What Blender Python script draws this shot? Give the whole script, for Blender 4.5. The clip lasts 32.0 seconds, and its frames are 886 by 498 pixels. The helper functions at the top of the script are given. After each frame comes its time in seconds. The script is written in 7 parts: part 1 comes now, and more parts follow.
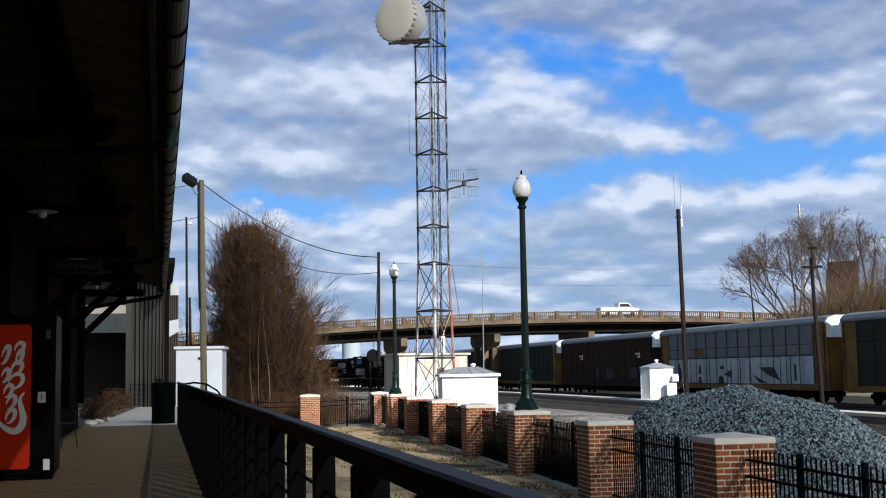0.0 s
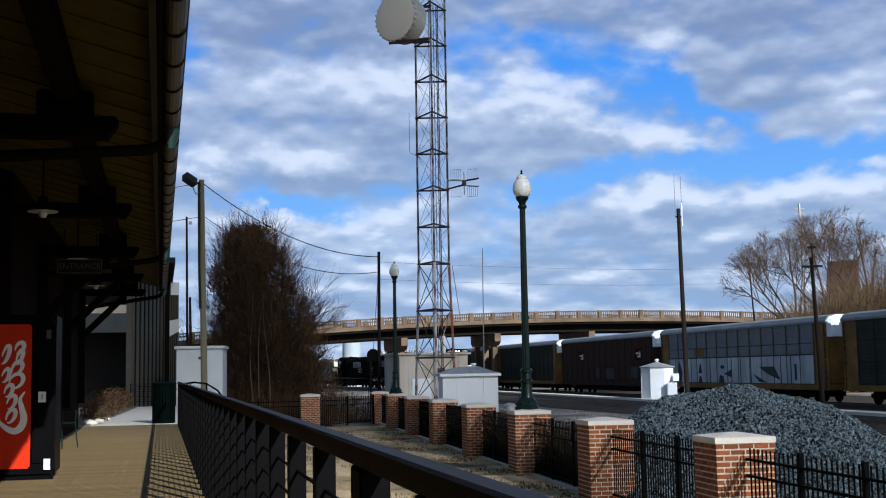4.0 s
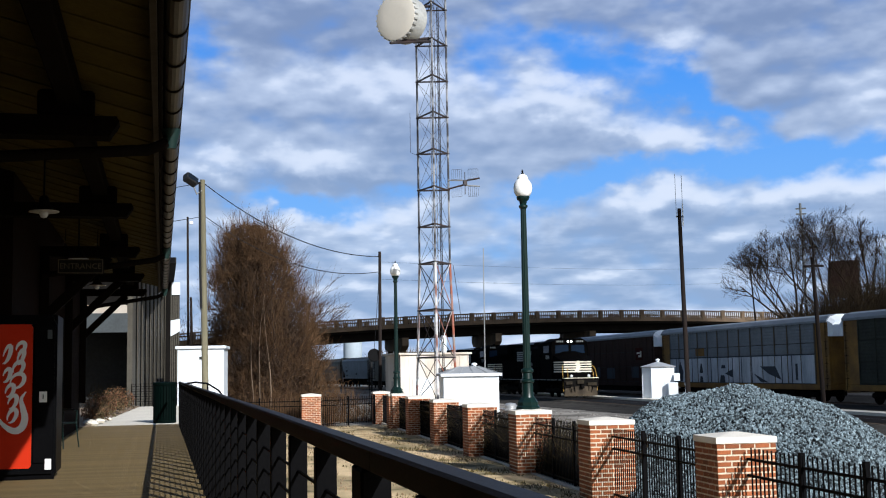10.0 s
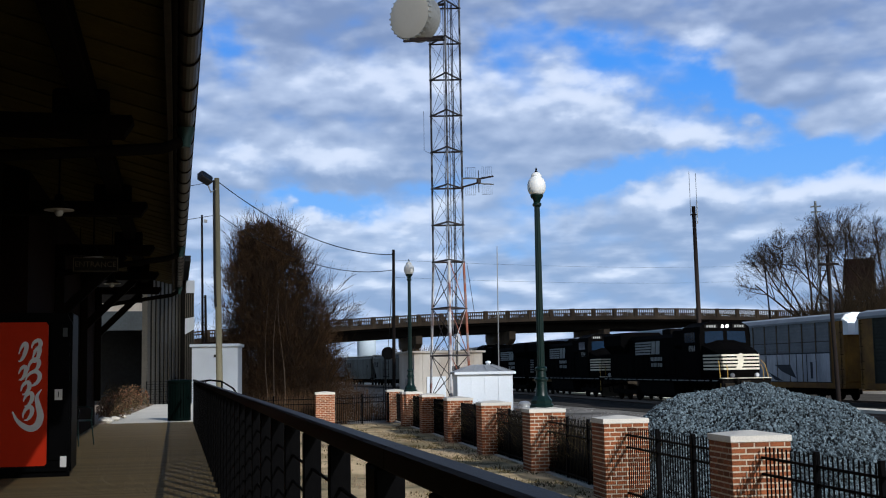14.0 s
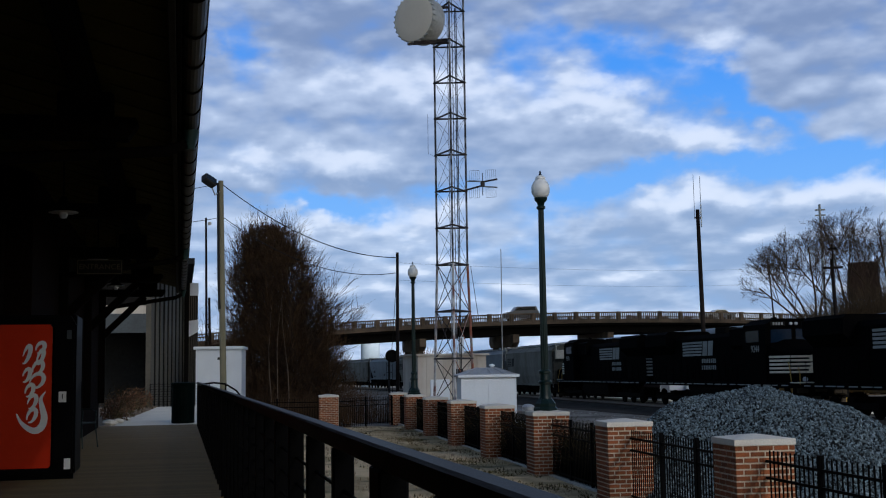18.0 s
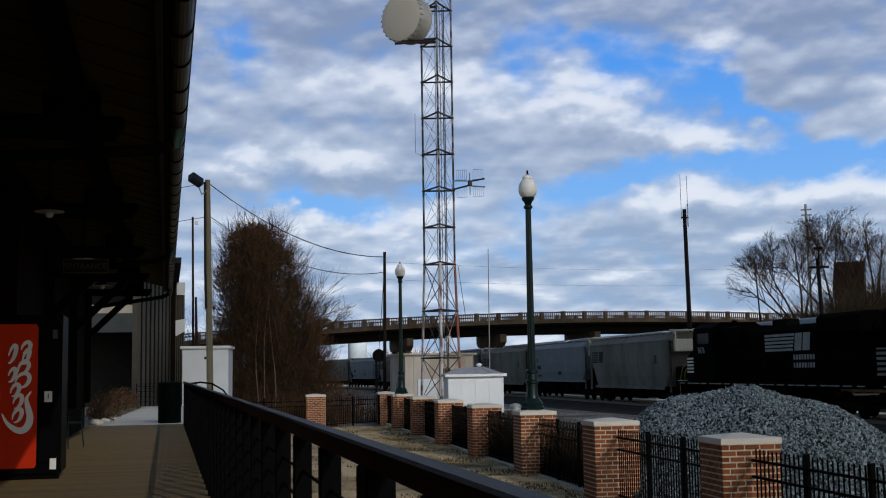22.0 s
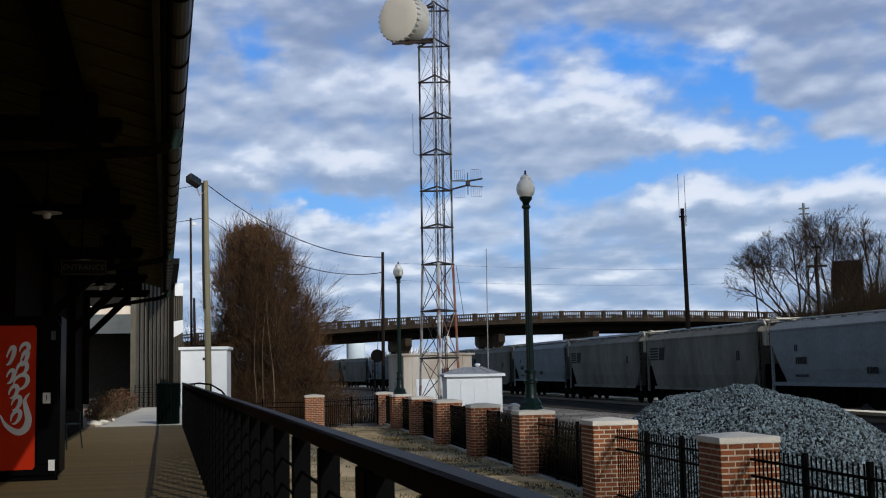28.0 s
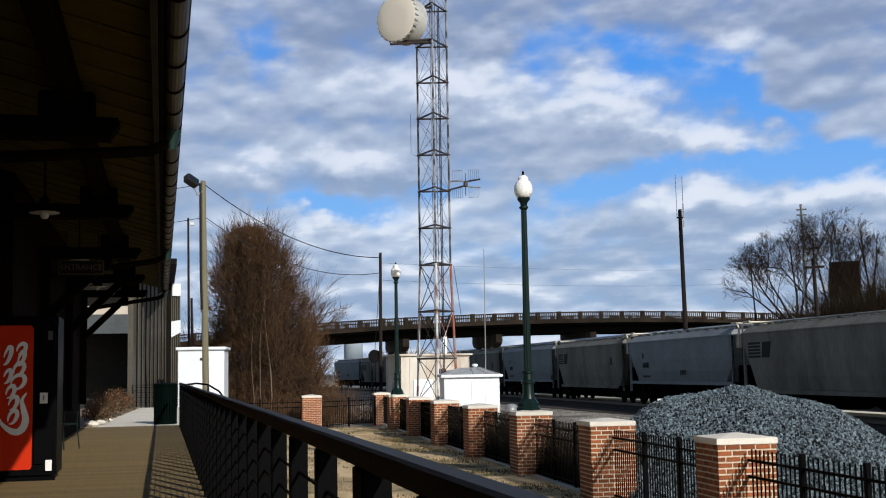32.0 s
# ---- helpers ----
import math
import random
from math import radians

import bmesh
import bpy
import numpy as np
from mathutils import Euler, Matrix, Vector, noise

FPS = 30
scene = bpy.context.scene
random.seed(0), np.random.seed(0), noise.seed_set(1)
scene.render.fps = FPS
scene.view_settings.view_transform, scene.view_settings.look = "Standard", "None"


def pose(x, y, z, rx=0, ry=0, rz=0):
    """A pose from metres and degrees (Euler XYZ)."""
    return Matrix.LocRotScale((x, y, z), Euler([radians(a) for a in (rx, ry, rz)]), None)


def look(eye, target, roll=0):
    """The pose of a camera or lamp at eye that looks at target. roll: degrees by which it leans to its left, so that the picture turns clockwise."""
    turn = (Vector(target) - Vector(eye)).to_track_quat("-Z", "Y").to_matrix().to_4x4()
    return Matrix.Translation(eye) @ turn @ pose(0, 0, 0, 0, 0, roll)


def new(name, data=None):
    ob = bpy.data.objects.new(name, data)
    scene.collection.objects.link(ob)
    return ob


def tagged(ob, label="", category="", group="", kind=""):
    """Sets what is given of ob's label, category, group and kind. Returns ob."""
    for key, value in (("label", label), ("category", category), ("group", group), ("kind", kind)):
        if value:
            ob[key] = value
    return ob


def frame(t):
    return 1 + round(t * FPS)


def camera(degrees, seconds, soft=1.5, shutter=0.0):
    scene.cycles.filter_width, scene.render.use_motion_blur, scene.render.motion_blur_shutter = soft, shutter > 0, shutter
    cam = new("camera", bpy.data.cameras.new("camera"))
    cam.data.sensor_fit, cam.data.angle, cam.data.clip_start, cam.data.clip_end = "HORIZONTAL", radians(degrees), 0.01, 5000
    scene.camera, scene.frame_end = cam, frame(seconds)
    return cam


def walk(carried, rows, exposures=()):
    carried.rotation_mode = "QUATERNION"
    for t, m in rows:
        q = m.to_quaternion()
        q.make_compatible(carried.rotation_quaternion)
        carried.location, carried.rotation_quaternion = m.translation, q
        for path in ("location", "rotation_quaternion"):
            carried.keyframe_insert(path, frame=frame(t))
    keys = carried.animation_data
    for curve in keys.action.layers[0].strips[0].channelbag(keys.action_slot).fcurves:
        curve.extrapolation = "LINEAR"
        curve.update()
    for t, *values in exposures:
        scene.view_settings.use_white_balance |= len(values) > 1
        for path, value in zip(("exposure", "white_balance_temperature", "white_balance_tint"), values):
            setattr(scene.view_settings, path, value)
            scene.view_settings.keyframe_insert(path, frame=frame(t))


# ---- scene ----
cam = camera(40.95, 32.0, soft=1.1)
EYE = (0.0, 0.0, 1.23)


def aim(yaw, pitch, lean):
    """The camera's pose: degrees to the right of the building's line, upwards, and of lean."""
    a, b = radians(yaw), radians(pitch)
    way = Vector((math.sin(a) * math.cos(b), math.cos(a) * math.cos(b), math.sin(b)))
    return look(EYE, Vector(EYE) + way, lean)


walk(cam, [(t, aim(a, b, c)) for t, a, b, c in (
    (0, 13.455, 5.875, -0.952),    (0.5, 13.407, 5.867, -0.992),    (1, 13.380, 5.863, -1.001),    (1.5, 13.414, 5.875, -0.952),
    (2, 13.403, 5.873, -1.001),    (2.5, 13.449, 5.835, -1.023),    (3, 13.445, 5.846, -1.000),    (3.5, 13.440, 5.853, -0.970),
    (5.5, 13.450, 5.865, -1.033),    (6, 13.449, 5.850, -1.000),    (6.5, 13.408, 5.837, -1.027),    (7, 13.500, 5.842, -0.954),
    (7.5, 13.454, 5.844, -1.031),    (8, 13.449, 5.815, -1.005),    (8.5, 13.421, 5.864, -1.000),    (9, 13.415, 5.854, -1.010),
    (9.5, 13.409, 5.824, -1.055),    (10, 13.397, 5.850, -0.994),    (10.5, 13.424, 5.891, -0.983),    (11, 13.370, 5.920, -1.027),
    (11.5, 13.387, 5.931, -1.038),    (12, 13.381, 5.934, -0.997),    (12.5, 13.386, 5.916, -0.999),    (13, 13.390, 5.919, -0.977),
    (13.5, 13.550, 5.886, -0.804),    (14, 12.730, 5.772, -0.944),    (14.5, 12.626, 5.944, -0.793),    (16.5, 12.387, 5.937, -0.821),
    (17, 12.333, 5.861, -1.166),    (17.5, 12.350, 5.939, -1.079),    (18, 12.545, 5.914, -0.847),    (18.5, 12.655, 5.892, -1.010),
    (19, 12.625, 5.953, -1.143),    (19.5, 12.728, 5.837, -0.979),    (20, 12.976, 5.914, -0.820),    (20.5, 12.973, 5.892, -1.015),
    (21, 12.922, 5.866, -1.152),    (21.5, 13.034, 5.933, -0.923),    (22, 13.163, 5.878, -0.881),    (22.5, 13.121, 5.856, -1.113),
    (23, 13.137, 5.869, -1.012),    (23.5, 13.303, 5.896, -0.918),    (24, 13.292, 5.916, -1.067),    (24.5, 13.216, 5.962, -1.085),
    (25, 13.259, 5.910, -0.959),    (25.5, 13.315, 5.934, -1.044),    (27.5, 13.344, 5.906, -0.996),    (28, 13.255, 5.879, -1.077),
    (28.5, 13.309, 5.901, -0.977),    (29, 13.392, 5.850, -0.926),    (29.5, 13.403, 5.865, -1.045),    (30, 13.374, 5.878, -1.015),
    (30.5, 13.447, 5.869, -0.939),    (31, 13.389, 5.869, -1.048),    (31.5, 13.331, 5.916, -1.071),    (32, 13.370, 5.901, -1.004),
)], [
    (0, 0.0, 6050, 10), (2, 0.0, 5800, 10), (3.5, 0.0, 5800, 10), (5.5, 0.0, 5900, 10), (10, 0.0, 5900, 10), (14, 0.0, 5850, 10), (17, 0.0, 5900, 10),
    (19.5, 0.0, 5800, 10), (21, 0.0, 6200, 10), (23, 0.0, 6500, 10), (25.5, 0.0, 6450, 10), (28, 0.0, 6270, 10), (30, 0.0, 6250, 10), (32, 0.0, 6350, 10)])

# ---- light ----
SUN = Vector((0.62, -2.0, 1.07)).normalized()      # towards the sun
sun = new("sun", bpy.data.lights.new("sun", "SUN"))
sun.data.energy, sun.data.angle, sun.data.color = 6.9, radians(0.5), (1.0, 0.95, 0.87)
sun.matrix_world = look((0, -20, 30), Vector((0, -20, 30)) - SUN)
world = bpy.data.worlds.new("sky")
scene.world = world
world.use_nodes = True
wn = world.node_tree.nodes
sky = wn.new("ShaderNodeTexSky")
sky.sky_type, sky.sun_disc = "NISHITA", False
sky.sun_elevation, sky.sun_rotation = math.asin(SUN.z), math.atan2(SUN.x, SUN.y)
world.node_tree.links.new(sky.outputs[0], wn["Background"].inputs[0])
wn["Background"].inputs[1].default_value = 0.078
scene.view_settings.exposure = 0.0


# ---- materials ----
def mat(name, base, rough=0.7, metal=0.0, second=None, scale=6.0, fine=60.0, amount=0.5, bump=0.15, by_piece=0.0, stretch=(1, 1, 1), edges=(0.35, 0.68), island=False, gloss=0.3, grain=0.28):
    """A surface with stains at one scale and grain at a finer one; second is the colour of the stains."""
    m = bpy.data.materials.new(name)
    m.use_nodes = True
    n, l = m.node_tree.nodes, m.node_tree.links
    b = n["Principled BSDF"]
    b.inputs["Roughness"].default_value, b.inputs["Metallic"].default_value = rough, metal
    b.inputs["Specular IOR Level"].default_value = gloss
    tc, mp = n.new("ShaderNodeTexCoord"), n.new("ShaderNodeMapping")
    mp.inputs["Scale"].default_value = stretch
    l.new(tc.outputs["Object"], mp.inputs[0])
    big, small = n.new("ShaderNodeTexNoise"), n.new("ShaderNodeTexNoise")
    for t, s in ((big, scale), (small, fine)):
        t.inputs["Scale"].default_value, t.inputs["Detail"].default_value = s, 5.0
        l.new(mp.outputs[0], t.inputs["Vector"])
    second = second or [c * 0.6 for c in base]
    r = n.new("ShaderNodeValToRGB")
    r.color_ramp.elements[0].position, r.color_ramp.elements[1].position = edges
    r.color_ramp.elements[0].color, r.color_ramp.elements[1].color = (*second, 1), (*base, 1)
    l.new(big.outputs[0], r.inputs[0])
    plain = n.new("ShaderNodeMix")
    plain.data_type = "RGBA"
    plain.inputs[0].default_value = amount
    plain.inputs[6].default_value = (*base, 1)
    l.new(r.outputs[0], plain.inputs[7])
    hsv = n.new("ShaderNodeHueSaturation")
    l.new(plain.outputs[2], hsv.inputs["Color"])
    value = n.new("ShaderNodeMapRange")
    value.inputs["To Min"].default_value, value.inputs["To Max"].default_value = 1 - grain, 1 + grain
    l.new(small.outputs[0], value.inputs["Value"])
    last = value.outputs[0]
    if by_piece:
        src = n.new("ShaderNodeNewGeometry").outputs["Random Per Island"] if island else n.new("ShaderNodeObjectInfo").outputs["Random"]
        pr, mu = n.new("ShaderNodeMapRange"), n.new("ShaderNodeMath")
        pr.inputs["To Min"].default_value, pr.inputs["To Max"].default_value = 1 - by_piece, 1 + by_piece
        mu.operation = "MULTIPLY"
        l.new(src, pr.inputs["Value"])
        l.new(pr.outputs[0], mu.inputs[0])
        l.new(last, mu.inputs[1])
        last = mu.outputs[0]
    l.new(last, hsv.inputs["Value"])
    l.new(hsv.outputs[0], b.inputs["Base Color"])
    if bump:
        bp = n.new("ShaderNodeBump")
        bp.inputs["Strength"].default_value, bp.inputs["Distance"].default_value = bump, 0.02
        l.new(small.outputs[0], bp.inputs["Height"])
        l.new(bp.outputs[0], b.inputs["Normal"])
    return m


def glow(name, colour, strength):
    m = bpy.data.materials.new(name)
    m.use_nodes = True
    b = m.node_tree.nodes["Principled BSDF"]
    b.inputs["Base Color"].default_value = (*colour, 1)
    b.inputs["Emission Color"].default_value, b.inputs["Emission Strength"].default_value = (*colour, 1), strength
    return m


M = {
    "deck": mat("deck boards", (0.178, 0.125, 0.052), 0.75, second=(0.115, 0.080, 0.033), scale=1.2, fine=26, by_piece=0.16, stretch=(0.35, 6, 1), bump=0.3),
    "timber": mat("dark timber", (0.006, 0.0045, 0.0035), 0.85, scale=3, fine=40, stretch=(1, 1, 0.3), gloss=0.01),
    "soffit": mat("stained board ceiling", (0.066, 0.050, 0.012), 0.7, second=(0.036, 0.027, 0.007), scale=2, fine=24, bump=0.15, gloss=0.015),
    "brick": mat("red brick", (0.285, 0.088, 0.031), 0.85, second=(0.10, 0.034, 0.016), scale=5, fine=70, by_piece=0.30, bump=0.5),
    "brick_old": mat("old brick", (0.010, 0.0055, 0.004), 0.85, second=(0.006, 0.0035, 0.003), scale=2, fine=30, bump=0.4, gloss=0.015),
    "mortar": mat("mortar", (0.62, 0.51, 0.38), 0.9, scale=8, fine=120, bump=0.4),
    "cap": mat("cast stone", (0.74, 0.70, 0.62), 0.8, second=(0.55, 0.50, 0.43), scale=3, fine=60, amount=0.5),
    "concrete": mat("pale concrete", (0.72, 0.67, 0.57), 0.85, second=(0.56, 0.52, 0.44), scale=0.7, fine=22, bump=0.2),
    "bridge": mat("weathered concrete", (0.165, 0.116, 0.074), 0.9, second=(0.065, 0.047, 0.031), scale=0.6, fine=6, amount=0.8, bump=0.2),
    # same bridge concrete, coloured near black for the shade below the deck
    "bridge_dark": mat("shade-dark concrete", (0.014, 0.0125, 0.011), 0.9, scale=0.5, fine=6, amount=0.8, gloss=0.015),
    "iron": mat("black painted iron", (0.0045, 0.0045, 0.005), 0.5, 0.0, scale=5, fine=50, bump=0.05, gloss=0.015),
    "rail_top": mat("oiled handrail wood", (0.0075, 0.0046, 0.0034), 0.42, second=(0.004, 0.0028, 0.0023), scale=2, fine=40, stretch=(6, 0.5, 6), bump=0.08, gloss=0.02),
    "green_iron": mat("dark green enamel", (0.003, 0.0150, 0.0125), 0.35, 0.0, scale=4, fine=30, bump=0.08),
    "globe": mat("white acrylic globe", (0.86, 0.86, 0.83), 0.35, second=(0.75, 0.75, 0.72), scale=3, fine=12, bump=0.0, grain=0.05),
    "white_steel": mat("white painted steel", (0.78, 0.83, 0.88), 0.5, second=(0.67, 0.71, 0.75), scale=1.2, fine=18, amount=0.45, bump=0.0, grain=0.07),
    "roof_steel": mat("grey roof sheet", (0.42, 0.43, 0.44), 0.45, 0.3, second=(0.30, 0.31, 0.32), scale=1.5, fine=14, bump=0.05),
    "beige": mat("beige painted panel", (0.66, 0.63, 0.57), 0.75, second=(0.38, 0.31, 0.24), scale=1.0, fine=12, amount=0.8, stretch=(1, 1, 0.4), bump=0.1, grain=0.08),
    "galv": mat("galvanised steel", (0.46, 0.47, 0.47), 0.45, 0.6, second=(0.33, 0.33, 0.33), scale=4, fine=30, bump=0.05),
    "tower_white": mat("chalky white tower paint", (0.26, 0.27, 0.29), 0.6, second=(0.03, 0.03, 0.035), scale=2.4, fine=14, amount=0.95, bump=0.1, edges=(0.44, 0.58)),
    "tower_bright": mat("flaking white tower paint", (0.52, 0.52, 0.52), 0.6, second=(0.17, 0.06, 0.045), scale=2.2, fine=14, amount=0.9, bump=0.1, edges=(0.38, 0.56)),
    "tower_red": mat("faded orange tower paint", (0.27, 0.09, 0.055), 0.65, second=(0.24, 0.22, 0.21), scale=2.2, fine=14, amount=0.9, bump=0.1, edges=(0.36, 0.54)),
    "tower_dark": mat("weathered steel angle", (0.03, 0.03, 0.034), 0.6, 0.0, second=(0.06, 0.035, 0.028), scale=1.5, fine=12, amount=0.6, bump=0.1),
    "dish": mat("cream dish cover", (0.68, 0.63, 0.54), 0.6, second=(0.64, 0.59, 0.50), scale=0.8, fine=9, bump=0.0, grain=0.04),
    "dish_side": mat("grey dish shroud", (0.52, 0.52, 0.49), 0.5, 0.2, scale=1.5, fine=9, bump=0.03),
    "pole": mat("creosoted pole", (0.016, 0.010, 0.008), 0.9, second=(0.008, 0.006, 0.005), scale=2, fine=20, stretch=(6, 6, 0.3), bump=0.3),
    "pole_green": mat("treated pole", (0.20, 0.182, 0.118), 0.85, second=(0.12, 0.11, 0.072), scale=2, fine=20, stretch=(6, 6, 0.3), bump=0.3),
    "bark": mat("grey brown bark", (0.06, 0.040, 0.027), 0.9, second=(0.035, 0.024, 0.017), scale=3, fine=30, by_piece=0.25, island=True, bump=0.2, gloss=0.015),
    "pale_bark": mat("pale sapling bark", (0.20, 0.15, 0.105), 0.9, second=(0.12, 0.09, 0.062), scale=2, fine=20, bump=0.1, gloss=0.015),
    "twig": mat("red brown twigs", (0.098, 0.057, 0.030), 0.9, second=(0.055, 0.034, 0.019), scale=2, fine=20, by_piece=0.35, island=True, bump=0.0, gloss=0.015),
    "far_bark": mat("far tree bark", (0.095, 0.066, 0.045), 0.9, second=(0.06, 0.043, 0.032), scale=1, fine=8, by_piece=0.25, island=True, bump=0.0, gloss=0.015),
    "gravel": mat("crushed granite", (0.165, 0.212, 0.236), 0.85, second=(0.024, 0.036, 0.044), scale=14, fine=60, amount=0.6, by_piece=0.98, island=True, bump=0.4),
    # surface below the loose stones, much darker than the stones
    "gravel_bed": mat("dark heap bed", (0.022, 0.026, 0.029), 0.95, scale=9, fine=50, amount=0.6, bump=0.6, gloss=0.015),
    "lot": mat("grey gravel lot", (0.30, 0.278, 0.244), 0.95, second=(0.10, 0.092, 0.082), scale=0.45, fine=5, amount=0.9, bump=1.0, gloss=0.015),
    # ballast colour lowered to include the train's shadow on the bed
    "ballast": mat("track ballast", (0.065, 0.060, 0.053), 0.95, second=(0.025, 0.023, 0.021), scale=1.2, fine=12, amount=0.7, bump=0.6, gloss=0.015),
    "yard_stone": mat("pale yard stone", (0.34, 0.32, 0.29), 0.9, second=(0.12, 0.11, 0.10), scale=6, fine=40, by_piece=0.6, island=True, bump=0.2, gloss=0.015),
    "steel_rail": mat("rusty rail", (0.075, 0.045, 0.032), 0.55, 0.4, scale=2, fine=20),
    "tie": mat("old sleeper", (0.06, 0.046, 0.036), 0.9, scale=2, fine=20, by_piece=0.2, gloss=0.015),
    "loco": mat("black locomotive paint", (0.0016, 0.0016, 0.0019), 0.8, 0.0, second=(0.0035, 0.0033, 0.003), scale=1.2, fine=10, amount=0.6, bump=0.02, gloss=0.008),
    "dusty": mat("dusty black steel", (0.034, 0.028, 0.020), 0.85, second=(0.018, 0.015, 0.012), scale=2.2, fine=14, amount=0.85, bump=0.1, gloss=0.015),
    "plow": mat("dusty tan plow paint", (0.070, 0.055, 0.038), 0.85, second=(0.03, 0.025, 0.020), scale=1.6, fine=14, amount=0.85, bump=0.1, gloss=0.015),
    "bin_green": mat("black green enamel", (0.0013, 0.0045, 0.0038), 0.6, scale=4, fine=30, bump=0.08, gloss=0.02),
    "lamp_grey": mat("weathered lamp housing", (0.022, 0.022, 0.024), 0.6, 0.2, scale=5, fine=30, bump=0.05),
    "loco_under": mat("oily undergear", (0.007, 0.0065, 0.006), 0.9, scale=2, fine=14, bump=0.2, gloss=0.015),
    "stripe": mat("white stripe paint", (0.72, 0.67, 0.54), 0.55, second=(0.46, 0.41, 0.32), scale=2, fine=14, bump=0.02),
    # white stripe paint dimmed in colour, for locomotive sides turned from the sun
    "side_paint": mat("shade-dimmed white side lettering", (0.33, 0.34, 0.33), 0.7, second=(0.19, 0.195, 0.19), scale=2, fine=14, bump=0.02, gloss=0.015),
    "handrail_yellow": mat("dirty yellow handrail", (0.50, 0.30, 0.05), 0.6, scale=4, fine=20),
    "hopper": mat("grey hopper paint", (0.215, 0.21, 0.188), 0.7, second=(0.105, 0.10, 0.085), scale=0.7, fine=7, amount=0.75, stretch=(1, 1, 0.3), bump=0.04, gloss=0.015),
    "hopper_blue": mat("blue grey hopper paint", (0.24, 0.262, 0.285), 0.65, second=(0.175, 0.188, 0.20), scale=0.6, fine=7, amount=0.6, bump=0.04, gloss=0.015),
    "hopper_end": mat("cream end plate", (0.64, 0.60, 0.50), 0.7, second=(0.45, 0.40, 0.32), scale=1.2, fine=9, amount=0.6),
    "dark_mark": mat("black stencil paint", (0.007, 0.008, 0.010), 0.8, second=(0.016, 0.016, 0.017), scale=3, fine=20, bump=0),
    "rack_brown": mat("dark brown rack screens", (0.055, 0.034, 0.028), 0.75, second=(0.035, 0.024, 0.02), scale=0.7, fine=7, amount=0.7, bump=0.05, gloss=0.015),
    "rack_grey": mat("zinc rack screens", (0.15, 0.17, 0.195), 0.55, 0.3, second=(0.10, 0.113, 0.128), scale=0.7, fine=7, amount=0.7, bump=0.05),
    "rack_green": mat("dull olive rack screens", (0.052, 0.056, 0.047), 0.7, 0.1, second=(0.032, 0.033, 0.029), scale=0.7, fine=7, amount=0.7, bump=0.05, gloss=0.015),
    "rack_yellow": mat("weathered yellow flatcar paint", (0.25, 0.13, 0.022), 0.75, second=(0.11, 0.055, 0.018), scale=0.9, fine=8, amount=0.8),
    "rack_roof": mat("zinc rack roof", (0.20, 0.225, 0.255), 0.55, 0.1, second=(0.13, 0.145, 0.165), scale=0.8, fine=6, amount=0.6, bump=0.03, grain=0.08),
    "rack_post": mat("rust stained rack post", (0.13, 0.105, 0.075), 0.8, second=(0.08, 0.07, 0.06), scale=1.5, fine=9, amount=0.7, bump=0.03, gloss=0.015),
    "graffiti": mat("sprayed white paint", (0.50, 0.54, 0.59), 0.7, second=(0.27, 0.30, 0.35), scale=1.1, fine=9, amount=0.85, stretch=(1, 1, 0.25), bump=0.02),
    "graffiti_dark": mat("sprayed dark paint", (0.022, 0.030, 0.045), 0.7, scale=2, fine=9, bump=0.02),
    "red_panel": mat("red vending front", (0.52, 0.030, 0.007), 0.35, second=(0.47, 0.024, 0.006), scale=2, fine=8, amount=0.4, bump=0.0, gloss=0.08, grain=0.05),
    "placard": mat("dull red placard paint", (0.045, 0.010, 0.008), 0.7, second=(0.03, 0.008, 0.007), scale=2, fine=9, bump=0.0, gloss=0.015),
    "white_flat": mat("printed white", (0.78, 0.77, 0.75), 0.5, scale=4, fine=20, amount=0.2, bump=0, grain=0.08),
    "black_plastic": mat("black moulded plastic", (0.004, 0.004, 0.0045), 0.35, scale=4, fine=40, bump=0.03, gloss=0.015),
    "sign_gold": mat("aged gold lettering", (0.075, 0.060, 0.034), 0.6, scale=5, fine=30, bump=0),
    "sign_black": mat("black sign board", (0.016, 0.015, 0.014), 0.6, scale=5, fine=30, bump=0.02, gloss=0.015),
    "metal_wall": mat("ribbed olive wall panel", (0.085, 0.076, 0.058), 0.6, 0.0, second=(0.052, 0.046, 0.035), scale=0.8, fine=8, amount=0.6, bump=0.05),
    "dark_wall": mat("dark brown cladding", (0.012, 0.011, 0.010), 0.8, scale=1.5, fine=12, gloss=0.015),
    "grey_trim": mat("grey fascia paint", (0.055, 0.065, 0.07), 0.6, scale=2, fine=14),
    "moulding": mat("dull brown moulding paint", (0.035, 0.030, 0.024), 0.8, scale=2, fine=14, gloss=0.015),
    "gutter": mat("bronze half-round gutter", (0.024, 0.020, 0.014), 0.5, 0.2, second=(0.012, 0.010, 0.008), scale=2, fine=18, bump=0.05),
    "copper_green": mat("green downspout paint", (0.012, 0.032, 0.028), 0.5, 0.2, scale=3, fine=20, bump=0.05),
    "far_brush": mat("brown brush", (0.105, 0.074, 0.044), 0.9, second=(0.05, 0.036, 0.024), scale=1, fine=8, by_piece=0.35, island=True, bump=0.0, gloss=0.015),
    "shrub": mat("evergreen shrub leaves", (0.062, 0.060, 0.026), 0.8, second=(0.15, 0.052, 0.027), scale=2.5, fine=20, by_piece=0.4, island=True, bump=0, amount=0.8),
    "dry_stem": mat("dry grass stems", (0.28, 0.19, 0.11), 0.9, scale=4, fine=20, by_piece=0.3, island=True, bump=0),
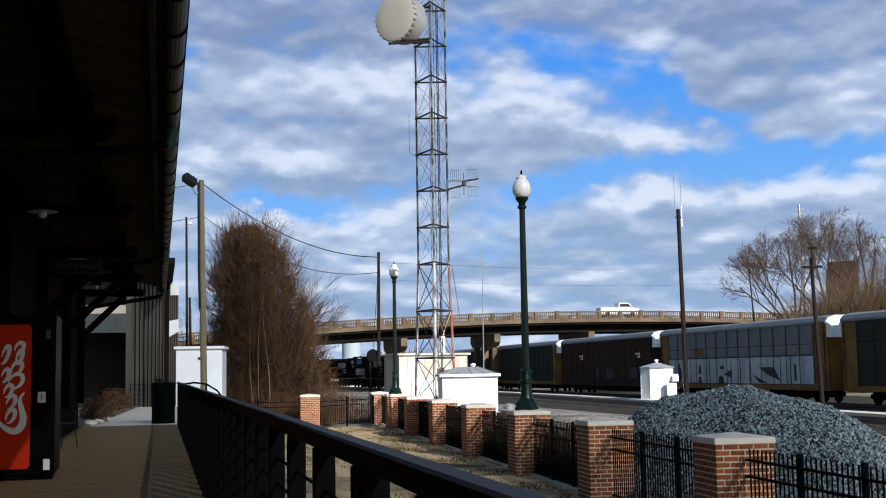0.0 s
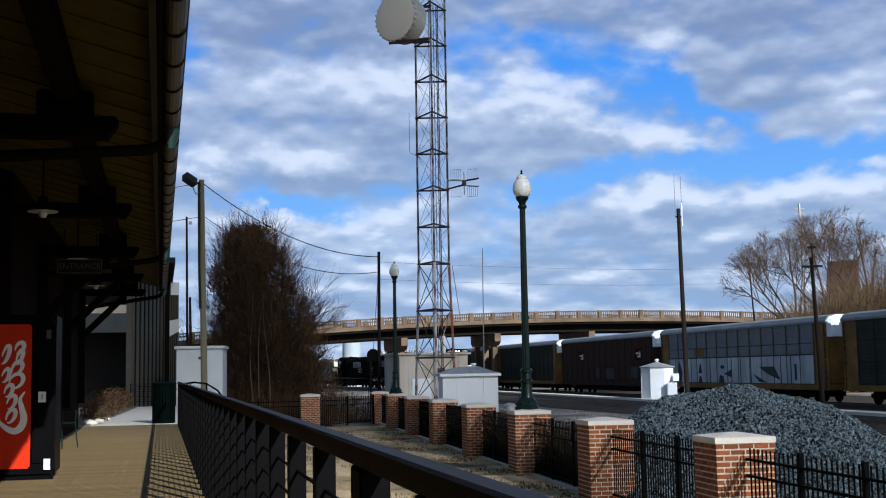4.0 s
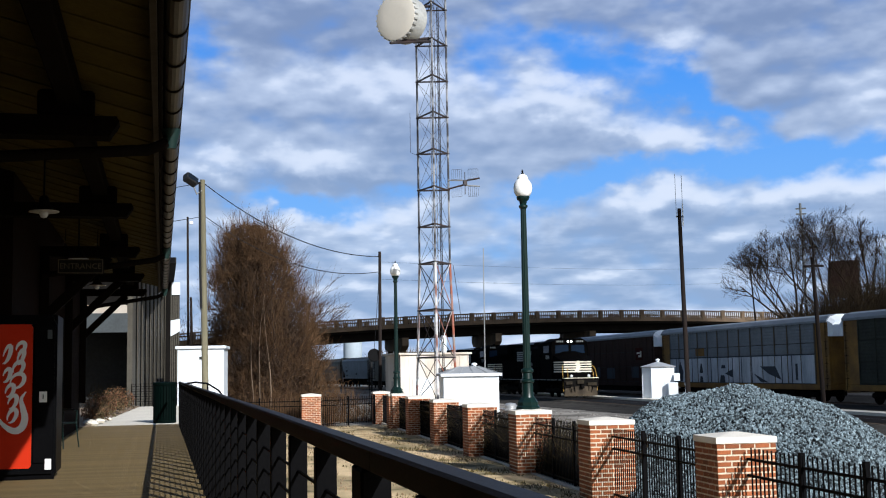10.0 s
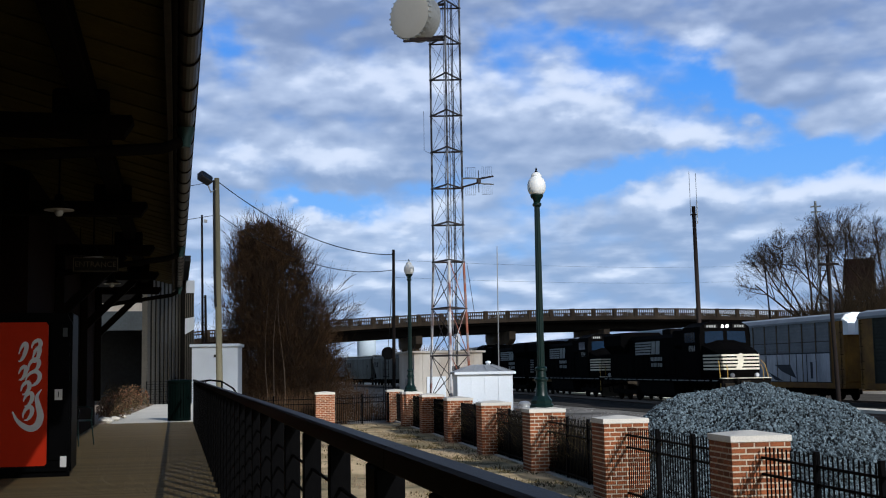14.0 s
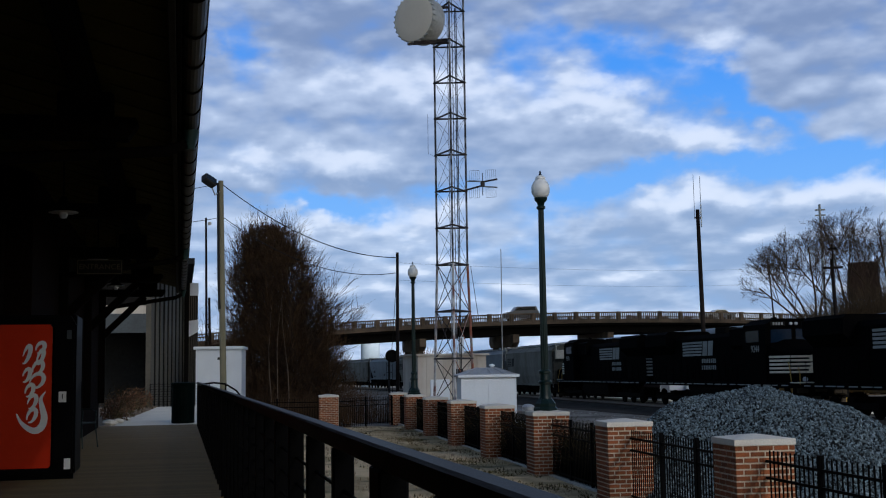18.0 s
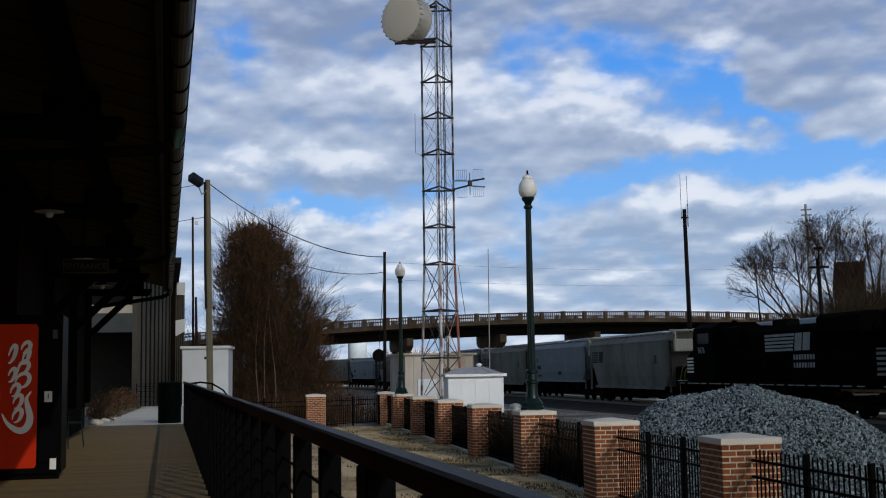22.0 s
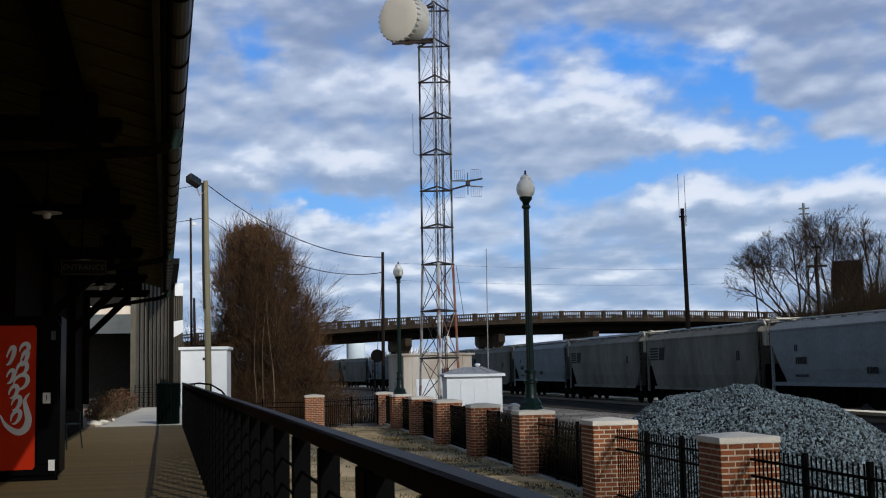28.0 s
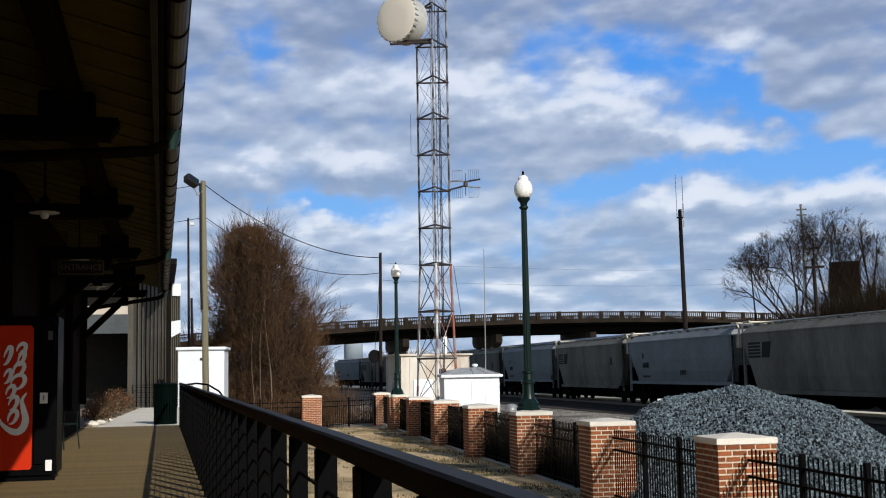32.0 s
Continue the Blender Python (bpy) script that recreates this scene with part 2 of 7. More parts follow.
    "weed": mat("winter weed blades", (0.12, 0.095, 0.040), 0.9, second=(0.05, 0.04, 0.018), scale=2, fine=20, by_piece=0.5, island=True, bump=0, gloss=0.015),
    "chip": mat("pale bark mulch", (0.26, 0.19, 0.13), 0.95, scale=3, fine=30, bump=0.6),
    "hedge": mat("dark hedge twigs", (0.062, 0.046, 0.024), 0.9, second=(0.026, 0.024, 0.012), scale=3, fine=20, by_piece=0.4, island=True, bump=0.0, gloss=0.015),
    # white silo; its blue-grey is cloud shade put into the base colour
    "tank": mat("white silo in blue shade tone", (0.36, 0.42, 0.47), 0.6, second=(0.28, 0.33, 0.37), scale=0.4, fine=3, bump=0, grain=0.08),
    "cable": mat("black cable", (0.015, 0.015, 0.016), 0.7, bump=0),
    "car_white": mat("white car paint", (0.80, 0.80, 0.80), 0.25, scale=2, fine=9, amount=0.2, bump=0, gloss=0.5, grain=0.08),
    "car_grey": mat("dark grey car paint", (0.10, 0.105, 0.115), 0.3, 0.2, scale=2, fine=9, amount=0.2, bump=0, gloss=0.4, grain=0.08),
    "car_silver": mat("silver car paint", (0.45, 0.46, 0.47), 0.25, 0.3, scale=2, fine=9, amount=0.2, bump=0, gloss=0.5, grain=0.08),
    "glass": mat("dark window glass", (0.01, 0.014, 0.02), 0.08, scale=2, fine=9, amount=0.2, bump=0, gloss=0.5),
    "windscreen": mat("blue tinted windscreen", (0.007, 0.017, 0.036), 0.15, scale=2, fine=9, amount=0.2, bump=0, gloss=0.05),
    "rubber": mat("tyre rubber", (0.018, 0.018, 0.018), 0.9, bump=0.1, gloss=0.015),
    "headlight": glow("lit headlight", (1.0, 0.95, 0.85), 6.0),
    "lens": mat("clear lamp glass", (0.55, 0.56, 0.58), 0.2, bump=0),
    "roof_dark": mat("dark roof", (0.05, 0.05, 0.05), 0.8, scale=1, fine=9, gloss=0.015),
    "board": mat("rusted sign back", (0.080, 0.040, 0.030), 0.85, second=(0.042, 0.025, 0.02), scale=0.6, fine=5, amount=0.8),
}


def lawn_material():
    m = mat("dry winter lawn", (0.65, 0.485, 0.275), 0.95, second=(0.31, 0.235, 0.115), scale=0.9, fine=30, amount=0.85, bump=0.5, edges=(0.40, 0.58))
    n, l = m.node_tree.nodes, m.node_tree.links
    b = n["Principled BSDF"]
    old = b.inputs["Base Color"].links[0].from_socket
    tc, t, r, x = n.new("ShaderNodeTexCoord"), n.new("ShaderNodeTexNoise"), n.new("ShaderNodeValToRGB"), n.new("ShaderNodeMix")
    t.inputs["Scale"].default_value, t.inputs["Detail"].default_value = 0.45, 6
    l.new(tc.outputs["Object"], t.inputs["Vector"])
    r.color_ramp.elements[0].position, r.color_ramp.elements[1].position = 0.52, 0.64
    l.new(t.outputs[0], r.inputs[0])
    x.data_type = "RGBA"
    l.new(r.outputs[0], x.inputs[0])
    l.new(old, x.inputs[6])
    x.inputs[7].default_value = (0.105, 0.092, 0.038, 1)
    l.new(x.outputs[2], b.inputs["Base Color"])
    return m


M["lawn"] = lawn_material()


# ---- mesh building ----
class Shape:
    """Collects vertices and faces of one mesh."""

    def __init__(self):
        self.v, self.f = [], []

    def add(self, verts, faces, m=None):
        k = len(self.v)
        self.v += [tuple(m @ Vector(p)) for p in verts] if m else [tuple(p) for p in verts]
        self.f += [tuple(i + k for i in f) for f in faces]
        return self

    def box(self, x0, x1, y0, y1, z0, z1, b=0.0, m=None):
        """A box, its long edges cut off by b."""
        if b <= 0:
            v = [(x, y, z) for z in (z0, z1) for y in (y0, y1) for x in (x0, x1)]
            f = [(0, 2, 3, 1), (4, 5, 7, 6), (0, 1, 5, 4), (2, 6, 7, 3), (0, 4, 6, 2), (1, 3, 7, 5)]
            return self.add(v, f, m)
        ring = [(x0 + b, y0), (x1 - b, y0), (x1, y0 + b), (x1, y1 - b), (x1 - b, y1), (x0 + b, y1), (x0, y1 - b), (x0, y0 + b)]
        cx, cy = (x0 + x1) / 2, (y0 + y1) / 2
        kx, ky = 1 - 2 * b / (x1 - x0), 1 - 2 * b / (y1 - y0)
        inner = [(cx + (x - cx) * kx, cy + (y - cy) * ky) for x, y in ring]
        return self.rings([[(x, y, z) for x, y in r] for r, z in ((inner, z0), (ring, z0 + b), (ring, z1 - b), (inner, z1))], m=m)

    def rings(self, rings, caps=True, m=None):
        """Skin over rings with equal counts of points."""
        n = len(rings[0])
        v = [p for r in rings for p in r]
        f = [(a * n + i, a * n + (i + 1) % n, (a + 1) * n + (i + 1) % n, (a + 1) * n + i) for a in range(len(rings) - 1) for i in range(n)]
        if caps:
            f += [tuple(range(n))[::-1], tuple(range((len(rings) - 1) * n, len(rings) * n))]
        return self.add(v, f, m)

    def lathe(self, x, y, profile, n=16, m=None):
        """profile: rows of radius and height."""
        return self.rings([[(x + r * math.cos(2 * math.pi * i / n), y + r * math.sin(2 * math.pi * i / n), z) for i in range(n)] for r, z in profile], m=m)

    def tube(self, pts, r, n=6, r2=None):
        """A round bar along points, tapering from r to r2."""
        pts = [Vector(p) for p in pts]
        r2 = r if r2 is None else r2
        out = []
        for i, p in enumerate(pts):
            d = (pts[min(i + 1, len(pts) - 1)] - pts[max(i - 1, 0)]).normalized()
            a = d.cross(Vector((0, 0, 1)) if abs(d.z) < 0.9 else Vector((1, 0, 0))).normalized()
            b = d.cross(a)
            k = r + (r2 - r) * i / max(1, len(pts) - 1)
            out.append([p + (a * math.cos(2 * math.pi * j / n) + b * math.sin(2 * math.pi * j / n)) * k for j in range(n)])
        return self.rings(out)

    def extrude(self, outline, y0, y1, m=None):
        """An outline in x and z, carried from y0 to y1."""
        return self.rings([[(x, y0, z) for x, z in outline], [(x, y1, z) for x, z in outline]], m=m)

    def extrude_x(self, outline, x0, x1, m=None):
        """An outline in y and z, carried from x0 to x1."""
        return self.rings([[(x0, y, z) for y, z in outline], [(x1, y, z) for y, z in outline]], m=m)

    def mesh(self, name, material, smooth=False):
        me = bpy.data.meshes.new(name)
        me.from_pydata(self.v, [], self.f)
        me.materials.append(material)
        bm = bmesh.new()
        bm.from_mesh(me)
        bmesh.ops.recalc_face_normals(bm, faces=bm.faces)
        bm.to_mesh(me)
        bm.free()
        if smooth:
            me.shade_smooth()
            me.set_sharp_from_angle(angle=radians(38))
        return me


def part(name, shape, material, parent=None, label="", at=None, smooth=False):
    """One mesh object, under a thing or under a part."""
    me = shape if isinstance(shape, bpy.types.Mesh) else shape.mesh(name, material, smooth)
    ob = new(name, me)
    if parent:
        ob.parent = parent
    if at is not None:
        ob.matrix_basis = at
    if label:
        tagged(ob, label)
    return ob


def thing(name, label, category, at=None, group="", kind=""):
    """An Empty at the base of a thing, which carries its parts."""
    ob = new(name)
    ob.empty_display_size = 0.2
    if at is not None:
        ob.matrix_basis = at
    return tagged(ob, label, category, group, kind)


def structure(name, shape, material, label, category, smooth=False):
    return tagged(part(name, shape, material, smooth=smooth), label, category, kind="structure")


def words(name, text, size, material, parent, at, label=""):
    """Raised lettering, as a mesh."""
    c = bpy.data.curves.new(name, "FONT")
    c.body, c.size, c.extrude, c.align_x, c.align_y = text, size, 0.006, "CENTER", "CENTER"
    c.resolution_u = 3
    tmp = bpy.data.objects.new(name, c)
    me = bpy.data.meshes.new_from_object(tmp)
    bpy.data.objects.remove(tmp)
    bpy.data.curves.remove(c)
    me.materials.clear()
    me.materials.append(material)
    return part(name, me, material, parent, label, at)


# ---- sky and clouds ----
CLOUD_BASE = 150.0


def cloud_backdrop():
    """A far sheet of sky with a broken layer of cumulus: level overhead, closing down to the horizon; it drifts to the right."""
    s = Shape()
    az = [radians(-18 + 68 * i / 48) for i in range(49)]
    el = [radians(-3 + 31 * j / 62) for j in range(63)]
    for e in el:
        r = min(2800.0, CLOUD_BASE / max(0.01, math.sin(e)))
        s.v += [(r * math.sin(a) * math.cos(e), r * math.cos(a) * math.cos(e), r * math.sin(e)) for a in az]
    s.f = [(j * 49 + i, j * 49 + i + 1, (j + 1) * 49 + i + 1, (j + 1) * 49 + i) for j in range(62) for i in range(48)]
    m = bpy.data.materials.new("cloudy sky")
    m.use_nodes = True
    m.cycles.emission_sampling = "NONE"
    n, l = m.node_tree.nodes, m.node_tree.links
    n.clear()

    def put(node, a, i):
        if isinstance(a, (int, float)):
            node.inputs[i].default_value = a
        else:
            l.new(a, node.inputs[i])

    def op(kind, a, b=0.0, c=None):
        k = n.new("ShaderNodeMath")
        k.operation = kind
        put(k, a, 0)
        put(k, b, 1)
        if c is not None:
            put(k, c, 2)
        return k.outputs[0]

    def steps(x, a, b, lo=0.0, hi=1.0):
        k = n.new("ShaderNodeMapRange")
        k.interpolation_type = "SMOOTHSTEP"
        for i, w in enumerate((x, a, b, lo, hi)):
            put(k, w, i)
        return k.outputs[0]

    def blend(f, a, b):
        k = n.new("ShaderNodeMix")
        k.data_type = "RGBA"
        put(k, f, 0)
        for i, w in ((6, a), (7, b)):
            if isinstance(w, tuple):
                k.inputs[i].default_value = (*w, 1)
            else:
                l.new(w, k.inputs[i])
        return k.outputs[2]

    xyz = n.new("ShaderNodeSeparateXYZ")
    l.new(n.new("ShaderNodeTexCoord").outputs["Object"], xyz.inputs[0])
    turn = op("MULTIPLY", op("ARCTAN2", xyz.outputs[0], xyz.outputs[1]), 57.2958)
    flat_way = op("SQRT", op("ADD", op("MULTIPLY", xyz.outputs[0], xyz.outputs[0]), op("MULTIPLY", xyz.outputs[1], xyz.outputs[1])))
    rise = op("MULTIPLY", op("ARCTAN2", xyz.outputs[2], flat_way), 57.2958)

    def field(scale, flat, detail, lift=0.0, rough=0.55, seed=0.0):
        c, t = n.new("ShaderNodeCombineXYZ"), n.new("ShaderNodeTexNoise")
        l.new(turn, c.inputs[0])
        l.new(op("MULTIPLY", op("ADD", rise, lift), flat), c.inputs[1])
        c.inputs[2].default_value = seed
        t.inputs["Scale"].default_value, t.inputs["Detail"].default_value, t.inputs["Roughness"].default_value = scale, detail, rough
        l.new(c.outputs[0], t.inputs["Vector"])
        return t.outputs[0]

    ragged_x = op("ADD", turn, op("MULTIPLY", op("SUBTRACT", field(0.50, 1.4, 4, 0.0, 0.48, 11.0), 0.5), 4.6))
    ragged_y = op("ADD", rise, op("MULTIPLY", op("SUBTRACT", field(0.55, 1.4, 4, 0.0, 0.48, 17.0), 0.5), 2.4))

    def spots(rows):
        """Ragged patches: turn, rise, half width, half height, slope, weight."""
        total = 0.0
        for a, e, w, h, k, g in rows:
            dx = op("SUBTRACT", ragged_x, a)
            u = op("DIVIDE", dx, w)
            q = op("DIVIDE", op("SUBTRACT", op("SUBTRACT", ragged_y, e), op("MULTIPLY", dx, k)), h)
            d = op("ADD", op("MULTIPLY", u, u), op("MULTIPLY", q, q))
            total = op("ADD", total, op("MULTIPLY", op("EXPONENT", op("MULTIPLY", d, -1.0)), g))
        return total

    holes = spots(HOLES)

    def heap(lift):
        """Billows of three sizes."""
        return op("ADD", op("ADD", op("MULTIPLY", field(0.20, 2.0, 3, lift, 0.45), 0.50), op("MULTIPLY", field(0.45, 2.1, 3, lift, 0.42, 3.0), 0.38)), op("MULTIPLY", field(1.2, 2.0, 2, lift, 0.45, 7.0), 0.04))

    body, body_up = heap(0.0), heap(0.5)
    cover = steps(op("SUBTRACT", op("ADD", body, 0.19), holes), 0.22, 0.66)
    light = op("SUBTRACT", body, body_up)
    low = op("MULTIPLY", op("SUBTRACT", field(0.26, 3.6, 4, 0.0, 0.5, 31.0), field(0.26, 3.6, 4, 0.4, 0.5, 31.0)), steps(rise, 9.0, 5.0, 0.0, 2.2))
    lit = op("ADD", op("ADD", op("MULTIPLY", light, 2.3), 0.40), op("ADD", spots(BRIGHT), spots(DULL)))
    lit = op("ADD", lit, op("ADD", op("MULTIPLY", op("SUBTRACT", body, 0.5), 0.5), low))
    lit = steps(lit, -0.08, 1.12)
    air = blend(steps(rise, 2.0, 19.0), (0.27, 0.53, 0.90), (0.055, 0.285, 0.84))
    shade = blend(steps(rise, 3.0, 17.0), (0.32, 0.405, 0.55), (0.255, 0.305, 0.415))
    cloud = blend(lit, shade, (0.70, 0.755, 0.84))
    cloud = blend(steps(lit, 0.62, 1.05), cloud, (0.84, 0.86, 0.90))
    thin = blend(0.14, cloud, air)
    e, o = n.new("ShaderNodeEmission"), n.new("ShaderNodeOutputMaterial")
    l.new(blend(cover, air, thin), e.inputs[0])
    e.inputs[1].default_value = 1.0
    l.new(e.outputs[0], o.inputs[0])
    return tagged(part("backdrop", s, m, smooth=True), "blue winter sky with drifting white and grey cumulus clouds", "sky", kind="structure")


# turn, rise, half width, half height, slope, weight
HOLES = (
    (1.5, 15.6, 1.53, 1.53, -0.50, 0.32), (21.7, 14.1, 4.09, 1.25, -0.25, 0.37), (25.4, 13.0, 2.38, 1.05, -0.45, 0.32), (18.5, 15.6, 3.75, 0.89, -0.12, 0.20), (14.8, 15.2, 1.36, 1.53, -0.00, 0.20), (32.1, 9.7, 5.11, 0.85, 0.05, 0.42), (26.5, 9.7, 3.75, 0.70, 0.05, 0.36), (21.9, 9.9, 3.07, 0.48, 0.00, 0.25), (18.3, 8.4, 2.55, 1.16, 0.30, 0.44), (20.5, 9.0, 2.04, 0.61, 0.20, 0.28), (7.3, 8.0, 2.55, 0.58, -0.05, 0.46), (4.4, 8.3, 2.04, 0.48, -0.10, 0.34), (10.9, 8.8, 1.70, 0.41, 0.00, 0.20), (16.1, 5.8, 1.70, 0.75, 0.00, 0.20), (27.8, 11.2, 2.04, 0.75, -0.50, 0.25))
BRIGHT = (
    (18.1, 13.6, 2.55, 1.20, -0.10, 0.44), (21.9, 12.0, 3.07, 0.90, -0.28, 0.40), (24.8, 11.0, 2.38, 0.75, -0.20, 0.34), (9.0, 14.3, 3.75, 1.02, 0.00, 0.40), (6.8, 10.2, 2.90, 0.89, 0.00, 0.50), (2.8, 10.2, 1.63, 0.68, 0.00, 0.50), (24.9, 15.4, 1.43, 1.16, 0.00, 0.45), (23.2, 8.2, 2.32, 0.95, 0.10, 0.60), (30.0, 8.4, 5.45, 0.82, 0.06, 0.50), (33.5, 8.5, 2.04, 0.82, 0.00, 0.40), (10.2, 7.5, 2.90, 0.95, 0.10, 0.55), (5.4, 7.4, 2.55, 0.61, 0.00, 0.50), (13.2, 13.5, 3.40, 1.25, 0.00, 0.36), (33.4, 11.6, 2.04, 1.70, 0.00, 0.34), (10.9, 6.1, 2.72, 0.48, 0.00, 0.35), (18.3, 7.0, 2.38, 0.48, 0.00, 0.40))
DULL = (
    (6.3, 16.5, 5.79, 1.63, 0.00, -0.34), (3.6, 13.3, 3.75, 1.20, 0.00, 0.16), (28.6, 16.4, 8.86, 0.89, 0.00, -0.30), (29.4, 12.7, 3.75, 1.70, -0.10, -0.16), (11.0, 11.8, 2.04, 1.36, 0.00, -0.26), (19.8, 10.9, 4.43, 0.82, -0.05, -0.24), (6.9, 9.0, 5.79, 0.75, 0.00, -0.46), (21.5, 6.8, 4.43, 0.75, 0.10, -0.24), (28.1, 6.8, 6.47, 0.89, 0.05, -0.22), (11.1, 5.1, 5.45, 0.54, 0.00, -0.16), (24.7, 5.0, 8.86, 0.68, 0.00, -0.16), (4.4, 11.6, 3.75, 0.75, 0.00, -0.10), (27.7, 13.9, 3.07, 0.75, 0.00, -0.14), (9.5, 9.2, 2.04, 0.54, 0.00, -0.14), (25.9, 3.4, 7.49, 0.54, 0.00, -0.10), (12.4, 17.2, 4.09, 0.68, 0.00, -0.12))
backdrop = cloud_backdrop()


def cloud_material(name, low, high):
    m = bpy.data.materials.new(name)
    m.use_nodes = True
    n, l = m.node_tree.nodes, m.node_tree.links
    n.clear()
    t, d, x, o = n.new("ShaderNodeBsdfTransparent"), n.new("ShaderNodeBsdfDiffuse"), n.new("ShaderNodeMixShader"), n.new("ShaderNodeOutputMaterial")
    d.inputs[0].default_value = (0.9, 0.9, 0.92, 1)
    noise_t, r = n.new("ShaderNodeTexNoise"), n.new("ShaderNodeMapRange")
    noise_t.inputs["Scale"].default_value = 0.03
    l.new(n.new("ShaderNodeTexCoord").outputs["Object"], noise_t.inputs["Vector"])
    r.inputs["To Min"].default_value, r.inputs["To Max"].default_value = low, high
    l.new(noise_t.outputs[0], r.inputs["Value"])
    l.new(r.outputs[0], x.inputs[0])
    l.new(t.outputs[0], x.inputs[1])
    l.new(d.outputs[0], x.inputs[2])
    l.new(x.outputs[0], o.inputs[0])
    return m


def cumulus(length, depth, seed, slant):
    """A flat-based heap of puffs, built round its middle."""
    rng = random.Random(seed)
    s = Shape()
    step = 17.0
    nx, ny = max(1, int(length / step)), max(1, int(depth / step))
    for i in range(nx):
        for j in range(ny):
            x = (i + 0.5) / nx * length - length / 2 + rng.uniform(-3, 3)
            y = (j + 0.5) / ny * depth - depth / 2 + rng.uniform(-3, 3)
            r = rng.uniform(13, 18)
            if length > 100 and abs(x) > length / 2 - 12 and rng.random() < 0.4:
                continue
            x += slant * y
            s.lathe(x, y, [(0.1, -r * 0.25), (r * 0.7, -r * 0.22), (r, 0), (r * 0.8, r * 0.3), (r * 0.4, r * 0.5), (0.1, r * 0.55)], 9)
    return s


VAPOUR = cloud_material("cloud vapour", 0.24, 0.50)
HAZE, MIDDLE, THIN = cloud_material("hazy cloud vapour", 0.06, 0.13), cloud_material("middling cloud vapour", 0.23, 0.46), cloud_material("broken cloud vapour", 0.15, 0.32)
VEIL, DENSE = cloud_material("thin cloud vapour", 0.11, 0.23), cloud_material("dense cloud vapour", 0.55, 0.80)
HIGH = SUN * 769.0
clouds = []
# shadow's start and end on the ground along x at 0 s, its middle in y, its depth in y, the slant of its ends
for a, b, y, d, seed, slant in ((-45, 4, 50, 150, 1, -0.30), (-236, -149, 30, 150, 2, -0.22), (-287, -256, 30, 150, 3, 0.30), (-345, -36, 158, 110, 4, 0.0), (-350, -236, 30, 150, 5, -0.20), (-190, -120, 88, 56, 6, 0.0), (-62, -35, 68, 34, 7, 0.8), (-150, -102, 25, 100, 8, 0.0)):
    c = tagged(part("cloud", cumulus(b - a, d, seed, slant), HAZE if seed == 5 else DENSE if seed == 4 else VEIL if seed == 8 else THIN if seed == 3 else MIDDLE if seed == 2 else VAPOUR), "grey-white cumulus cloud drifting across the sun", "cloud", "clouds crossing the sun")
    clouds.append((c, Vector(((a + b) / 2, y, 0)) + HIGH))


# ---- ground ----
def ground_height(x, y):
    k = min(1.0, max(0.0, (x - 9.5) / 8.0))
    return -1.06 - 0.34 * k * k * (3 - 2 * k)


def ground():
    xs = [-3000, -600, -120, -40, -12, -3, 0.4, 3, 6, 9, 10.5, 12, 13.5, 15, 17, 20, 26, 34, 42, 60, 100, 300, 800, 3000]
    ys = [-3000, -500, -100, -30, -10, 0, 10, 20, 30, 40, 50, 60, 80, 110, 150, 200, 300, 600, 1200, 3000]
    s = Shape()
    s.v = [(x, y, ground_height(x, y)) for y in ys for x in xs]
    n = len(xs)
    s.f = [(j * n + i, j * n + i + 1, (j + 1) * n + i + 1, (j + 1) * n + i) for j in range(len(ys) - 1) for i in range(n - 1)]
    return structure("ground", s, M["lot"], "grey gravel yard ground reaching to the horizon", "ground")


ground()


def fence_x(y):
    """The line of the brick piers, at the middle of their depth."""
    return 7.116 + 0.0612 * (y - 13.7)


def lawn():
    s = Shape()
    nx, ny = 26, 104
    for j in range(ny + 1):
        y = -5.5 + 55 * j / ny
        for i in range(nx + 1):
            x = 0.62 + (fence_x(y) - 0.62 + 0.1) * i / nx
            s.v.append((x, y, -1.0 + 0.03 * noise.noise((x * 0.6, y * 0.6, 0)) + 0.012 * noise.noise((x * 3, y * 3, 4))))
    w = nx + 1
    s.f = [(j * w + i, j * w + i + 1, (j + 1) * w + i + 1, (j + 1) * w + i) for j in range(ny) for i in range(nx)]
    return structure("lawn", s, M["lawn"], "dry straw-coloured winter lawn with green patches", "lawn")


lawn()


def grass_tufts():
    rng = random.Random(5)
    s = Shape()
    for _ in range(16000):
        y = 6 + 43 * rng.random()
        x = 2.4 + (fence_x(y) - 2.6) * rng.random() ** 0.8
        if noise.noise((x * 0.8, y * 0.8, 7)) < -0.12:
            continue
        h, a, k = rng.uniform(0.025, 0.075), rng.uniform(0, 6.28), rng.uniform(0.01, 0.03)
        dx, dy = math.cos(a) * k, math.sin(a) * k
        s.add([(x - dy * 0.4, y + dx * 0.4, -1.02), (x + dy * 0.4, y - dx * 0.4, -1.02), (x + dx, y + dy, -1.0 + h)], [(0, 1, 2)])
    return tagged(part("grass", s, M["dry_stem"]), "short dry winter grass blades", "grass", kind="stuff")


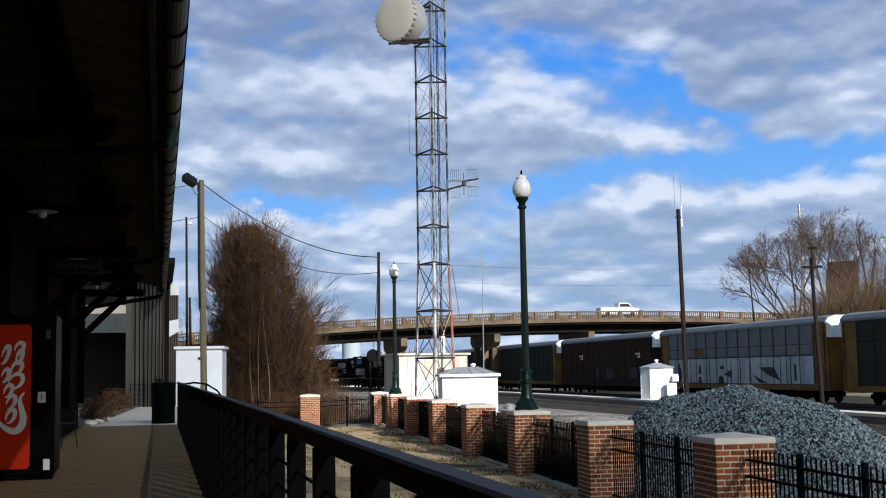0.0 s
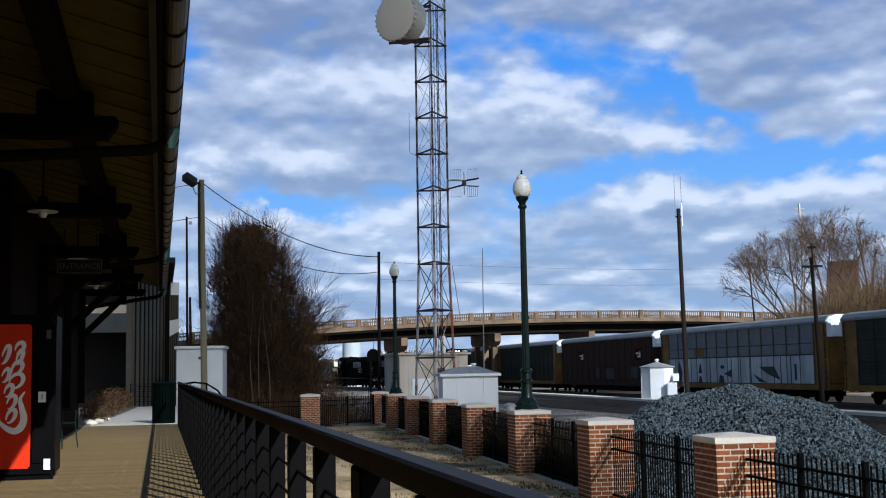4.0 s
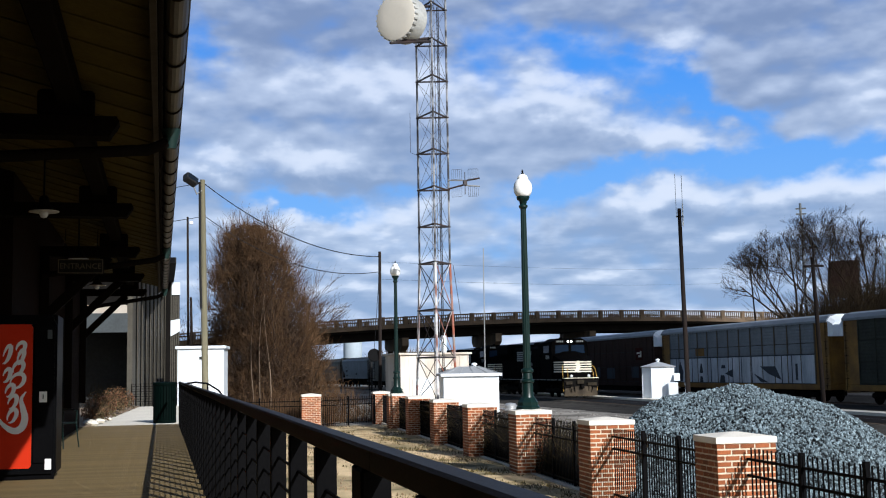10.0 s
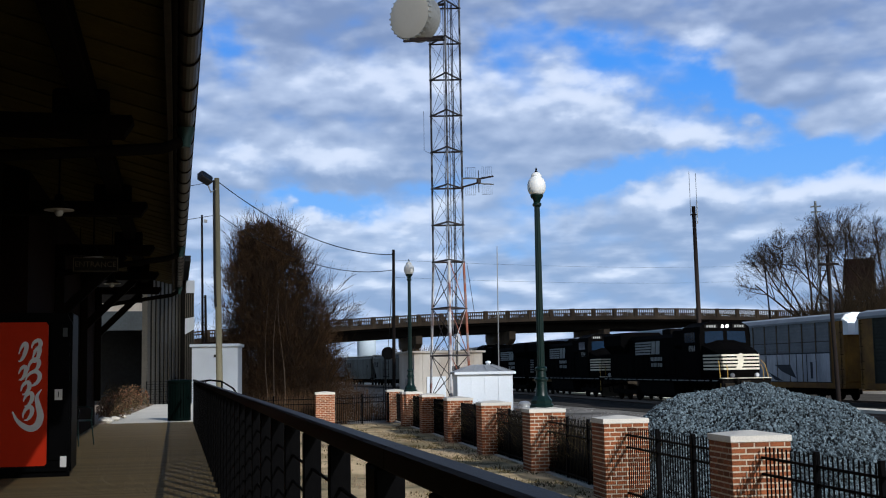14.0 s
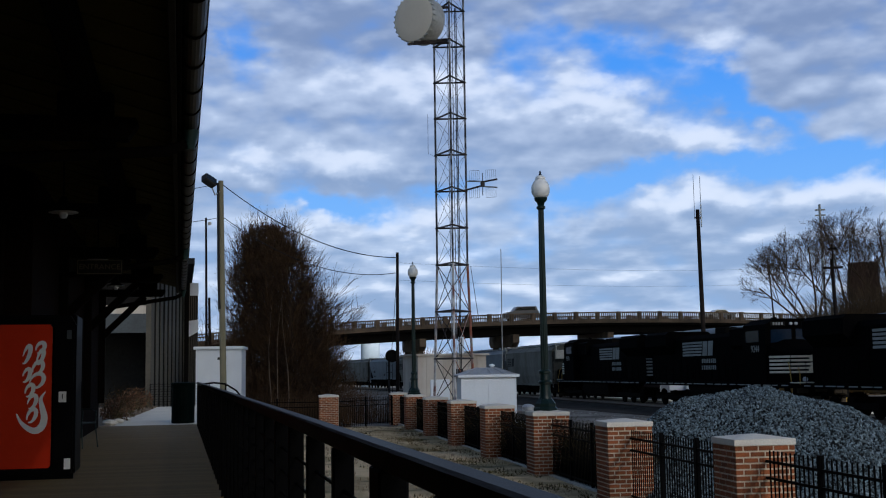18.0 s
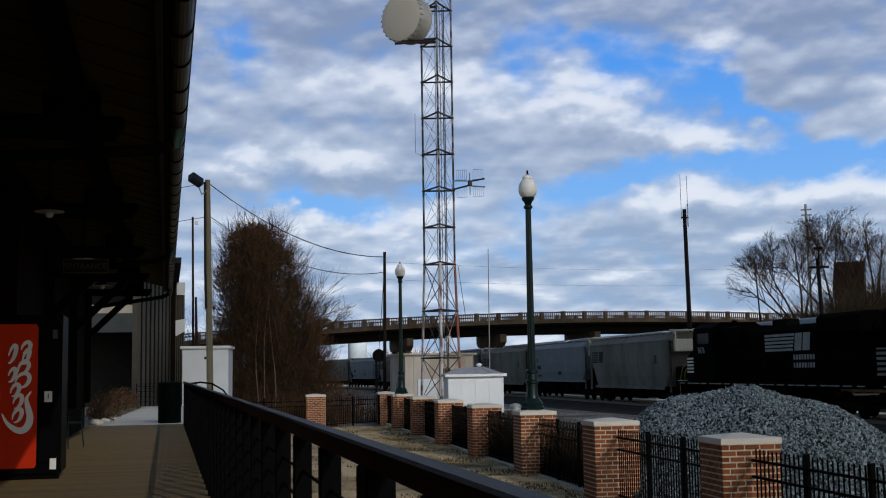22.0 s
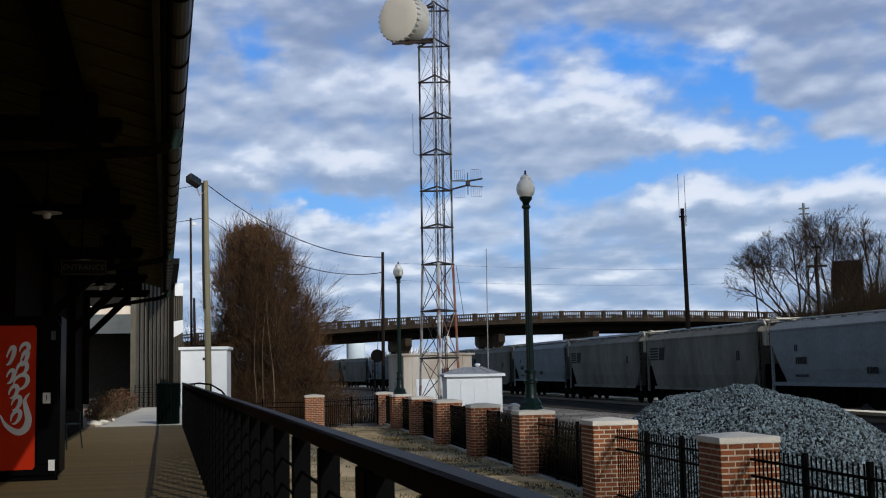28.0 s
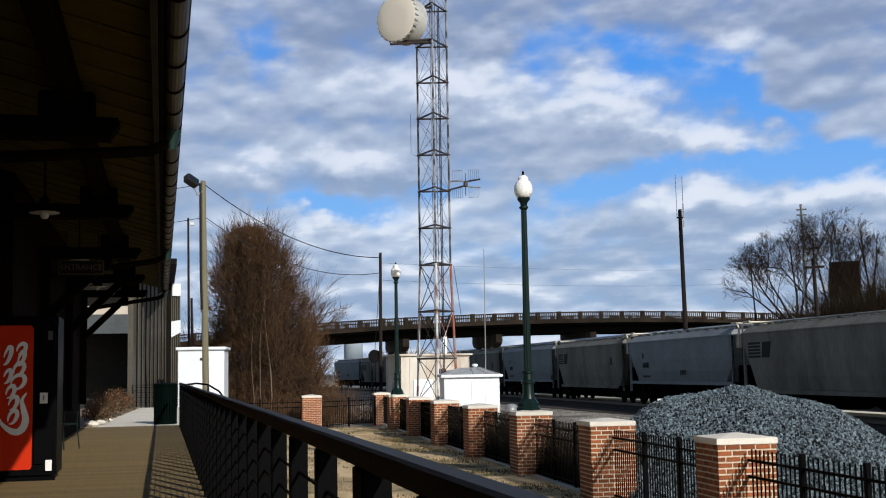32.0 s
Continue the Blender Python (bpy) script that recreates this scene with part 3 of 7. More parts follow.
def lawn_weeds():
    """Dark low clumps in the lawn, thicker towards the fence."""
    rng = random.Random(15)
    s = Shape()
    while len(s.f) < 5000:
        y = 9 + 40 * rng.random()
        f = rng.random() ** 0.55
        x = 2.6 + (fence_x(y) - 2.9) * f
        if noise.noise((x * 0.9, y * 0.55, 3)) + 0.45 * noise.noise((x * 3, y * 2, 9)) < 0.42 - 0.46 * f:
            continue
        h, a, k = rng.uniform(0.02, 0.06), rng.uniform(0, 6.28), rng.uniform(0.02, 0.06)
        dx, dy = math.cos(a) * k, math.sin(a) * k
        s.add([(x - dy * 0.5, y + dx * 0.5, -1.02), (x + dy * 0.5, y - dx * 0.5, -1.02), (x + dx, y + dy, -1.0 + h)], [(0, 1, 2)])
    return tagged(part("weeds", s, M["weed"]), "dark green-brown winter weeds in the lawn", "weeds", kind="stuff")


grass_tufts()
lawn_weeds()

# ---- depot: deck, wall, roof ----
slab = Shape().box(-1.95, 1.3, 31.25, 50.0, -1.2, -0.01, 0.015)
structure("pavement", slab, M["concrete"], "pale concrete walk beyond the wooden deck", "pavement")
frame_shape = Shape()
for y in range(-3, 32, 2):
    frame_shape.box(-2.9, 0.5, y, y + 0.09, -0.32, -0.034)
frame_shape.box(0.5, 0.545, -3.5, 31.2, -0.36, -0.03).box(0.3, 0.4, -3.5, 31.2, -1.1, -0.34)
deck_frame = structure("deck", frame_shape, M["timber"], "raised wooden platform deck along the depot", "deck")

WALL_X = -1.93
OLD_WALL = "old dark red brick wall of the freight depot"
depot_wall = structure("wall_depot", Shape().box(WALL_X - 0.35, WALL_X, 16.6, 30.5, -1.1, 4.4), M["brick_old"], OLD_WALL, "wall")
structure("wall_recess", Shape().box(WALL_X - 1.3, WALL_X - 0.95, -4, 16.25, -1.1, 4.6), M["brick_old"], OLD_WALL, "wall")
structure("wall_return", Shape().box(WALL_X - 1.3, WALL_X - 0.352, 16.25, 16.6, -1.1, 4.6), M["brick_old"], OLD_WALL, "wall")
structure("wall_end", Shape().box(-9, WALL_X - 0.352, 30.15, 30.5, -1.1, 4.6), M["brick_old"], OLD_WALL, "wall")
# unseen wall added behind the camera; closes off light below the eaves
structure("wall_unseen_back", Shape().box(-9, 0.0, -4.35, -4.0, -1.1, 4.6), M["brick_old"], OLD_WALL, "wall")


def roof_z(x):
    return 3.44 + 0.27 * (0.02 - x)


roof = Shape()
roof.extrude([(0.02, roof_z(0.02) + 0.04), (-9.0, roof_z(-9) + 0.04), (-9.0, roof_z(-9) + 0.16), (0.02, roof_z(0.02) + 0.16)], -4.5, 31.0)
structure("roof_depot", roof, M["roof_dark"], "low-sloped dark depot roof with wide eaves", "roof")
ceiling = Shape()
k = 0
y = -4.4
while y < 30.9:
    y2 = min(y + 0.62, 30.9)
    ceiling.extrude([(-0.04, roof_z(-0.04) + 0.012), (-3.3, roof_z(-3.3) + 0.012), (-3.3, roof_z(-3.3) + 0.038), (-0.04, roof_z(-0.04) + 0.038)], y, y2 - 0.012)
    ceiling.extrude([(-0.04, roof_z(-0.04)), (-3.3, roof_z(-3.3)), (-3.3, roof_z(-3.3) + 0.036), (-0.04, roof_z(-0.04) + 0.036)], y2 - 0.03, y2 - 0.004)
    y = y2
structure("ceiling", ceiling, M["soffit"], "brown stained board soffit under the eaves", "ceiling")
structure("trim", Shape().box(-0.036, 0.0, -4.5, 31.0, 3.36, 3.60, 0.006), M["timber"], "dark fascia board along the eaves", "trim")
structure("trim", Shape().box(-0.085, -0.038, -4.5, 31.0, 3.33, 3.43, 0.004), M["moulding"], "dull brown moulding below the fascia", "trim")
structure("trim", Shape().box(-0.84, -0.66, -4.4, 30.8, 3.46, 3.66, 0.012), M["timber"], "heavy dark timber purlin under the eaves", "trim")


def gutter():
    g = thing("gutter", "bronze half-round gutter hung along the depot eaves", "gutter", pose(0.075, 0, 3.45))
    n = 9
    outer = [(0.075 * math.cos(math.pi + math.pi * i / n), 0.085 * math.sin(math.pi + math.pi * i / n)) for i in range(n + 1)]
    inner = [(x * 0.94, z * 0.94) for x, z in outer][::-1]
    part("trough", Shape().extrude(outer + inner, -4.5, 31.0), M["gutter"], g)
    ring = [(x * 1.12, z * 1.12) for x, z in outer]
    hanger = Shape().extrude(ring + [(x * 1.01, z * 1.01) for x, z in outer][::-1], -0.016, 0.016).mesh("hanger", M["timber"])
    y = 2.2
    while y < 31:
        part("hanger", hanger, None, g, at=pose(0, y, 0))
        y += 0.76
    part("bead", Shape().tube([(0.076, -4.5, 0.004), (0.076, 31.0, 0.004)], 0.009), M["gutter"], g)


gutter()


def beam_frame(y, with_brace):
    b = thing("eave_bracket", "dark heavy timber beam with diagonal brace carrying the eaves", "bracket", pose(0, y, 0), "brackets under the eaves")
    end = [(-0.37, 3.28), (-0.40, 3.24), (-0.43, 3.19), (-3.2, 3.19), (-3.2, 3.36), (-0.37, 3.36), (-0.35, 3.32)]
    part("beam", Shape().extrude(end, -0.11, 0.11), M["timber"], b)
    part("corbel", Shape().box(-1.0, -0.55, -0.08, 0.08, 3.362, 3.58, 0.02), M["timber"], b)
    if with_brace:
        a, c = Vector((WALL_X + 0.02, 0, 2.15)), Vector((-0.85, 0, 3.2))
        d = (c - a).normalized()
        w = Vector((-d.z, 0, d.x)) * 0.075
        part("brace", Shape().rings([[tuple(a + w + Vector((0, s, 0))), tuple(c + w + Vector((0, s, 0))), tuple(c - w + Vector((0, s, 0))), tuple(a - w + Vector((0, s, 0)))] for s in (-0.07, 0.07)]), M["timber"], b)
        part("wall_post", Shape().box(WALL_X + 0.003, WALL_X + 0.15, -0.09, 0.09, 0.6, 3.2, 0.01), M["timber"], b)


for i, y in enumerate((5.0, 10.08, 15.19, 20.29, 25.6, 30.2)):
    beam_frame(y, y > 17)


def downspout(y):
    d = thing("downspout", "dark green downspout sloping from gutter to wall", "downspout", pose(0, y, 0), "downspouts")
    part("pipe", Shape().tube([(0.06, 0.0, 3.34), (0.02, -0.02, 3.24), (-0.12, -0.08, 3.17), (-3.1 if y < 16 else WALL_X + 0.05, -0.6, 2.86)], 0.05, 10), M["timber"], d, smooth=True)
    part("outlet", Shape().lathe(0.07, 0, [(0.045, 3.20), (0.06, 3.28), (0.085, 3.36), (0.085, 3.372)], 12), M["copper_green"], d, "green outlet funnel", smooth=True)


for y in (10.5, 20.6, 30.4):
    downspout(y)


# ---- deck railing ----
def railing():
    r = thing("deck_railing", "black steel deck railing with thin rods and dark wooden handrail", "railing", pose(0.455, 0, 0))
    y = -1.0
    while y < 31.0:
        y2 = min(y + 3.5, 31.0)
        cap = Shape().extrude([(-0.024, 1.02), (0.024, 1.02), (0.027, 1.024), (0.027, 1.064), (0.022, 1.07), (-0.019, 1.07), (-0.026, 1.064), (-0.027, 1.024)], y, y2 - 0.003)
        part("handrail", cap, M["rail_top"], r, "dark oiled wooden handrail")
        y = y2
    post = Shape().box(-0.03, 0.03, -0.026, 0.026, -0.3, 1.02, 0.004).mesh("post", M["iron"])
    rod = Shape().tube([(0, 0.026, 0), (0, 0.674, 0)], 0.0055, 5).mesh("rod", M["iron"])
    for i in range(45):
        y = -0.80 + 0.70 * i
        part("post", post, None, r, at=pose(0, y, 0))
        if i < 33:
            for j in range(9):
                part("rod", rod, None, r, at=pose(0, y, 0.10 + 0.10 * j))
        else:
            s = Shape()
            for j in range(9):
                s.tube([(0, y + 0.026, 0.10 + 0.10 * j), (0, y + 0.674, 0.10 + 0.10 * j)], 0.0055, 4)
            tagged(part("rod_run", s, M["iron"], r), kind="stuff")
    part("end_post", Shape().box(-0.034, 0.034, -0.05, 0.05, -0.3, 1.0195, 0.006), M["iron"], r, at=pose(0.0, 2.62, 0))


railing()


# ---- brick piers, fence, street lamps ----
PIER_W, PIER_D, PIER_TOP = 0.785, 0.74, 0.266
LEAN = 3.5


def brick_mesh(w, d=0.098, h=0.056):
    return Shape().box(-w / 2, w / 2, -d / 2, d / 2, -h / 2, h / 2, 0.004).mesh("brick", M["brick"])


BRICKS = {w: brick_mesh(w - 0.005, h=0.0525) for w in (0.186, 0.0742, 0.1747, 0.0631)}


def pier(x, y, near, turn=0.0):
    """A brick pier with a pyramid cap; x, y: its middle."""
    p = thing("brick_pier", "red brick fence pier with a pale cast stone cap", "pier", pose(x, y, -1.05, 0, 0, -LEAN + turn), "brick fence piers")
    h = PIER_TOP + 1.05
    part("core", Shape().box(-PIER_W / 2 + 0.007, PIER_W / 2 - 0.002, -PIER_D / 2 + 0.007, PIER_D / 2 - 0.007, 0, h), M["mortar"], p)
    courses = 18
    ch = h / courses
    if near:
        side = Matrix.Rotation(radians(90), 4, "Z")
        for c in range(courses):
            z = (c + 0.5) * ch
            odd = c % 2
            a = -PIER_W / 2 + odd * 0.1117
            for w in ((0.186, 0.186, 0.186, 0.0742) if odd else (0.186, 0.186, 0.186, 0.186)):
                part("brick", BRICKS[w], None, p, at=pose(a + w / 2, -PIER_D / 2 + 0.049, z))
                a += w + 0.0137
            a = -PIER_D / 2 + (0.0 if odd else 0.1117)
            for w in ((0.1747, 0.1747, 0.1747, 0.1747) if odd else (0.1747, 0.1747, 0.1747, 0.0631)):
                part("brick", BRICKS[w], None, p, at=Matrix.Translation((-PIER_W / 2 + 0.049, a + w / 2, z)) @ side)
                a += w + 0.0137
    else:
        s = Shape()
        for c in range(courses):
            z0, z1 = c * ch + 0.0075, (c + 1) * ch - 0.0075
            off = 0.0 if c % 2 == 0 else -0.102
            a = -PIER_W / 2 + off
            while a < PIER_W / 2 - 0.02:
                x0, x1 = max(a, -PIER_W / 2), min(a + 0.198, PIER_W / 2)
                s.box(x0, x1 - 0.013, -PIER_D / 2, -PIER_D / 2 + 0.05, z0, z1)
                a += 0.204
            for j in range(4):
                y0 = -PIER_D / 2 + 0.056 + 0.2 * j - (0.1 if c % 2 and j else 0.0)
                s.box(-PIER_W / 2, -PIER_W / 2 + 0.05, y0, min(y0 + (0.087 if c % 2 and not j else 0.187), PIER_D / 2), z0, z1)
        part("brickwork", s, M["brick_joined"], p)
    k = PIER_W / 2 + 0.010
    d = PIER_D / 2 + 0.010
    part("cap", Shape().rings([[(-k, -d, h), (k, -d, h), (k, d, h), (-k, d, h)], [(-k, -d, h + 0.075), (k, -d, h + 0.075), (k, d, h + 0.075), (-k, d, h + 0.075)], [(-0.06, -0.03, h + 0.125), (0.06, -0.03, h + 0.125), (0.06, 0.03, h + 0.125), (-0.06, 0.03, h + 0.125)]]), M["cap"], p)
    return p


M["brick_joined"] = mat("red brick courses", (0.285, 0.088, 0.031), 0.85, second=(0.10, 0.034, 0.016), scale=5, fine=70, by_piece=0.30, island=True, bump=0.5)
PIERS = [(13.93 + 5.40 * i) for i in range(8)]
for i, y in enumerate(PIERS):
    pier(fence_x(y), y + 0.134, i < 3)
PIER_NINE = (6.0, 49.1)
pier(PIER_NINE[0], PIER_NINE[1], False)

PICKET = Shape().box(-0.008, 0.008, -0.008, 0.008, 0.06, 1.24).mesh("picket", M["iron"])
FENCE_POST = Shape().box(-0.03, 0.03, -0.03, 0.03, 0, 1.27, 0.004).mesh("fence_post", M["iron"])


def fence(a, b, picks, posts=3, to_pier=True):
    """A run of black iron fence from a to b."""
    a, b = Vector((*a, -1.03)), Vector((*b, -1.03))
    d = b - a
    f = thing("iron_fence", "black ornamental iron fence panel between brick piers", "fence", Matrix.Translation(a) @ Matrix.Rotation(math.atan2(d.y, d.x), 4, "Z"), "iron fence panels")
    n = d.length
    for z in (0.14, 0.90, 1.10):
        part("rail", Shape().box(0, n, -0.016, 0.016, z - 0.016, z + 0.016), M["iron"], f)
    for i in range(posts - (1 if to_pier else 0)):
        part("fence_post", FENCE_POST, None, f, at=pose(0.05 + (n - 0.1) * i / (posts - 1), 0, 0))
    for i in range(1, picks):
        part("picket", PICKET, None, f, at=pose(n * i / picks, 0, 0))


for i in range(7):
    y0, y1 = PIERS[i] + 0.17 + PIER_D / 2, PIERS[i + 1] + 0.17 - PIER_D / 2
    fence((fence_x(y0), y0), (fence_x(y1), y1), 44, 4 if i < 3 else 3)
fence((fence_x(8.0), 8.0), (fence_x(13.7), 13.7), 50, 5)
fence((PIER_NINE[0] + 0.36, PIER_NINE[1]), (fence_x(51.6) - 0.35, 51.4), 30, 3, False)
fence((2.2, 49.6), (PIER_NINE[0] - 0.36, PIER_NINE[1]), 34, 3)
kerb = Shape()
for i in range(7):
    y0, y1 = PIERS[i] + 0.6, PIERS[i + 1] - 0.25
    kerb.rings([[(fence_x(y) - 0.1, y, -1.1), (fence_x(y) + 0.1, y, -1.1), (fence_x(y) + 0.1, y, -0.975), (fence_x(y) - 0.1, y, -0.975)] for y in (y0, y1)])
structure("kerb", kerb, M["concrete"], "concrete footing strip under the iron fence", "kerb")


def street_lamp(x, y, z):
    p = thing("street_lamp", "dark green cast iron lamp post with a white acorn globe", "street lamp", pose(x, y, z), "green street lamps")
    oct_rings = [(0.27, 0), (0.27, 0.07), (0.235, 0.10), (0.235, 0.17), (0.20, 0.21), (0.16, 0.27)]
    part("base", Shape().lathe(0, 0, oct_rings, 8), M["green_iron"], p)
    part("pedestal", Shape().lathe(0, 0, [(0.15, 0.262), (0.125, 0.36), (0.118, 0.58), (0.15, 0.60), (0.15, 0.64), (0.115, 0.67), (0.105, 0.80), (0.135, 0.82), (0.135, 0.87), (0.10, 0.90)], 16), M["green_iron"], p, smooth=True)
    sh = Shape()
    ring = []
    for zz, r in ((0.89, 0.085), (4.440, 0.062)):
        ring.append([((r if j % 2 else r * 0.9) * math.cos(math.pi * j / 12), (r if j % 2 else r * 0.9) * math.sin(math.pi * j / 12), zz) for j in range(24)])
    part("shaft", sh.rings(ring), M["green_iron"], p)
    part("capital", Shape().lathe(0, 0, [(0.066, 4.410), (0.10, 4.450), (0.10, 4.480), (0.07, 4.510), (0.085, 4.570), (0.13, 4.620), (0.145, 4.660), (0.145, 4.680), (0.09, 4.695)], 16), M["green_iron"], p, smooth=True)
    part("globe", Shape().lathe(0, 0, [(0.10, 4.67), (0.155, 4.705), (0.195, 4.78), (0.207, 4.87), (0.195, 4.96), (0.155, 5.035), (0.118, 5.075), (0.112, 5.08), (0.118, 5.10), (0.108, 5.135), (0.075, 5.17), (0.03, 5.19)], 20), M["globe"], p, "white acorn globe", smooth=True)
    part("finial", Shape().lathe(0, 0, [(0.018, 5.170), (0.034, 5.200), (0.018, 5.225), (0.026, 5.250), (0.006, 5.295)], 10), M["iron"], p, smooth=True)


for i in (2, 6):
    street_lamp(fence_x(PIERS[i]) - 0.02, PIERS[i] + 0.17, PIER_TOP + 0.08)

# ---- on the depot's deck ----
def vending_machine():
    v = thing("vending_machine", "tall black vending machine with a red illuminated front panel", "vending machine", pose(-1.24, 15.3, 0))
    w, h, d = 0.97, 2.0, 0.85
    part("cabinet", Shape().box(-w, 0, 0.05, d, 0.06, h, 0.015), M["black_plastic"], v)
    part("kick_plate", Shape().box(-w + 0.02, -0.02, 0.04, 0.1, 0.0, 0.075), M["black_plastic"], v)
    part("door_frame", Shape().extrude([(-w, 0.07), (-0.05, 0.07), (0.0, 0.16), (0.0, 1.86), (-0.07, h - 0.01), (-w, h - 0.01)], 0.0, 0.05), M["black_plastic"], v)
    red = [(-0.94, 0.14), (-0.31, 0.14), (-0.285, 0.17), (-0.285, 1.84), (-0.31, 1.88), (-0.94, 1.88)]
    part("front_panel", Shape().extrude(red, -0.012, 0.0), M["red_panel"], v, "glossy red front panel")
    # a plain white ribbon that winds up the panel
    def ribbon(pts, w0, w1, name, y=-0.017):
        a, b = [], []
        n = len(pts)
        for i, (x, z) in enumerate(pts):
            p0, p1 = pts[max(0, i - 1)], pts[min(n - 1, i + 1)]
            dx, dz = p1[0] - p0[0], p1[1] - p0[1]
            q = math.hypot(dx, dz) or 1
            k = (w0 + (w1 - w0) * math.sin(math.pi * i / (n - 1))) / 2
            a.append((x - dz / q * k, z + dx / q * k))
            b.append((x + dz / q * k, z - dx / q * k))
        s = Shape()
        s.v = [(x, yy, z) for yy in (y, y + 0.004) for x, z in a + b]
        m = 2 * n
        for i in range(n - 1):
            s.f += [(i, i + 1, n + i + 1, n + i), (m + i, m + n + i, m + n + i + 1, m + i + 1), (i, m + i, m + i + 1, i + 1), (n + i, n + i + 1, m + n + i + 1, m + n + i)]
        part(name, s, M["white_flat"], v, "plain white swirl")
    def spot(u, w):
        """Place on the panel: across and up, from its lower outer corner, in hundredths of its height."""
        return -0.285 - 0.0174 * u, 0.14 + 0.0174 * w
    def smooth_line(pts, n=5):
        out = []
        for i in range(len(pts) - 1):
            p = [Vector(pts[max(0, min(len(pts) - 1, i + k))]) for k in (-1, 0, 1, 2)]
            for j in range(n):
                f = j / n
                q = 0.5 * (2 * p[1] + (p[2] - p[0]) * f + (2 * p[0] - 5 * p[1] + 4 * p[2] - p[3]) * f * f + (3 * p[1] - p[0] - 3 * p[2] + p[3]) * f ** 3)
                out.append((q.x, q.y))
        return out + [pts[-1]]
    ribbon(smooth_line([spot(*p) for p in ((4, 53), (7, 48), (6, 42), (4.5, 35), (6, 29), (10, 26), (15, 27.5), (20, 32), (23, 38))]), 0.012, 0.085, "swirl")
    for k, (u, w, ru, rw, gap) in enumerate(((13.0, 36.4, 2.7, 4.6, 0.5), (12.9, 46.0, 2.6, 4.6, 0.9), (14.8, 53.9, 2.5, 4.2, 0.7), (9.9, 60.6, 4.4, 5.0, 0.9), (9.4, 69.7, 3.2, 4.4, 0.4), (7.9, 77.0, 1.7, 5.0, 0.6), (8.0, 83.6, 2.7, 3.7, 0.7), (17.0, 64.5, 2.2, 4.6, 1.1), (17.2, 79.0, 2.0, 6.2, 1.0))):
        loop = []
        for i in range(25):
            a = gap - 1.2 + (6.28 - gap) * i / 24
            loop.append((u + ru * math.cos(a) - 0.30 * rw * math.sin(a), w + rw * math.sin(a)))
        ribbon([spot(*p) for p in loop], 0.010, 0.052, "swirl", -0.017 - 0.005 * (1 + k % 2))
    part("selection_column", Shape().box(-0.265, -0.03, -0.02, 0.0, 0.2, 1.86, 0.006), M["black_plastic"], v)
    part("price_label", Shape().box(-0.115, -0.06, -0.026, -0.02, 1.70, 1.81), M["grey_trim"], v)
    part("coin_panel", Shape().box(-0.20, -0.11, -0.026, -0.02, 0.93, 1.06), M["white_flat"], v, "pale coin slot plate")
    part("coin_slot", Shape().box(-0.16, -0.15, -0.031, -0.026, 0.97, 1.03), M["black_plastic"], v)
    part("sticker", Shape().box(-0.125, -0.05, -0.026, -0.02, 0.12, 0.25), M["white_flat"], v, "pale sticker")
    part("delivery_flap", Shape().box(-0.85, -0.42, -0.02, -0.012, 0.075, 0.13), M["black_plastic"], v)


vending_machine()


def machine_neighbour():
    """A second, narrow machine beyond the first, seen as a bulging side."""
    v = thing("drinks_cooler", "black drinks machine standing beyond the red one", "vending machine", pose(-1.40, 16.65, 0))
    part("cabinet", Shape().box(-0.6, 0, 0.0, 0.7, 0.05, 1.9, 0.02), M["black_plastic"], v)
    part("bulged_door", Shape().rings([[(0.0, y, z) for y, z in ((0.02, 0.08), (0.68, 0.08), (0.68, 1.85), (0.02, 1.85))], [(0.07, y, z) for y, z in ((0.12, 0.2), (0.6, 0.2), (0.6, 1.7), (0.12, 1.7))]]), M["black_plastic"], v)
    part("handle", Shape().tube([(0.08, 0.1, 0.9), (0.12, 0.1, 0.95), (0.12, 0.1, 1.15), (0.08, 0.1, 1.2)], 0.012), M["iron"], v)


machine_neighbour()


def chair():
    c = thing("patio_chair", "green metal patio chair standing by the depot wall", "chair", pose(-1.72, 21.9, 0, 0, 0, 60))
    part("seat", Shape().box(-0.22, 0.22, -0.22, 0.22, 0.42, 0.445, 0.01), M["green_iron"], c)
    part("backrest", Shape().tube([(-0.2, 0.22, 0.43), (-0.21, 0.28, 0.75), (-0.1, 0.3, 0.86), (0.1, 0.3, 0.86), (0.21, 0.28, 0.75), (0.2, 0.22, 0.43)], 0.013), M["green_iron"], c)
    for i in range(4):
        part("back_slat", Shape().tube([(-0.12 + 0.08 * i, 0.23, 0.44), (-0.12 + 0.08 * i, 0.29, 0.85)], 0.007), M["green_iron"], c)
    for x in (-0.2, 0.2):
        part("armrest", Shape().tube([(x, -0.2, 0.43), (x, -0.22, 0.64), (x, -0.1, 0.67), (x, 0.26, 0.66)], 0.012), M["green_iron"], c)
        for y in (-0.2, 0.2):
            part("leg", Shape().tube([(x, y, 0.43), (x * 1.15, y * 1.2, 0.0)], 0.012), M["green_iron"], c)


chair()


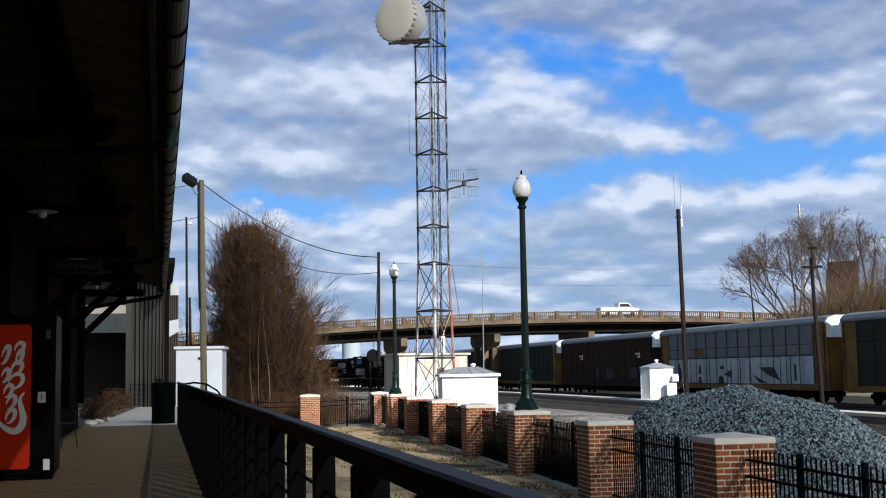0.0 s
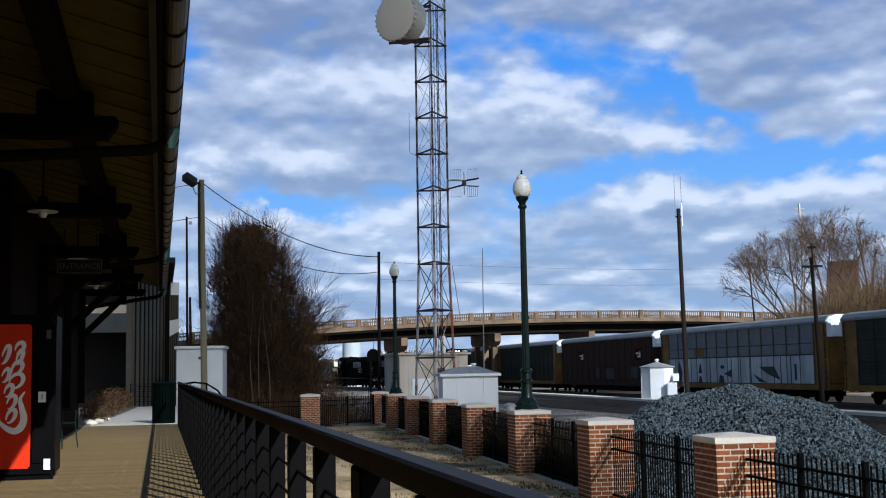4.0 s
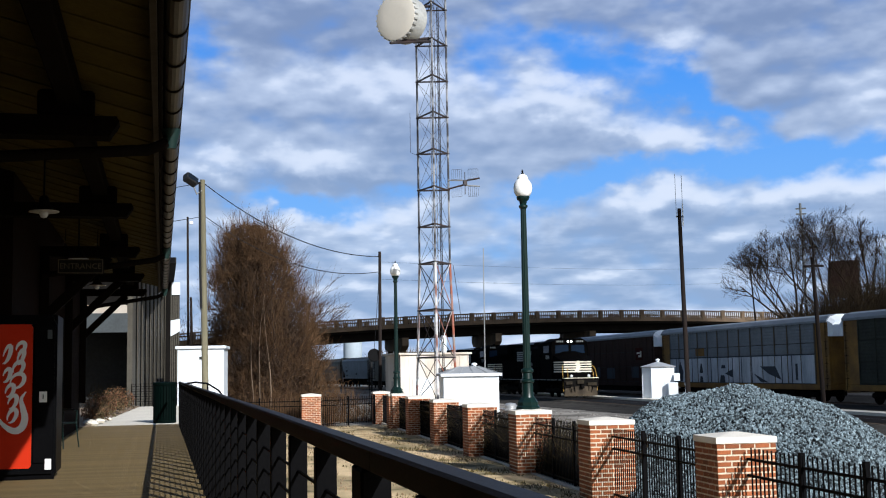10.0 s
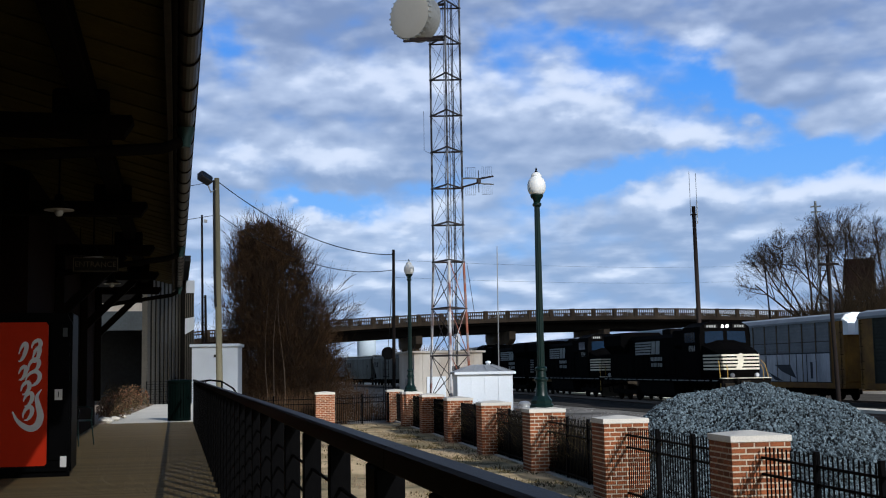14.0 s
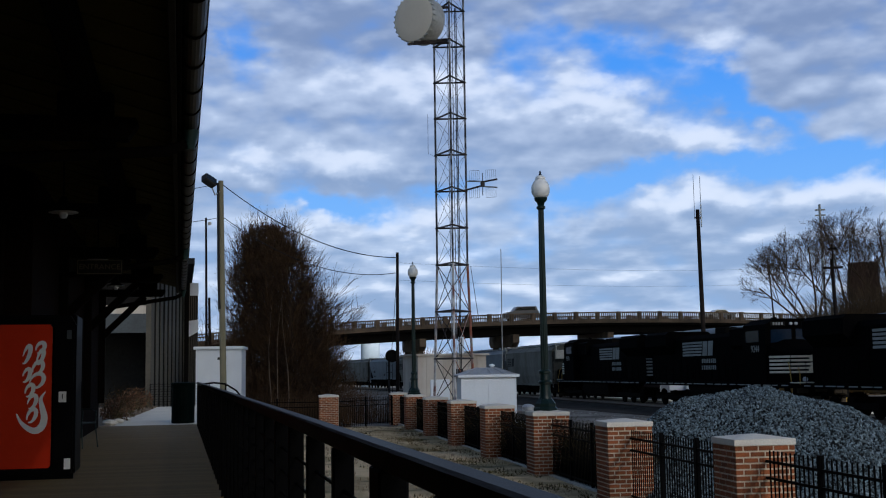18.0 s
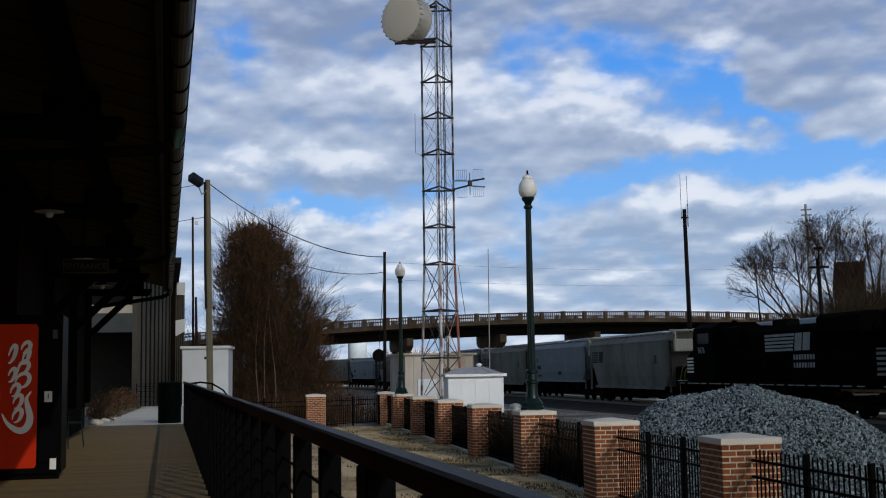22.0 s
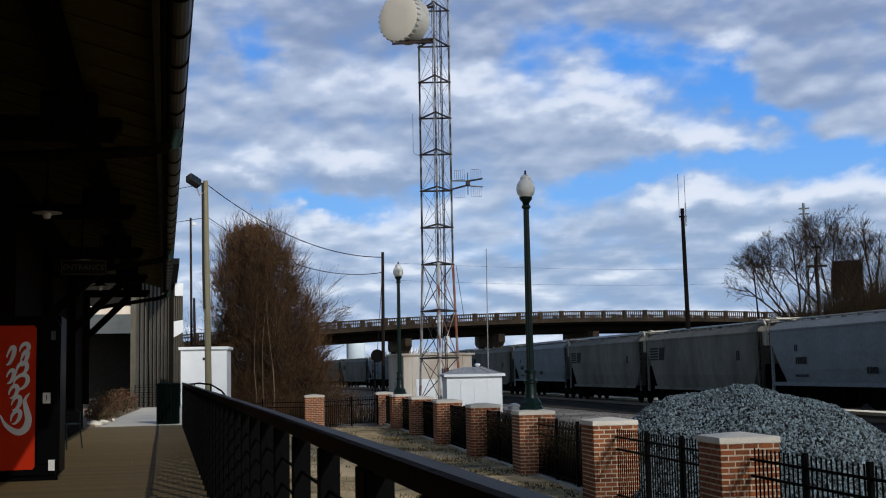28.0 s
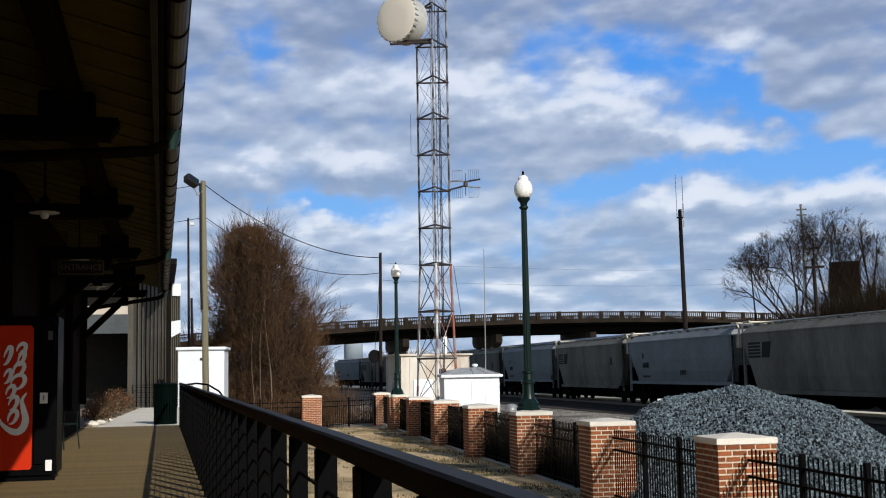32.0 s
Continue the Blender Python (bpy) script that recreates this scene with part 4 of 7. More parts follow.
def trash_can():
    t = thing("litter_bin", "dark green slatted steel litter bin", "litter bin", pose(0.10, 32.3, -0.01))
    part("liner", Shape().lathe(0, 0, [(0.24, 0.06), (0.25, 0.98)], 20), M["black_plastic"], t)
    slat = Shape().box(-0.028, 0.028, -0.006, 0.006, 0.05, 1.0).mesh("slat", M["bin_green"])
    for i in range(26):
        a = 2 * math.pi * i / 26
        part("slat", slat, None, t, at=Matrix.Rotation(a, 4, "Z") @ Matrix.Translation((0, -0.29, 0)))
    part("base_ring", Shape().lathe(0, 0, [(0.285, 0.0), (0.30, 0.02), (0.30, 0.07), (0.285, 0.08)], 24), M["bin_green"], t)
    part("top_ring", Shape().lathe(0, 0, [(0.305, 0.98), (0.32, 1.0), (0.32, 1.04), (0.30, 1.06), (0.15, 1.075), (0.14, 1.05)], 24), M["bin_green"], t, smooth=True)


trash_can()


def pendant(x, y, z):
    p = thing("pendant_lamp", "barn-style pendant lamp with pale enamel rim", "lamp", pose(x, y, z), "pendant lamps under the eaves")
    part("rod", Shape().tube([(0, 0, 0.17), (0, 0, roof_z(x) - z + 0.005)], 0.012), M["iron"], p)
    part("shade", Shape().lathe(0, 0, [(0.03, 0.20), (0.055, 0.17), (0.06, 0.10), (0.10, 0.05), (0.165, 0.02), (0.17, 0.008), (0.16, 0.006), (0.09, 0.03), (0.05, 0.06)], 18), M["iron"], p, smooth=True)
    part("rim", Shape().lathe(0, 0, [(0.172, 0.004), (0.176, 0.009), (0.172, 0.014), (0.166, 0.009)], 18), M["galv"], p, "pale enamel rim")
    part("bulb", Shape().lathe(0, 0, [(0.03, 0.05), (0.05, 0.01), (0.052, -0.03), (0.035, -0.06), (0.005, -0.068)], 12), M["lens"], p, "unlit glass bulb", smooth=True)


for x, y, z in ((-1.36, 14.6, 3.17), (-1.30, 19.8, 3.1), (-1.28, 25.0, 3.06)):
    pendant(x, y, z)


def entrance_sign():
    s = thing("hanging_sign", "black hanging sign with gold border reading entrance", "sign", pose(-1.265, 19.75, 2.99))
    part("board", Shape().box(-0.36, 0.36, -0.012, 0.012, -0.125, 0.125, 0.004), M["sign_black"], s)
    b = Shape()
    b.box(-0.345, 0.345, -0.017, -0.013, 0.10, 0.112).box(-0.345, 0.345, -0.017, -0.013, -0.112, -0.10)
    b.box(-0.345, -0.333, -0.017, -0.013, -0.10, 0.10).box(0.333, 0.345, -0.017, -0.013, -0.10, 0.10)
    part("border", b, M["sign_gold"], s, "thin gold border")
    words("lettering", "ENTRANCE", 0.125, M["sign_gold"], s, pose(0, -0.016, 0, 90))
    for x in (-0.25, 0.25):
        part("hanger", Shape().tube([(x, 0, 0.12), (x, 0.2, 0.62)], 0.006), M["iron"], s)


entrance_sign()


# ---- beyond the deck ----
def ribbed_building():
    b = thing("ribbed_building", "olive ribbed metal building with a dark open bay", "building")
    a0, a1 = Vector((-1.22, 51.5)), Vector((0.30, 63.0))
    d = (a1 - a0).normalized()
    turn = math.degrees(math.atan2(d.y, d.x))
    m = pose(a0.x, a0.y, -1.05, 0, 0, turn)
    n = (a1 - a0).length
    part("side_wall", Shape().box(0, n, 0, 0.2, 0, 7.0, 0, m), M["dark_wall"], b)
    rib = Shape().box(-0.34, 0.34, -0.03, 0.002, 0.0, 7.0).mesh("rib", M["metal_wall"])
    for i in range(9):
        part("rib", rib, None, b, at=m @ pose(0.6 + n * i / 9, 0, 0))
    part("corner_trim", Shape().box(-0.12, 0.02, -0.06, 0.16, 0, 7.0, 0.01, m), M["metal_wall"], b)
    # the front with its open bay
    part("fascia", Shape().box(-7.0, -1.30, 51.4, 51.6, 3.05, 3.85), M["grey_trim"], b)
    part("gable", Shape().box(-7.0, -1.30, 51.45, 51.7, 3.853, 4.2), M["beige"], b, "pale upper band")
    part("upper_wall", Shape().box(-7.0, -1.30, 51.47, 51.7, 4.203, 6.0), M["dark_wall"], b)
    part("bay_back", Shape().box(-8.0, -1.3, 56.5, 56.7, -1.0, 3.9), M["roof_dark"], b)
    part("bay_ceiling", Shape().box(-8.0, -1.3, 51.6, 56.5, 3.3, 3.4), M["roof_dark"], b)
    part("roof", Shape().box(-9, 0.6, 51.3, 63.5, 5.96, 6.2), M["roof_dark"], b)
    # the narrow end face, with its white boards
    part("end_wall", Shape().box(0.22, 0.90, 62.0, 66.0, -1.0, 5.95), M["dark_wall"], b)
    for i in range(5):
        part("rib", Shape().box(0.45 + 0.095 * i, 0.505 + 0.095 * i, 61.96, 62.0, -1.0, 5.95), M["metal_wall"], b)
    part("white_board", Shape().rings([[(0.45, y, 3.19), (0.92, y, 3.45), (0.92, y, 4.08), (0.45, y, 4.0)] for y in (61.86, 61.95)]), M["white_steel"], b, "white board on the ribbed wall")
    part("white_board", Shape().box(0.50, 0.92, 61.86, 61.95, 5.30, 5.94), M["white_steel"], b, "white board on the ribbed wall")
    part("white_board", Shape().box(n * 0.93, n * 0.985, -0.10, -0.035, 4.22, 5.02, 0, m), M["white_steel"], b, "white board on the ribbed wall")


ribbed_building()


def white_shed():
    w = thing("white_shed", "small white block shed with a flat roof", "shed", pose(0.73, 56.3, -1.06, 0, 0, -8))
    part("wall", Shape().box(0, 2.1, 0, 2.2, 0, 3.48), M["white_steel"], w)
    part("roof", Shape().box(-0.1, 2.2, -0.12, 2.3, 3.48, 3.62, 0.02), M["white_steel"], w)
    part("vent", Shape().box(1.0, 1.4, -0.04, 0.0, 3.0, 3.12), M["roof_dark"], w)


white_shed()


def end_railing():
    r = thing("pipe_railing", "dark steel pipe railing at the end of the walk", "railing", pose(0, 49.7, 0))
    for x in (-1.15, -0.8, 0.0, 0.6, 1.2):
        part("post", Shape().tube([(x, 0, -0.02), (x, 0, 0.92)], 0.022), M["iron"], r)
    for i in range(9):
        part("bar", Shape().tube([(-1.15, 0, 0.10 + i * 0.1), (1.2, 0, 0.10 + i * 0.1)], 0.009, 4), M["iron"], r)
    h = thing("stair_handrail", "dark curved handrail of steps beyond the deck", "handrail", pose(0.62, 31.3, 0))
    part("rail", Shape().tube([(-0.1, 0.0, 1.0), (0.25, 0.1, 1.04), (0.55, 0.2, 1.0), (0.85, 0.6, 0.82), (1.1, 1.2, 0.5)], 0.024, 8), M["iron"], h)
    part("post", Shape().tube([(0.55, 0.2, -0.02), (0.55, 0.2, 1.0)], 0.022), M["iron"], h)
    part("post", Shape().tube([(0.98, 0.9, -1.05), (0.98, 0.9, 0.66)], 0.022), M["iron"], h)


end_railing()


def planting():
    s = Shape()
    pts = [(-1.9, 30.6, 0), (-1.72, 31.0, 0), (-0.85, 49.4, 0), (-4.5, 49.4, 0), (-4.5, 30.6, 0)]
    s.v = pts[:] + [(x, y, 0.02) for x, y, z in pts] + [(-2.6, 38, 0.12)]
    s.f = [(i, (i + 1) % 5, 5 + (i + 1) % 5, 5 + i) for i in range(5)] + [(5 + i, 5 + (i + 1) % 5, 10) for i in range(5)]
    structure("planting_bed", s, M["chip"], "mulched planting bed beside the walk", "planting bed")
    rng = random.Random(8)
    stones = ((-1.72, 31.6, 0.2), (-1.58, 33.0, 0.16), (-1.66, 32.2, 0.12), (-1.45, 34.6, 0.14))
    for x, y, r in stones:
        prof = [(r * 0.7, 0), (r, r * 0.25), (r * 0.8, r * 0.55), (r * 0.2, r * 0.7)]
        tagged(part("rock", Shape().lathe(0, 0, prof, 7), M["concrete"], at=pose(x, y, 0.01, 3, 4, rng.uniform(0, 90))), "pale rounded border rock", "rock", "border rocks")

    def bush(x, y, w, h, n, material, name, label, spiky=False):
        b = thing(name, label, "shrub", pose(x, y, 0.02), "border shrubs")
        stems, leaves = Shape(), Shape()
        for _ in range(n):
            a, q = rng.uniform(0, 6.28), rng.random() ** 0.5
            px, py = math.cos(a) * w * q, math.sin(a) * w * q
            if spiky:
                top = (px * 1.5, py * 1.5, h * rng.uniform(0.5, 1.0) * (1.1 - 0.5 * q))
                stems.tube([(px * 0.3, py * 0.3, 0), (px * 0.8, py * 0.8, top[2] * 0.6), top], 0.006, 3, 0.002)
            else:
                z = h * rng.uniform(0.1, 1.0) * (1 - 0.45 * q * q)
                u = Vector((rng.uniform(-1, 1), rng.uniform(-1, 1), rng.uniform(-0.6, 1))).normalized() * 0.055
                v = u.cross(Vector((rng.uniform(-1, 1), rng.uniform(-1, 1), 0.3))).normalized() * 0.03
                c = Vector((px, py, z))
                leaves.add([c - v, c + u * 0.6 - v * 0.2, c + u, c + v], [(0, 1, 2, 3)])
        if not spiky:
            for _ in range(24):
                a = rng.uniform(0, 6.28)
                stems.tube([(0, 0, 0), (math.cos(a) * w * 0.7, math.sin(a) * w * 0.7, h * rng.uniform(0.4, 0.9))], 0.01, 4, 0.004)
            part("foliage", leaves, material, b)
        tagged(part("stem_mass", stems, material if spiky else M["bark"], b), kind="stuff")

    bush(-1.75, 36.0, 0.5, 0.85, 900, M["shrub"], "shrub", "low red-brown and green border shrub")
    bush(-1.55, 40.0, 0.5, 0.85, 900, M["shrub"], "shrub", "low red-brown and green border shrub")
    bush(-1.40, 44.0, 0.5, 0.85, 900, M["shrub"], "shrub", "low red-brown and green border shrub")
    bush(-1.72, 34.0, 0.35, 0.55, 600, M["shrub"], "shrub", "low red-brown and green border shrub")


planting()


# ---- yard: tower, sheds, poles ----
def lattice_tower():
    t = thing("radio_tower", "three-legged lattice radio tower in faded red and white", "radio tower")
    mid = Vector((9.50, 41.15))
    legs = [Vector((9.06, 41.72)) - mid, Vector((10.12, 41.45)) - mid, Vector((9.36, 40.5)) - mid]

    def at(i, z):
        k = 1.0 + max(0.0, 5.06 - z) * 0.062
        p = mid + legs[i] * k
        return Vector((p.x, p.y, z))
    levels = [-1.3, 0.2, 1.7, 3.38] + [5.06 + 1.342 * i for i in range(10)]
    for i in range(3):
        for a, b in zip(levels, levels[1:]):
            part("leg", Shape().tube([at(i, a), at(i, b)], 0.046 if b < 5.2 else 0.038, 8), (M["tower_red"] if i == 1 else M["tower_bright"]) if b < 5.2 else M["tower_white"], t)
            part("flange", Shape().lathe(0, 0, [(0.06, -0.02), (0.06, 0.02)], 8, Matrix.Translation(at(i, b))), M["tower_dark"], t)
    for k, z in enumerate(levels[1:]):
        for i in range(3):
            part("horizontal", Shape().tube([at(i, z), at((i + 1) % 3, z)], 0.034, 5), M["tower_dark"], t)
    for a, b in zip(levels[1:], levels[2:]):
        low = b < 6
        for i in range(3):
            part("brace", Shape().tube([at(i, a), at((i + 1) % 3, b)], 0.017 if low else 0.007, 4), M["tower_red"] if low and i == 1 else M["tower_dark"], t)
            part("brace", Shape().tube([at((i + 1) % 3, a), at(i, b)], 0.015 if low else 0.007, 4), M["tower_bright"] if low and i == 1 else M["tower_dark"], t)
    # climbing ladder and feed lines up the middle
    c = mid + Vector((0.02, -0.02))
    for d in (-0.09, 0.09):
        part("ladder_rail", Shape().tube([(c.x + d, c.y, -1.2), (c.x + d, c.y, 17)], 0.014, 5), M["tower_white"], t)
    for d in (0.22, 0.27):
        part("feed_line", Shape().tube([(c.x + d, c.y + 0.1, -1.0), (c.x + d, c.y + 0.1, 14.5)], 0.018, 5), M["cable"], t)
    part("guard_bar", Shape().tube([(10.2, 41.3, 5.0), (10.45, 41.2, 3.0)], 0.01, 4), M["tower_dark"], t)
    # the drum dish
    face = Vector((-0.74, -0.67, 0.0)).normalized()
    dish = part("dish", Shape().lathe(0, 0, [(0.1, -0.95), (0.55, -0.85), (0.84, -0.72), (0.85, 0.0), (0.83, 0.03)], 32, Matrix.Translation((8.03, 40.28, 13.74)) @ face.to_track_quat("Z", "Y").to_matrix().to_4x4()), M["dish_side"], t, "grey drum shroud", smooth=True)
    md = Matrix.Translation((8.03, 40.28, 13.74)) @ face.to_track_quat("Z", "Y").to_matrix().to_4x4()
    part("dish_cover", Shape().lathe(0, 0, [(0.84, 0.032), (0.80, 0.05), (0.4, 0.065), (0.01, 0.07)], 32, md), M["dish"], dish, "cream flat dish cover", smooth=True)
    for i in range(28):
        a = 2 * math.pi * i / 28
        part("clip", Shape().box(-0.02, 0.02, -0.03, 0.03, -0.12, 0.04, 0, md @ Matrix.Rotation(a, 4, "Z") @ Matrix.Translation((0.865, 0, 0))), M["dish_side"], dish)
    part("dish_mount", Shape().tube([(7.75, 40.0, 12.70), (9.2, 40.7, 13.05)], 0.05, 6).tube([(8.75, 40.8, 13.0), (9.36, 40.6, 13.0)], 0.05, 6).tube([(8.75, 40.8, 14.3), (9.36, 40.6, 14.3)], 0.05, 6).tube([(8.0, 40.1, 12.82), (9.3, 40.7, 13.15)], 0.045, 6), M["tower_dark"], t)
    # grid antenna: a dark and a pale arm crossing at a hub, four open panels of thin rods
    a = part("antenna_arm", Shape().tube([(10.1, 41.4, 7.78), (10.62, 41.1, 7.90), (10.68, 41.1, 8.05), (11.15, 40.9, 8.12)], 0.034, 5), M["tower_dark"], t)
    part("pale_arm", Shape().tube([(10.1, 41.4, 8.10), (10.62, 41.1, 8.06), (10.68, 41.1, 7.88), (11.15, 40.9, 7.82)], 0.026, 5), M["galv"], a, "pale antenna arm")
    part("hub", Shape().tube([(10.65, 41.1, 7.55), (10.65, 41.1, 8.36)], 0.016, 5).box(-0.07, 0.07, -0.07, 0.07, -0.1, 0.1, 0.02, pose(10.65, 41.1, 7.97)), M["tower_dark"], a)
    bx = Vector((0.93, -0.36, 0))
    g = Vector((10.65, 41.1, 7.97))
    for k, z0 in ((-0.48, -0.50), (-0.48, 0.14), (0.12, -0.50), (0.12, 0.14)):
        for j in range(6):
            p = g + bx * (k + j * 0.072) + Vector((0, 0, z0))
            part("grid_rod", Shape().tube([p, p + Vector((0, 0, 0.36))], 0.004, 4), M["tower_dark"], a)
        for z in (0.0, 0.36):
            part("grid_rail", Shape().tube([g + bx * k + Vector((0, 0, z0 + z)), g + bx * (k + 0.36) + Vector((0, 0, z0 + z))], 0.005, 4), M["tower_dark"], a)
    part("whip", Shape().tube([(9.06, 41.7, 9.02), (8.78, 41.7, 9.15), (8.78, 41.7, 10.6)], 0.007, 4), M["tower_dark"], t)


lattice_tower()


def equipment_shed():
    s = thing("equipment_shed", "white metal equipment shed with a grey hipped roof", "shed", pose(8.83, 37.25, -1.25, 0, 0, -8))
    w, d, h = 1.76, 1.7, 2.30
    part("wall", Shape().box(0, w, 0, d, 0, h), M["white_steel"], s)
    for i in range(5):
        x = w * i / 4
        part("seam", Shape().box(x - 0.012, x + 0.012, -0.018, 0.0, 0.05, h - 0.02), M["white_steel"], s)
    o = 0.1
    part("roof", Shape().rings([[(-o, -o, h), (w + o, -o, h), (w + o, d + o, h), (-o, d + o, h)], [(-o, -o, h + 0.07), (w + o, -o, h + 0.07), (w + o, d + o, h + 0.07), (-o, d + o, h + 0.07)], [(0.55, 0.75, h + 0.30), (w - 0.55, 0.75, h + 0.30), (w - 0.55, 0.95, h + 0.30), (0.55, 0.95, h + 0.30)]]), M["roof_steel"], s)
    part("eave_trim", Shape().box(-o - 0.01, w + o + 0.01, -o - 0.012, -o, h - 0.01, h + 0.075), M["white_steel"], s)
    part("roof_vent", Shape().lathe(1.09, 0.85, [(0.06, h + 0.2), (0.06, h + 0.34), (0.10, h + 0.35), (0.09, h + 0.40), (0.02, h + 0.42)], 12), M["white_steel"], s)
    for x in (0.12, 0.5, 0.95, 1.4, 1.75):
        part("roof_rib", Shape().tube([(x, -o, h + 0.085), (0.55 + (x / w) * (w - 1.1), 0.75, h + 0.31)], 0.014, 4), M["roof_steel"], s)
    part("door_handle", Shape().box(w + 0.002, w + 0.05, 0.2, 0.26, 1.0, 1.1), M["galv"], s)


equipment_shed()


def relay_house():
    r = thing("relay_house", "beige panelled relay house behind the tower", "building", pose(10.22, 51.3, -1.3, 0, 0, 8))
    w, d, h = 3.2, 2.1, 3.24
    part("wall", Shape().box(0, w, 0, d, 0, h), M["beige"], r)
    part("roof", Shape().box(-0.12, w + 0.15, -0.12, d + 0.1, h, h + 0.09, 0.01), M["beige"], r)
    for i in range(9):
        x = w * i / 8
        part("batten", Shape().box(x - 0.02, x + 0.02, -0.025, 0.0, 0, h), M["beige"], r)
    part("door", Shape().box(0.55, 1.45, -0.05, 0.0, 0.1, 2.2, 0.01), M["white_steel"], r, "white steel door")
    part("vent_box", Shape().box(2.15, 2.55, -0.28, 0.0, 1.9, 2.6, 0.02), M["beige"], r)
    part("dark_hatch", Shape().box(1.75, 2.10, -0.06, 0.0, 2.15, 2.65), M["roof_dark"], r)
    part("signal_head", Shape().box(2.1, 2.3, 0.3, 0.5, h + 0.09, h + 0.85, 0.02), M["white_steel"], r)
    part("side_panel", Shape().box(-0.06, 0.0, 0.1, 1.1, 0.3, 2.1), M["galv"], r)


relay_house()


def lean_pole(name, foot, top, r, material, label, category="utility pole"):
    p = thing(name, label, category, pose(*foot))
    part("shaft", Shape().tube([(0, 0, 0), Vector(top) - Vector(foot)], r, 10, r * 0.72), M[material], p, smooth=True)
    return p


def yard_poles():
    p = lean_pole("utility_pole", (1.74, 48.4, -1.06), (1.55, 47.6, 8.95), 0.145, "pole_green", "greenish treated wooden pole with a floodlight")
    f = part("floodlight", Shape().box(-0.29, 0.29, -0.16, 0.16, -0.17, 0.17, 0.04, pose(-0.66, -1.2, 9.93, -28, 24, 35)), M["lamp_grey"], p, "grey tilted floodlight")
    part("lens", Shape().box(-0.25, 0.25, -0.172, -0.16, -0.13, 0.13, 0, pose(-0.66, -1.2, 9.93, -28, 24, 35)), M["glass"], f)
    part("conduit", Shape().tube([(-0.21, -0.50, 4.9), (-0.26, -0.62, 6.3), (-0.30, -0.92, 9.9)], 0.055, 6), M["cable"], p, "black conduit strapped to the pole")
    part("bracket", Shape().tube([(-0.18, -0.8, 9.6), (-0.42, -1.0, 9.4), (-0.55, -1.1, 9.72)], 0.03, 6), M["galv"], p)
    p = lean_pole("signal_pole", (9.92, 54.8, -1.3), (9.84, 54.0, 6.78), 0.092, "pole", "dark wooden pole with a round railway signal target")
    part("target", Shape().lathe(0, 0, [(0.02, -0.03), (0.30, -0.03), (0.30, 0.03), (0.02, 0.03)], 20, Matrix.Translation((-0.30, -0.25, 3.30)) @ Matrix.Rotation(radians(80), 4, "X")), M["iron"], p, "black round signal target")
    part("signal_mast", Shape().tube([(-0.42, -0.2, 0), (-0.42, -0.2, 3.3)], 0.05, 8), M["lamp_grey"], p)
    part("ladder", ladder_lite(-0.42, -0.32, 0.2, 3.0), M["iron"], p)
    p = lean_pole("radio_pole", (38.07, 82.1, -1.42), (37.3, 80.81, 12.9), 0.19, "pole", "brown wooden pole with two whip antennas")
    part("whip", Shape().tube([(-1.01, -1.29, 13.6), (-1.03, -1.29, 16.9)], 0.02, 4), M["galv"], p)
    part("whip", Shape().tube([(-0.50, -1.29, 13.0), (-0.50, -1.29, 14.7)], 0.05, 6), M["white_steel"], p, "white antenna base")
    part("whip", Shape().tube([(-0.50, -1.29, 14.7), (-0.51, -1.29, 16.8)], 0.022, 4), M["galv"], p)
    part("bracket", Shape().box(-0.3, 0.3, -0.04, 0.04, -0.05, 0.05, 0.01, pose(-0.72, -1.25, 13.7)), M["iron"], p)
    p = lean_pole("crossarm_pole", (32.62, 54.4, -1.4), (31.96, 53.75, 6.6), 0.125, "pole", "dark wooden pole with a short crossarm")
    part("crossarm", Shape().box(-0.5, 0.5, -0.05, 0.05, -0.06, 0.06, 0.01, pose(-0.64, -0.7, 7.55, 0, 0, -28)), M["pole"], p)
    part("insulator", Shape().tube([(-0.64, -0.75, 7.7), (-0.68, -0.78, 8.75)], 0.03, 6).box(-0.22, 0.22, -0.05, 0.05, 0, 0.10, 0, pose(-0.67, -0.78, 8.45, 0, 0, -28)), M["pole"], p)
    p = lean_pole("utility_pole", (68.7, 117.0, -1.4), (68.0, 116.3, 18.8), 0.19, "galv", "tall pale pole with small crossarms among bare trees")
    for z in (18.0, 18.6):
        part("crossarm", Shape().box(-0.55, 0.55, -0.08, 0.08, -0.08, 0.08, 0, pose(-0.65, -0.7, z + 1.0, 0, 0, -28)), M["galv"], p)
    part("lamp_arm", Shape().tube([(-0.6, -0.5, 14.6), (-1.2, -0.8, 14.7), (-1.5, -0.9, 14.5)], 0.07, 6), M["galv"], p)
    lean_pole("utility_pole", (63.4, 118.0, -1.4), (62.3, 117.6, 12.8), 0.10, "pole", "slender dark pole beyond the overpass")
    p = lean_pole("utility_pole", (1.55, 70.0, -1.06), (1.42, 69.0, 10.25), 0.085, "pole", "distant dark wooden pole beside the building")
    part("fitting", Shape().box(0.1, 0.3, -0.1, 0.1, 0, 0.16, 0, pose(-0.12, -0.9, 10.9)), M["galv"], p)
    lean_pole("utility_pole", (1.85, 74.0, -1.06), (1.72, 73.0, 5.9), 0.10, "pole", "distant dark wooden pole beside the building")
    w = thing("whip_mast", "thin grey antenna mast beside the shed", "antenna", pose(10.65, 39.0, -1.3))
    part("mast", Shape().tube([(0, 0, 0), (-0.02, -0.2, 2.9), (-0.08, -0.5, 6.62)], 0.024, 6, 0.014), M["galv"], w)


